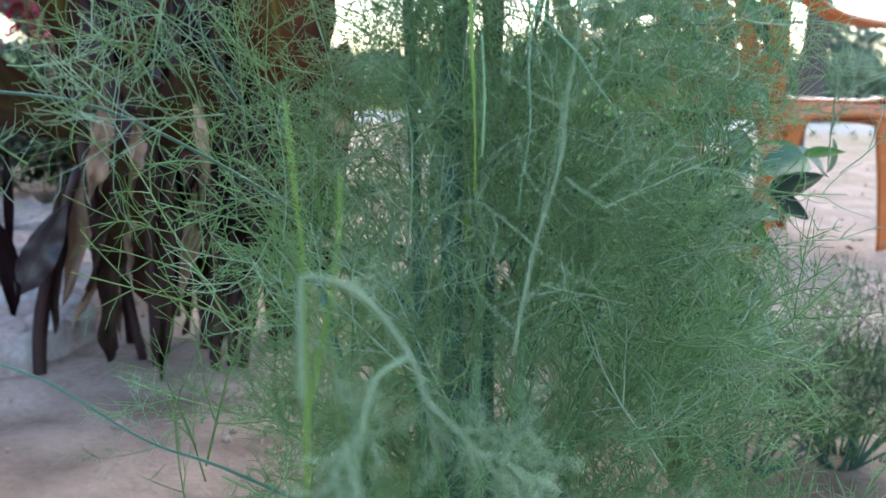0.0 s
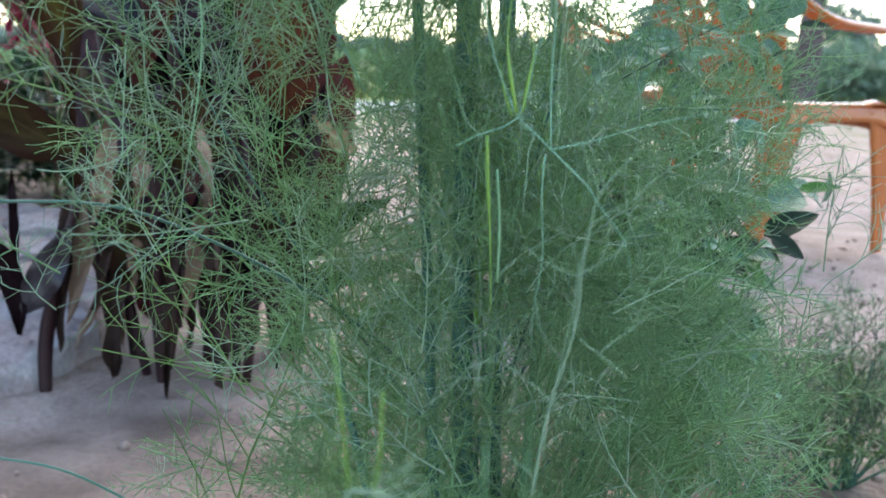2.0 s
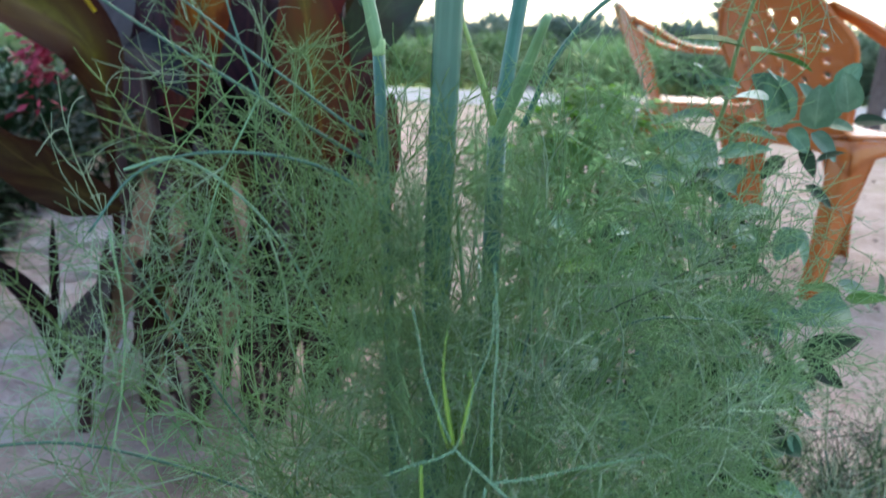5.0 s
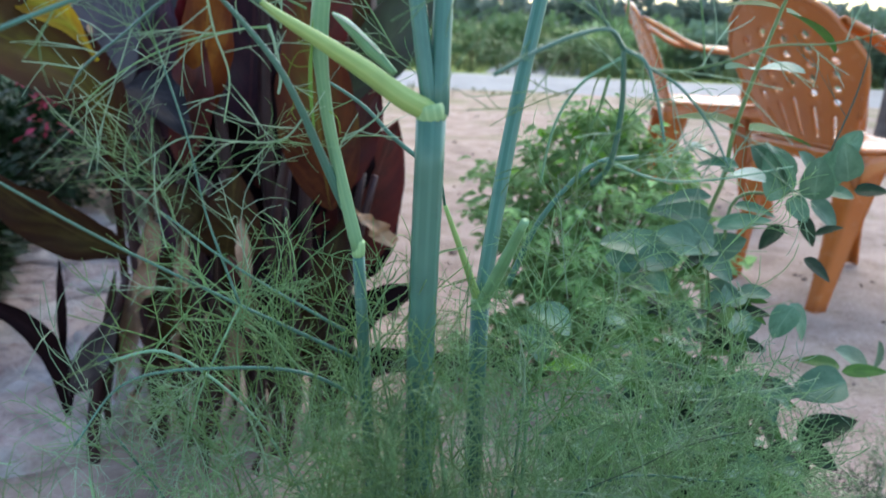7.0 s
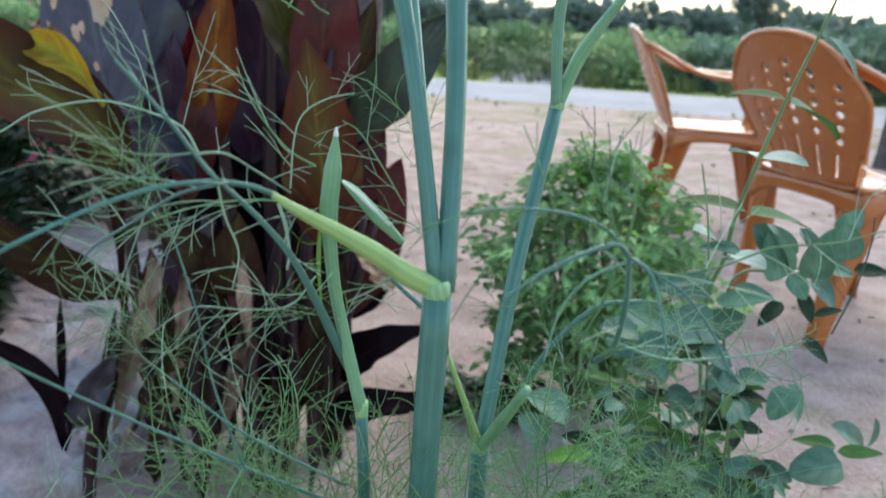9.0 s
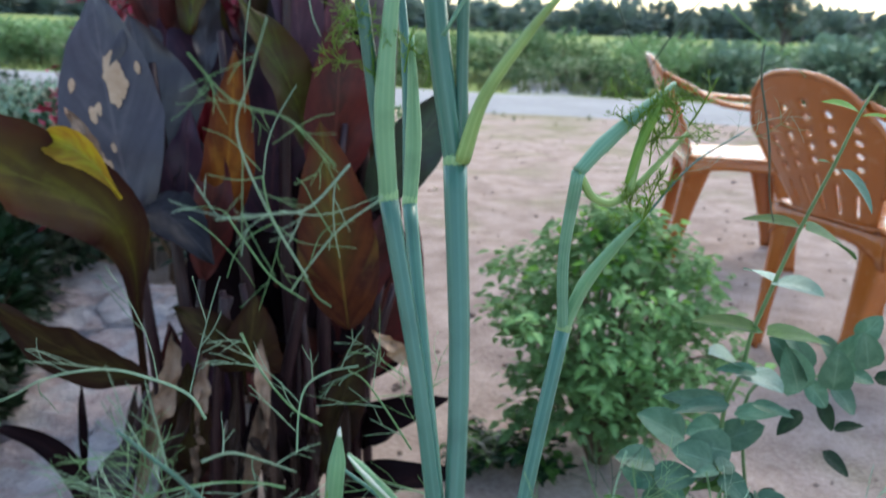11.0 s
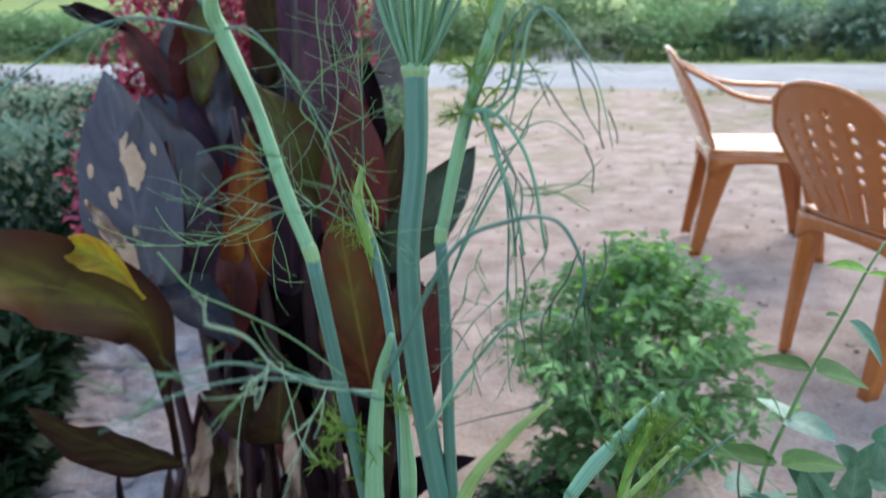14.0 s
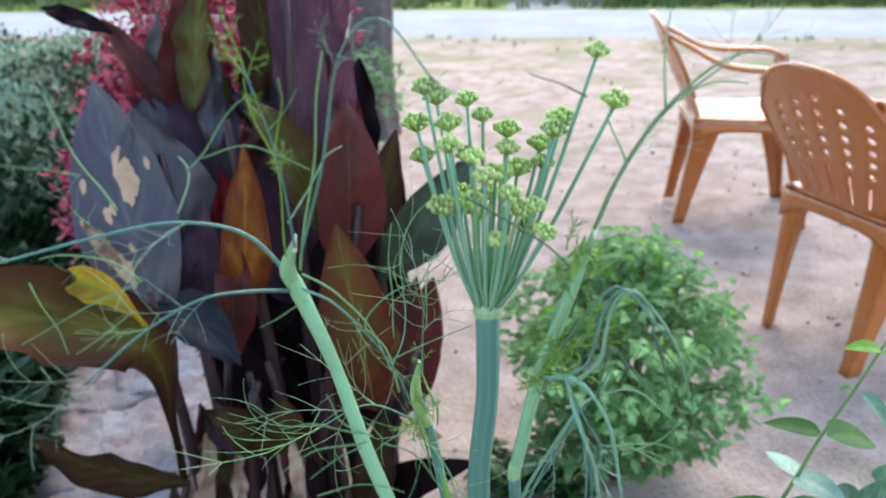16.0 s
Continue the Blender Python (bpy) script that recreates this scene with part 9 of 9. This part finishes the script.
        for j in range(30):
            q2 = math.sqrt((j + .5) / 30)
            side = Matrix.Rotation(j * 2.39996, 3, d) @ o
            e = tip + side * .0056 * big * q2 + d * (.0062 - .0034 * q2 * q2 + rng.uniform(-.0006, .0009)) * big
            g.tube([tip, tip.lerp(e, .6) + side * .0006, e], [.0004, .0004, .0005], 3, False)
            r = .00080 * rng.uniform(.75, 1.35)
            g.tube([e - d * r, e - d * r * .2, e + d * r * .7, e + d * r * 1.3], [r * .5, r, r * .9, r * .3], 5)
        part("floret", g, FLORET, ray, "yellow-green cluster of tiny buds")


SEEDLING = []


def build_young_dill(x, y, seed, count):
    rng = random.Random(seed)
    ob = thing("young_dill", (x, y, 0), "small bushy dill seedling with fine dark threads", "dill", "dill seedlings")
    meshes = SEEDLING or [frond_mesh(170 + k, THREAD, .15, .0011, 3) for k in range(2)] + [frond_mesh(174, THREAD_DRY, .16, .0009, 2, True), frond_mesh(175, THREAD_DRY, .14, .0009, 2, True), frond_mesh(176, THREAD_NEW, .09, .0010, 2), frond_mesh(177, THREAD, .17, .0010, 2, True)]
    SEEDLING[:] = meshes
    for k in range(count):
        a = k * 2.39996
        lean = rng.uniform(.1, 1.5)
        d = Vector((math.cos(a) * lean, math.sin(a) * lean, 1)).normalized()
        p = Vector((x + math.cos(a) * .02, y + math.sin(a) * .02, -.005))
        e = p + d * rng.uniform(.06, .20)
        g = Geo()
        line = spline([p, p.lerp(e, .5) + Vector((rng.uniform(-.015, .015), rng.uniform(-.015, .015), .012)), e], 4)
        g.tube(line, taper(len(line), .0019, .0009), 6)
        part("stalk", g, SHEATH if k % 12 == 0 else STALK, ob)
        for _ in range(4):
            placed("frond", meshes[rng.choice((0, 1, 2, 2, 3, 3, 4, 5))], ob, Matrix.Translation(line[rng.randrange(3, len(line))]) @ turn(d + Vector((rng.uniform(-.9, .9), rng.uniform(-.9, .9), rng.uniform(-.5, .3)))) @ Matrix.Diagonal((.8, .8, .8, 1)))


build_dill()
build_young_dill(.53, 1.0, 55, 34)
build_young_dill(.40, .97, 56, 22)
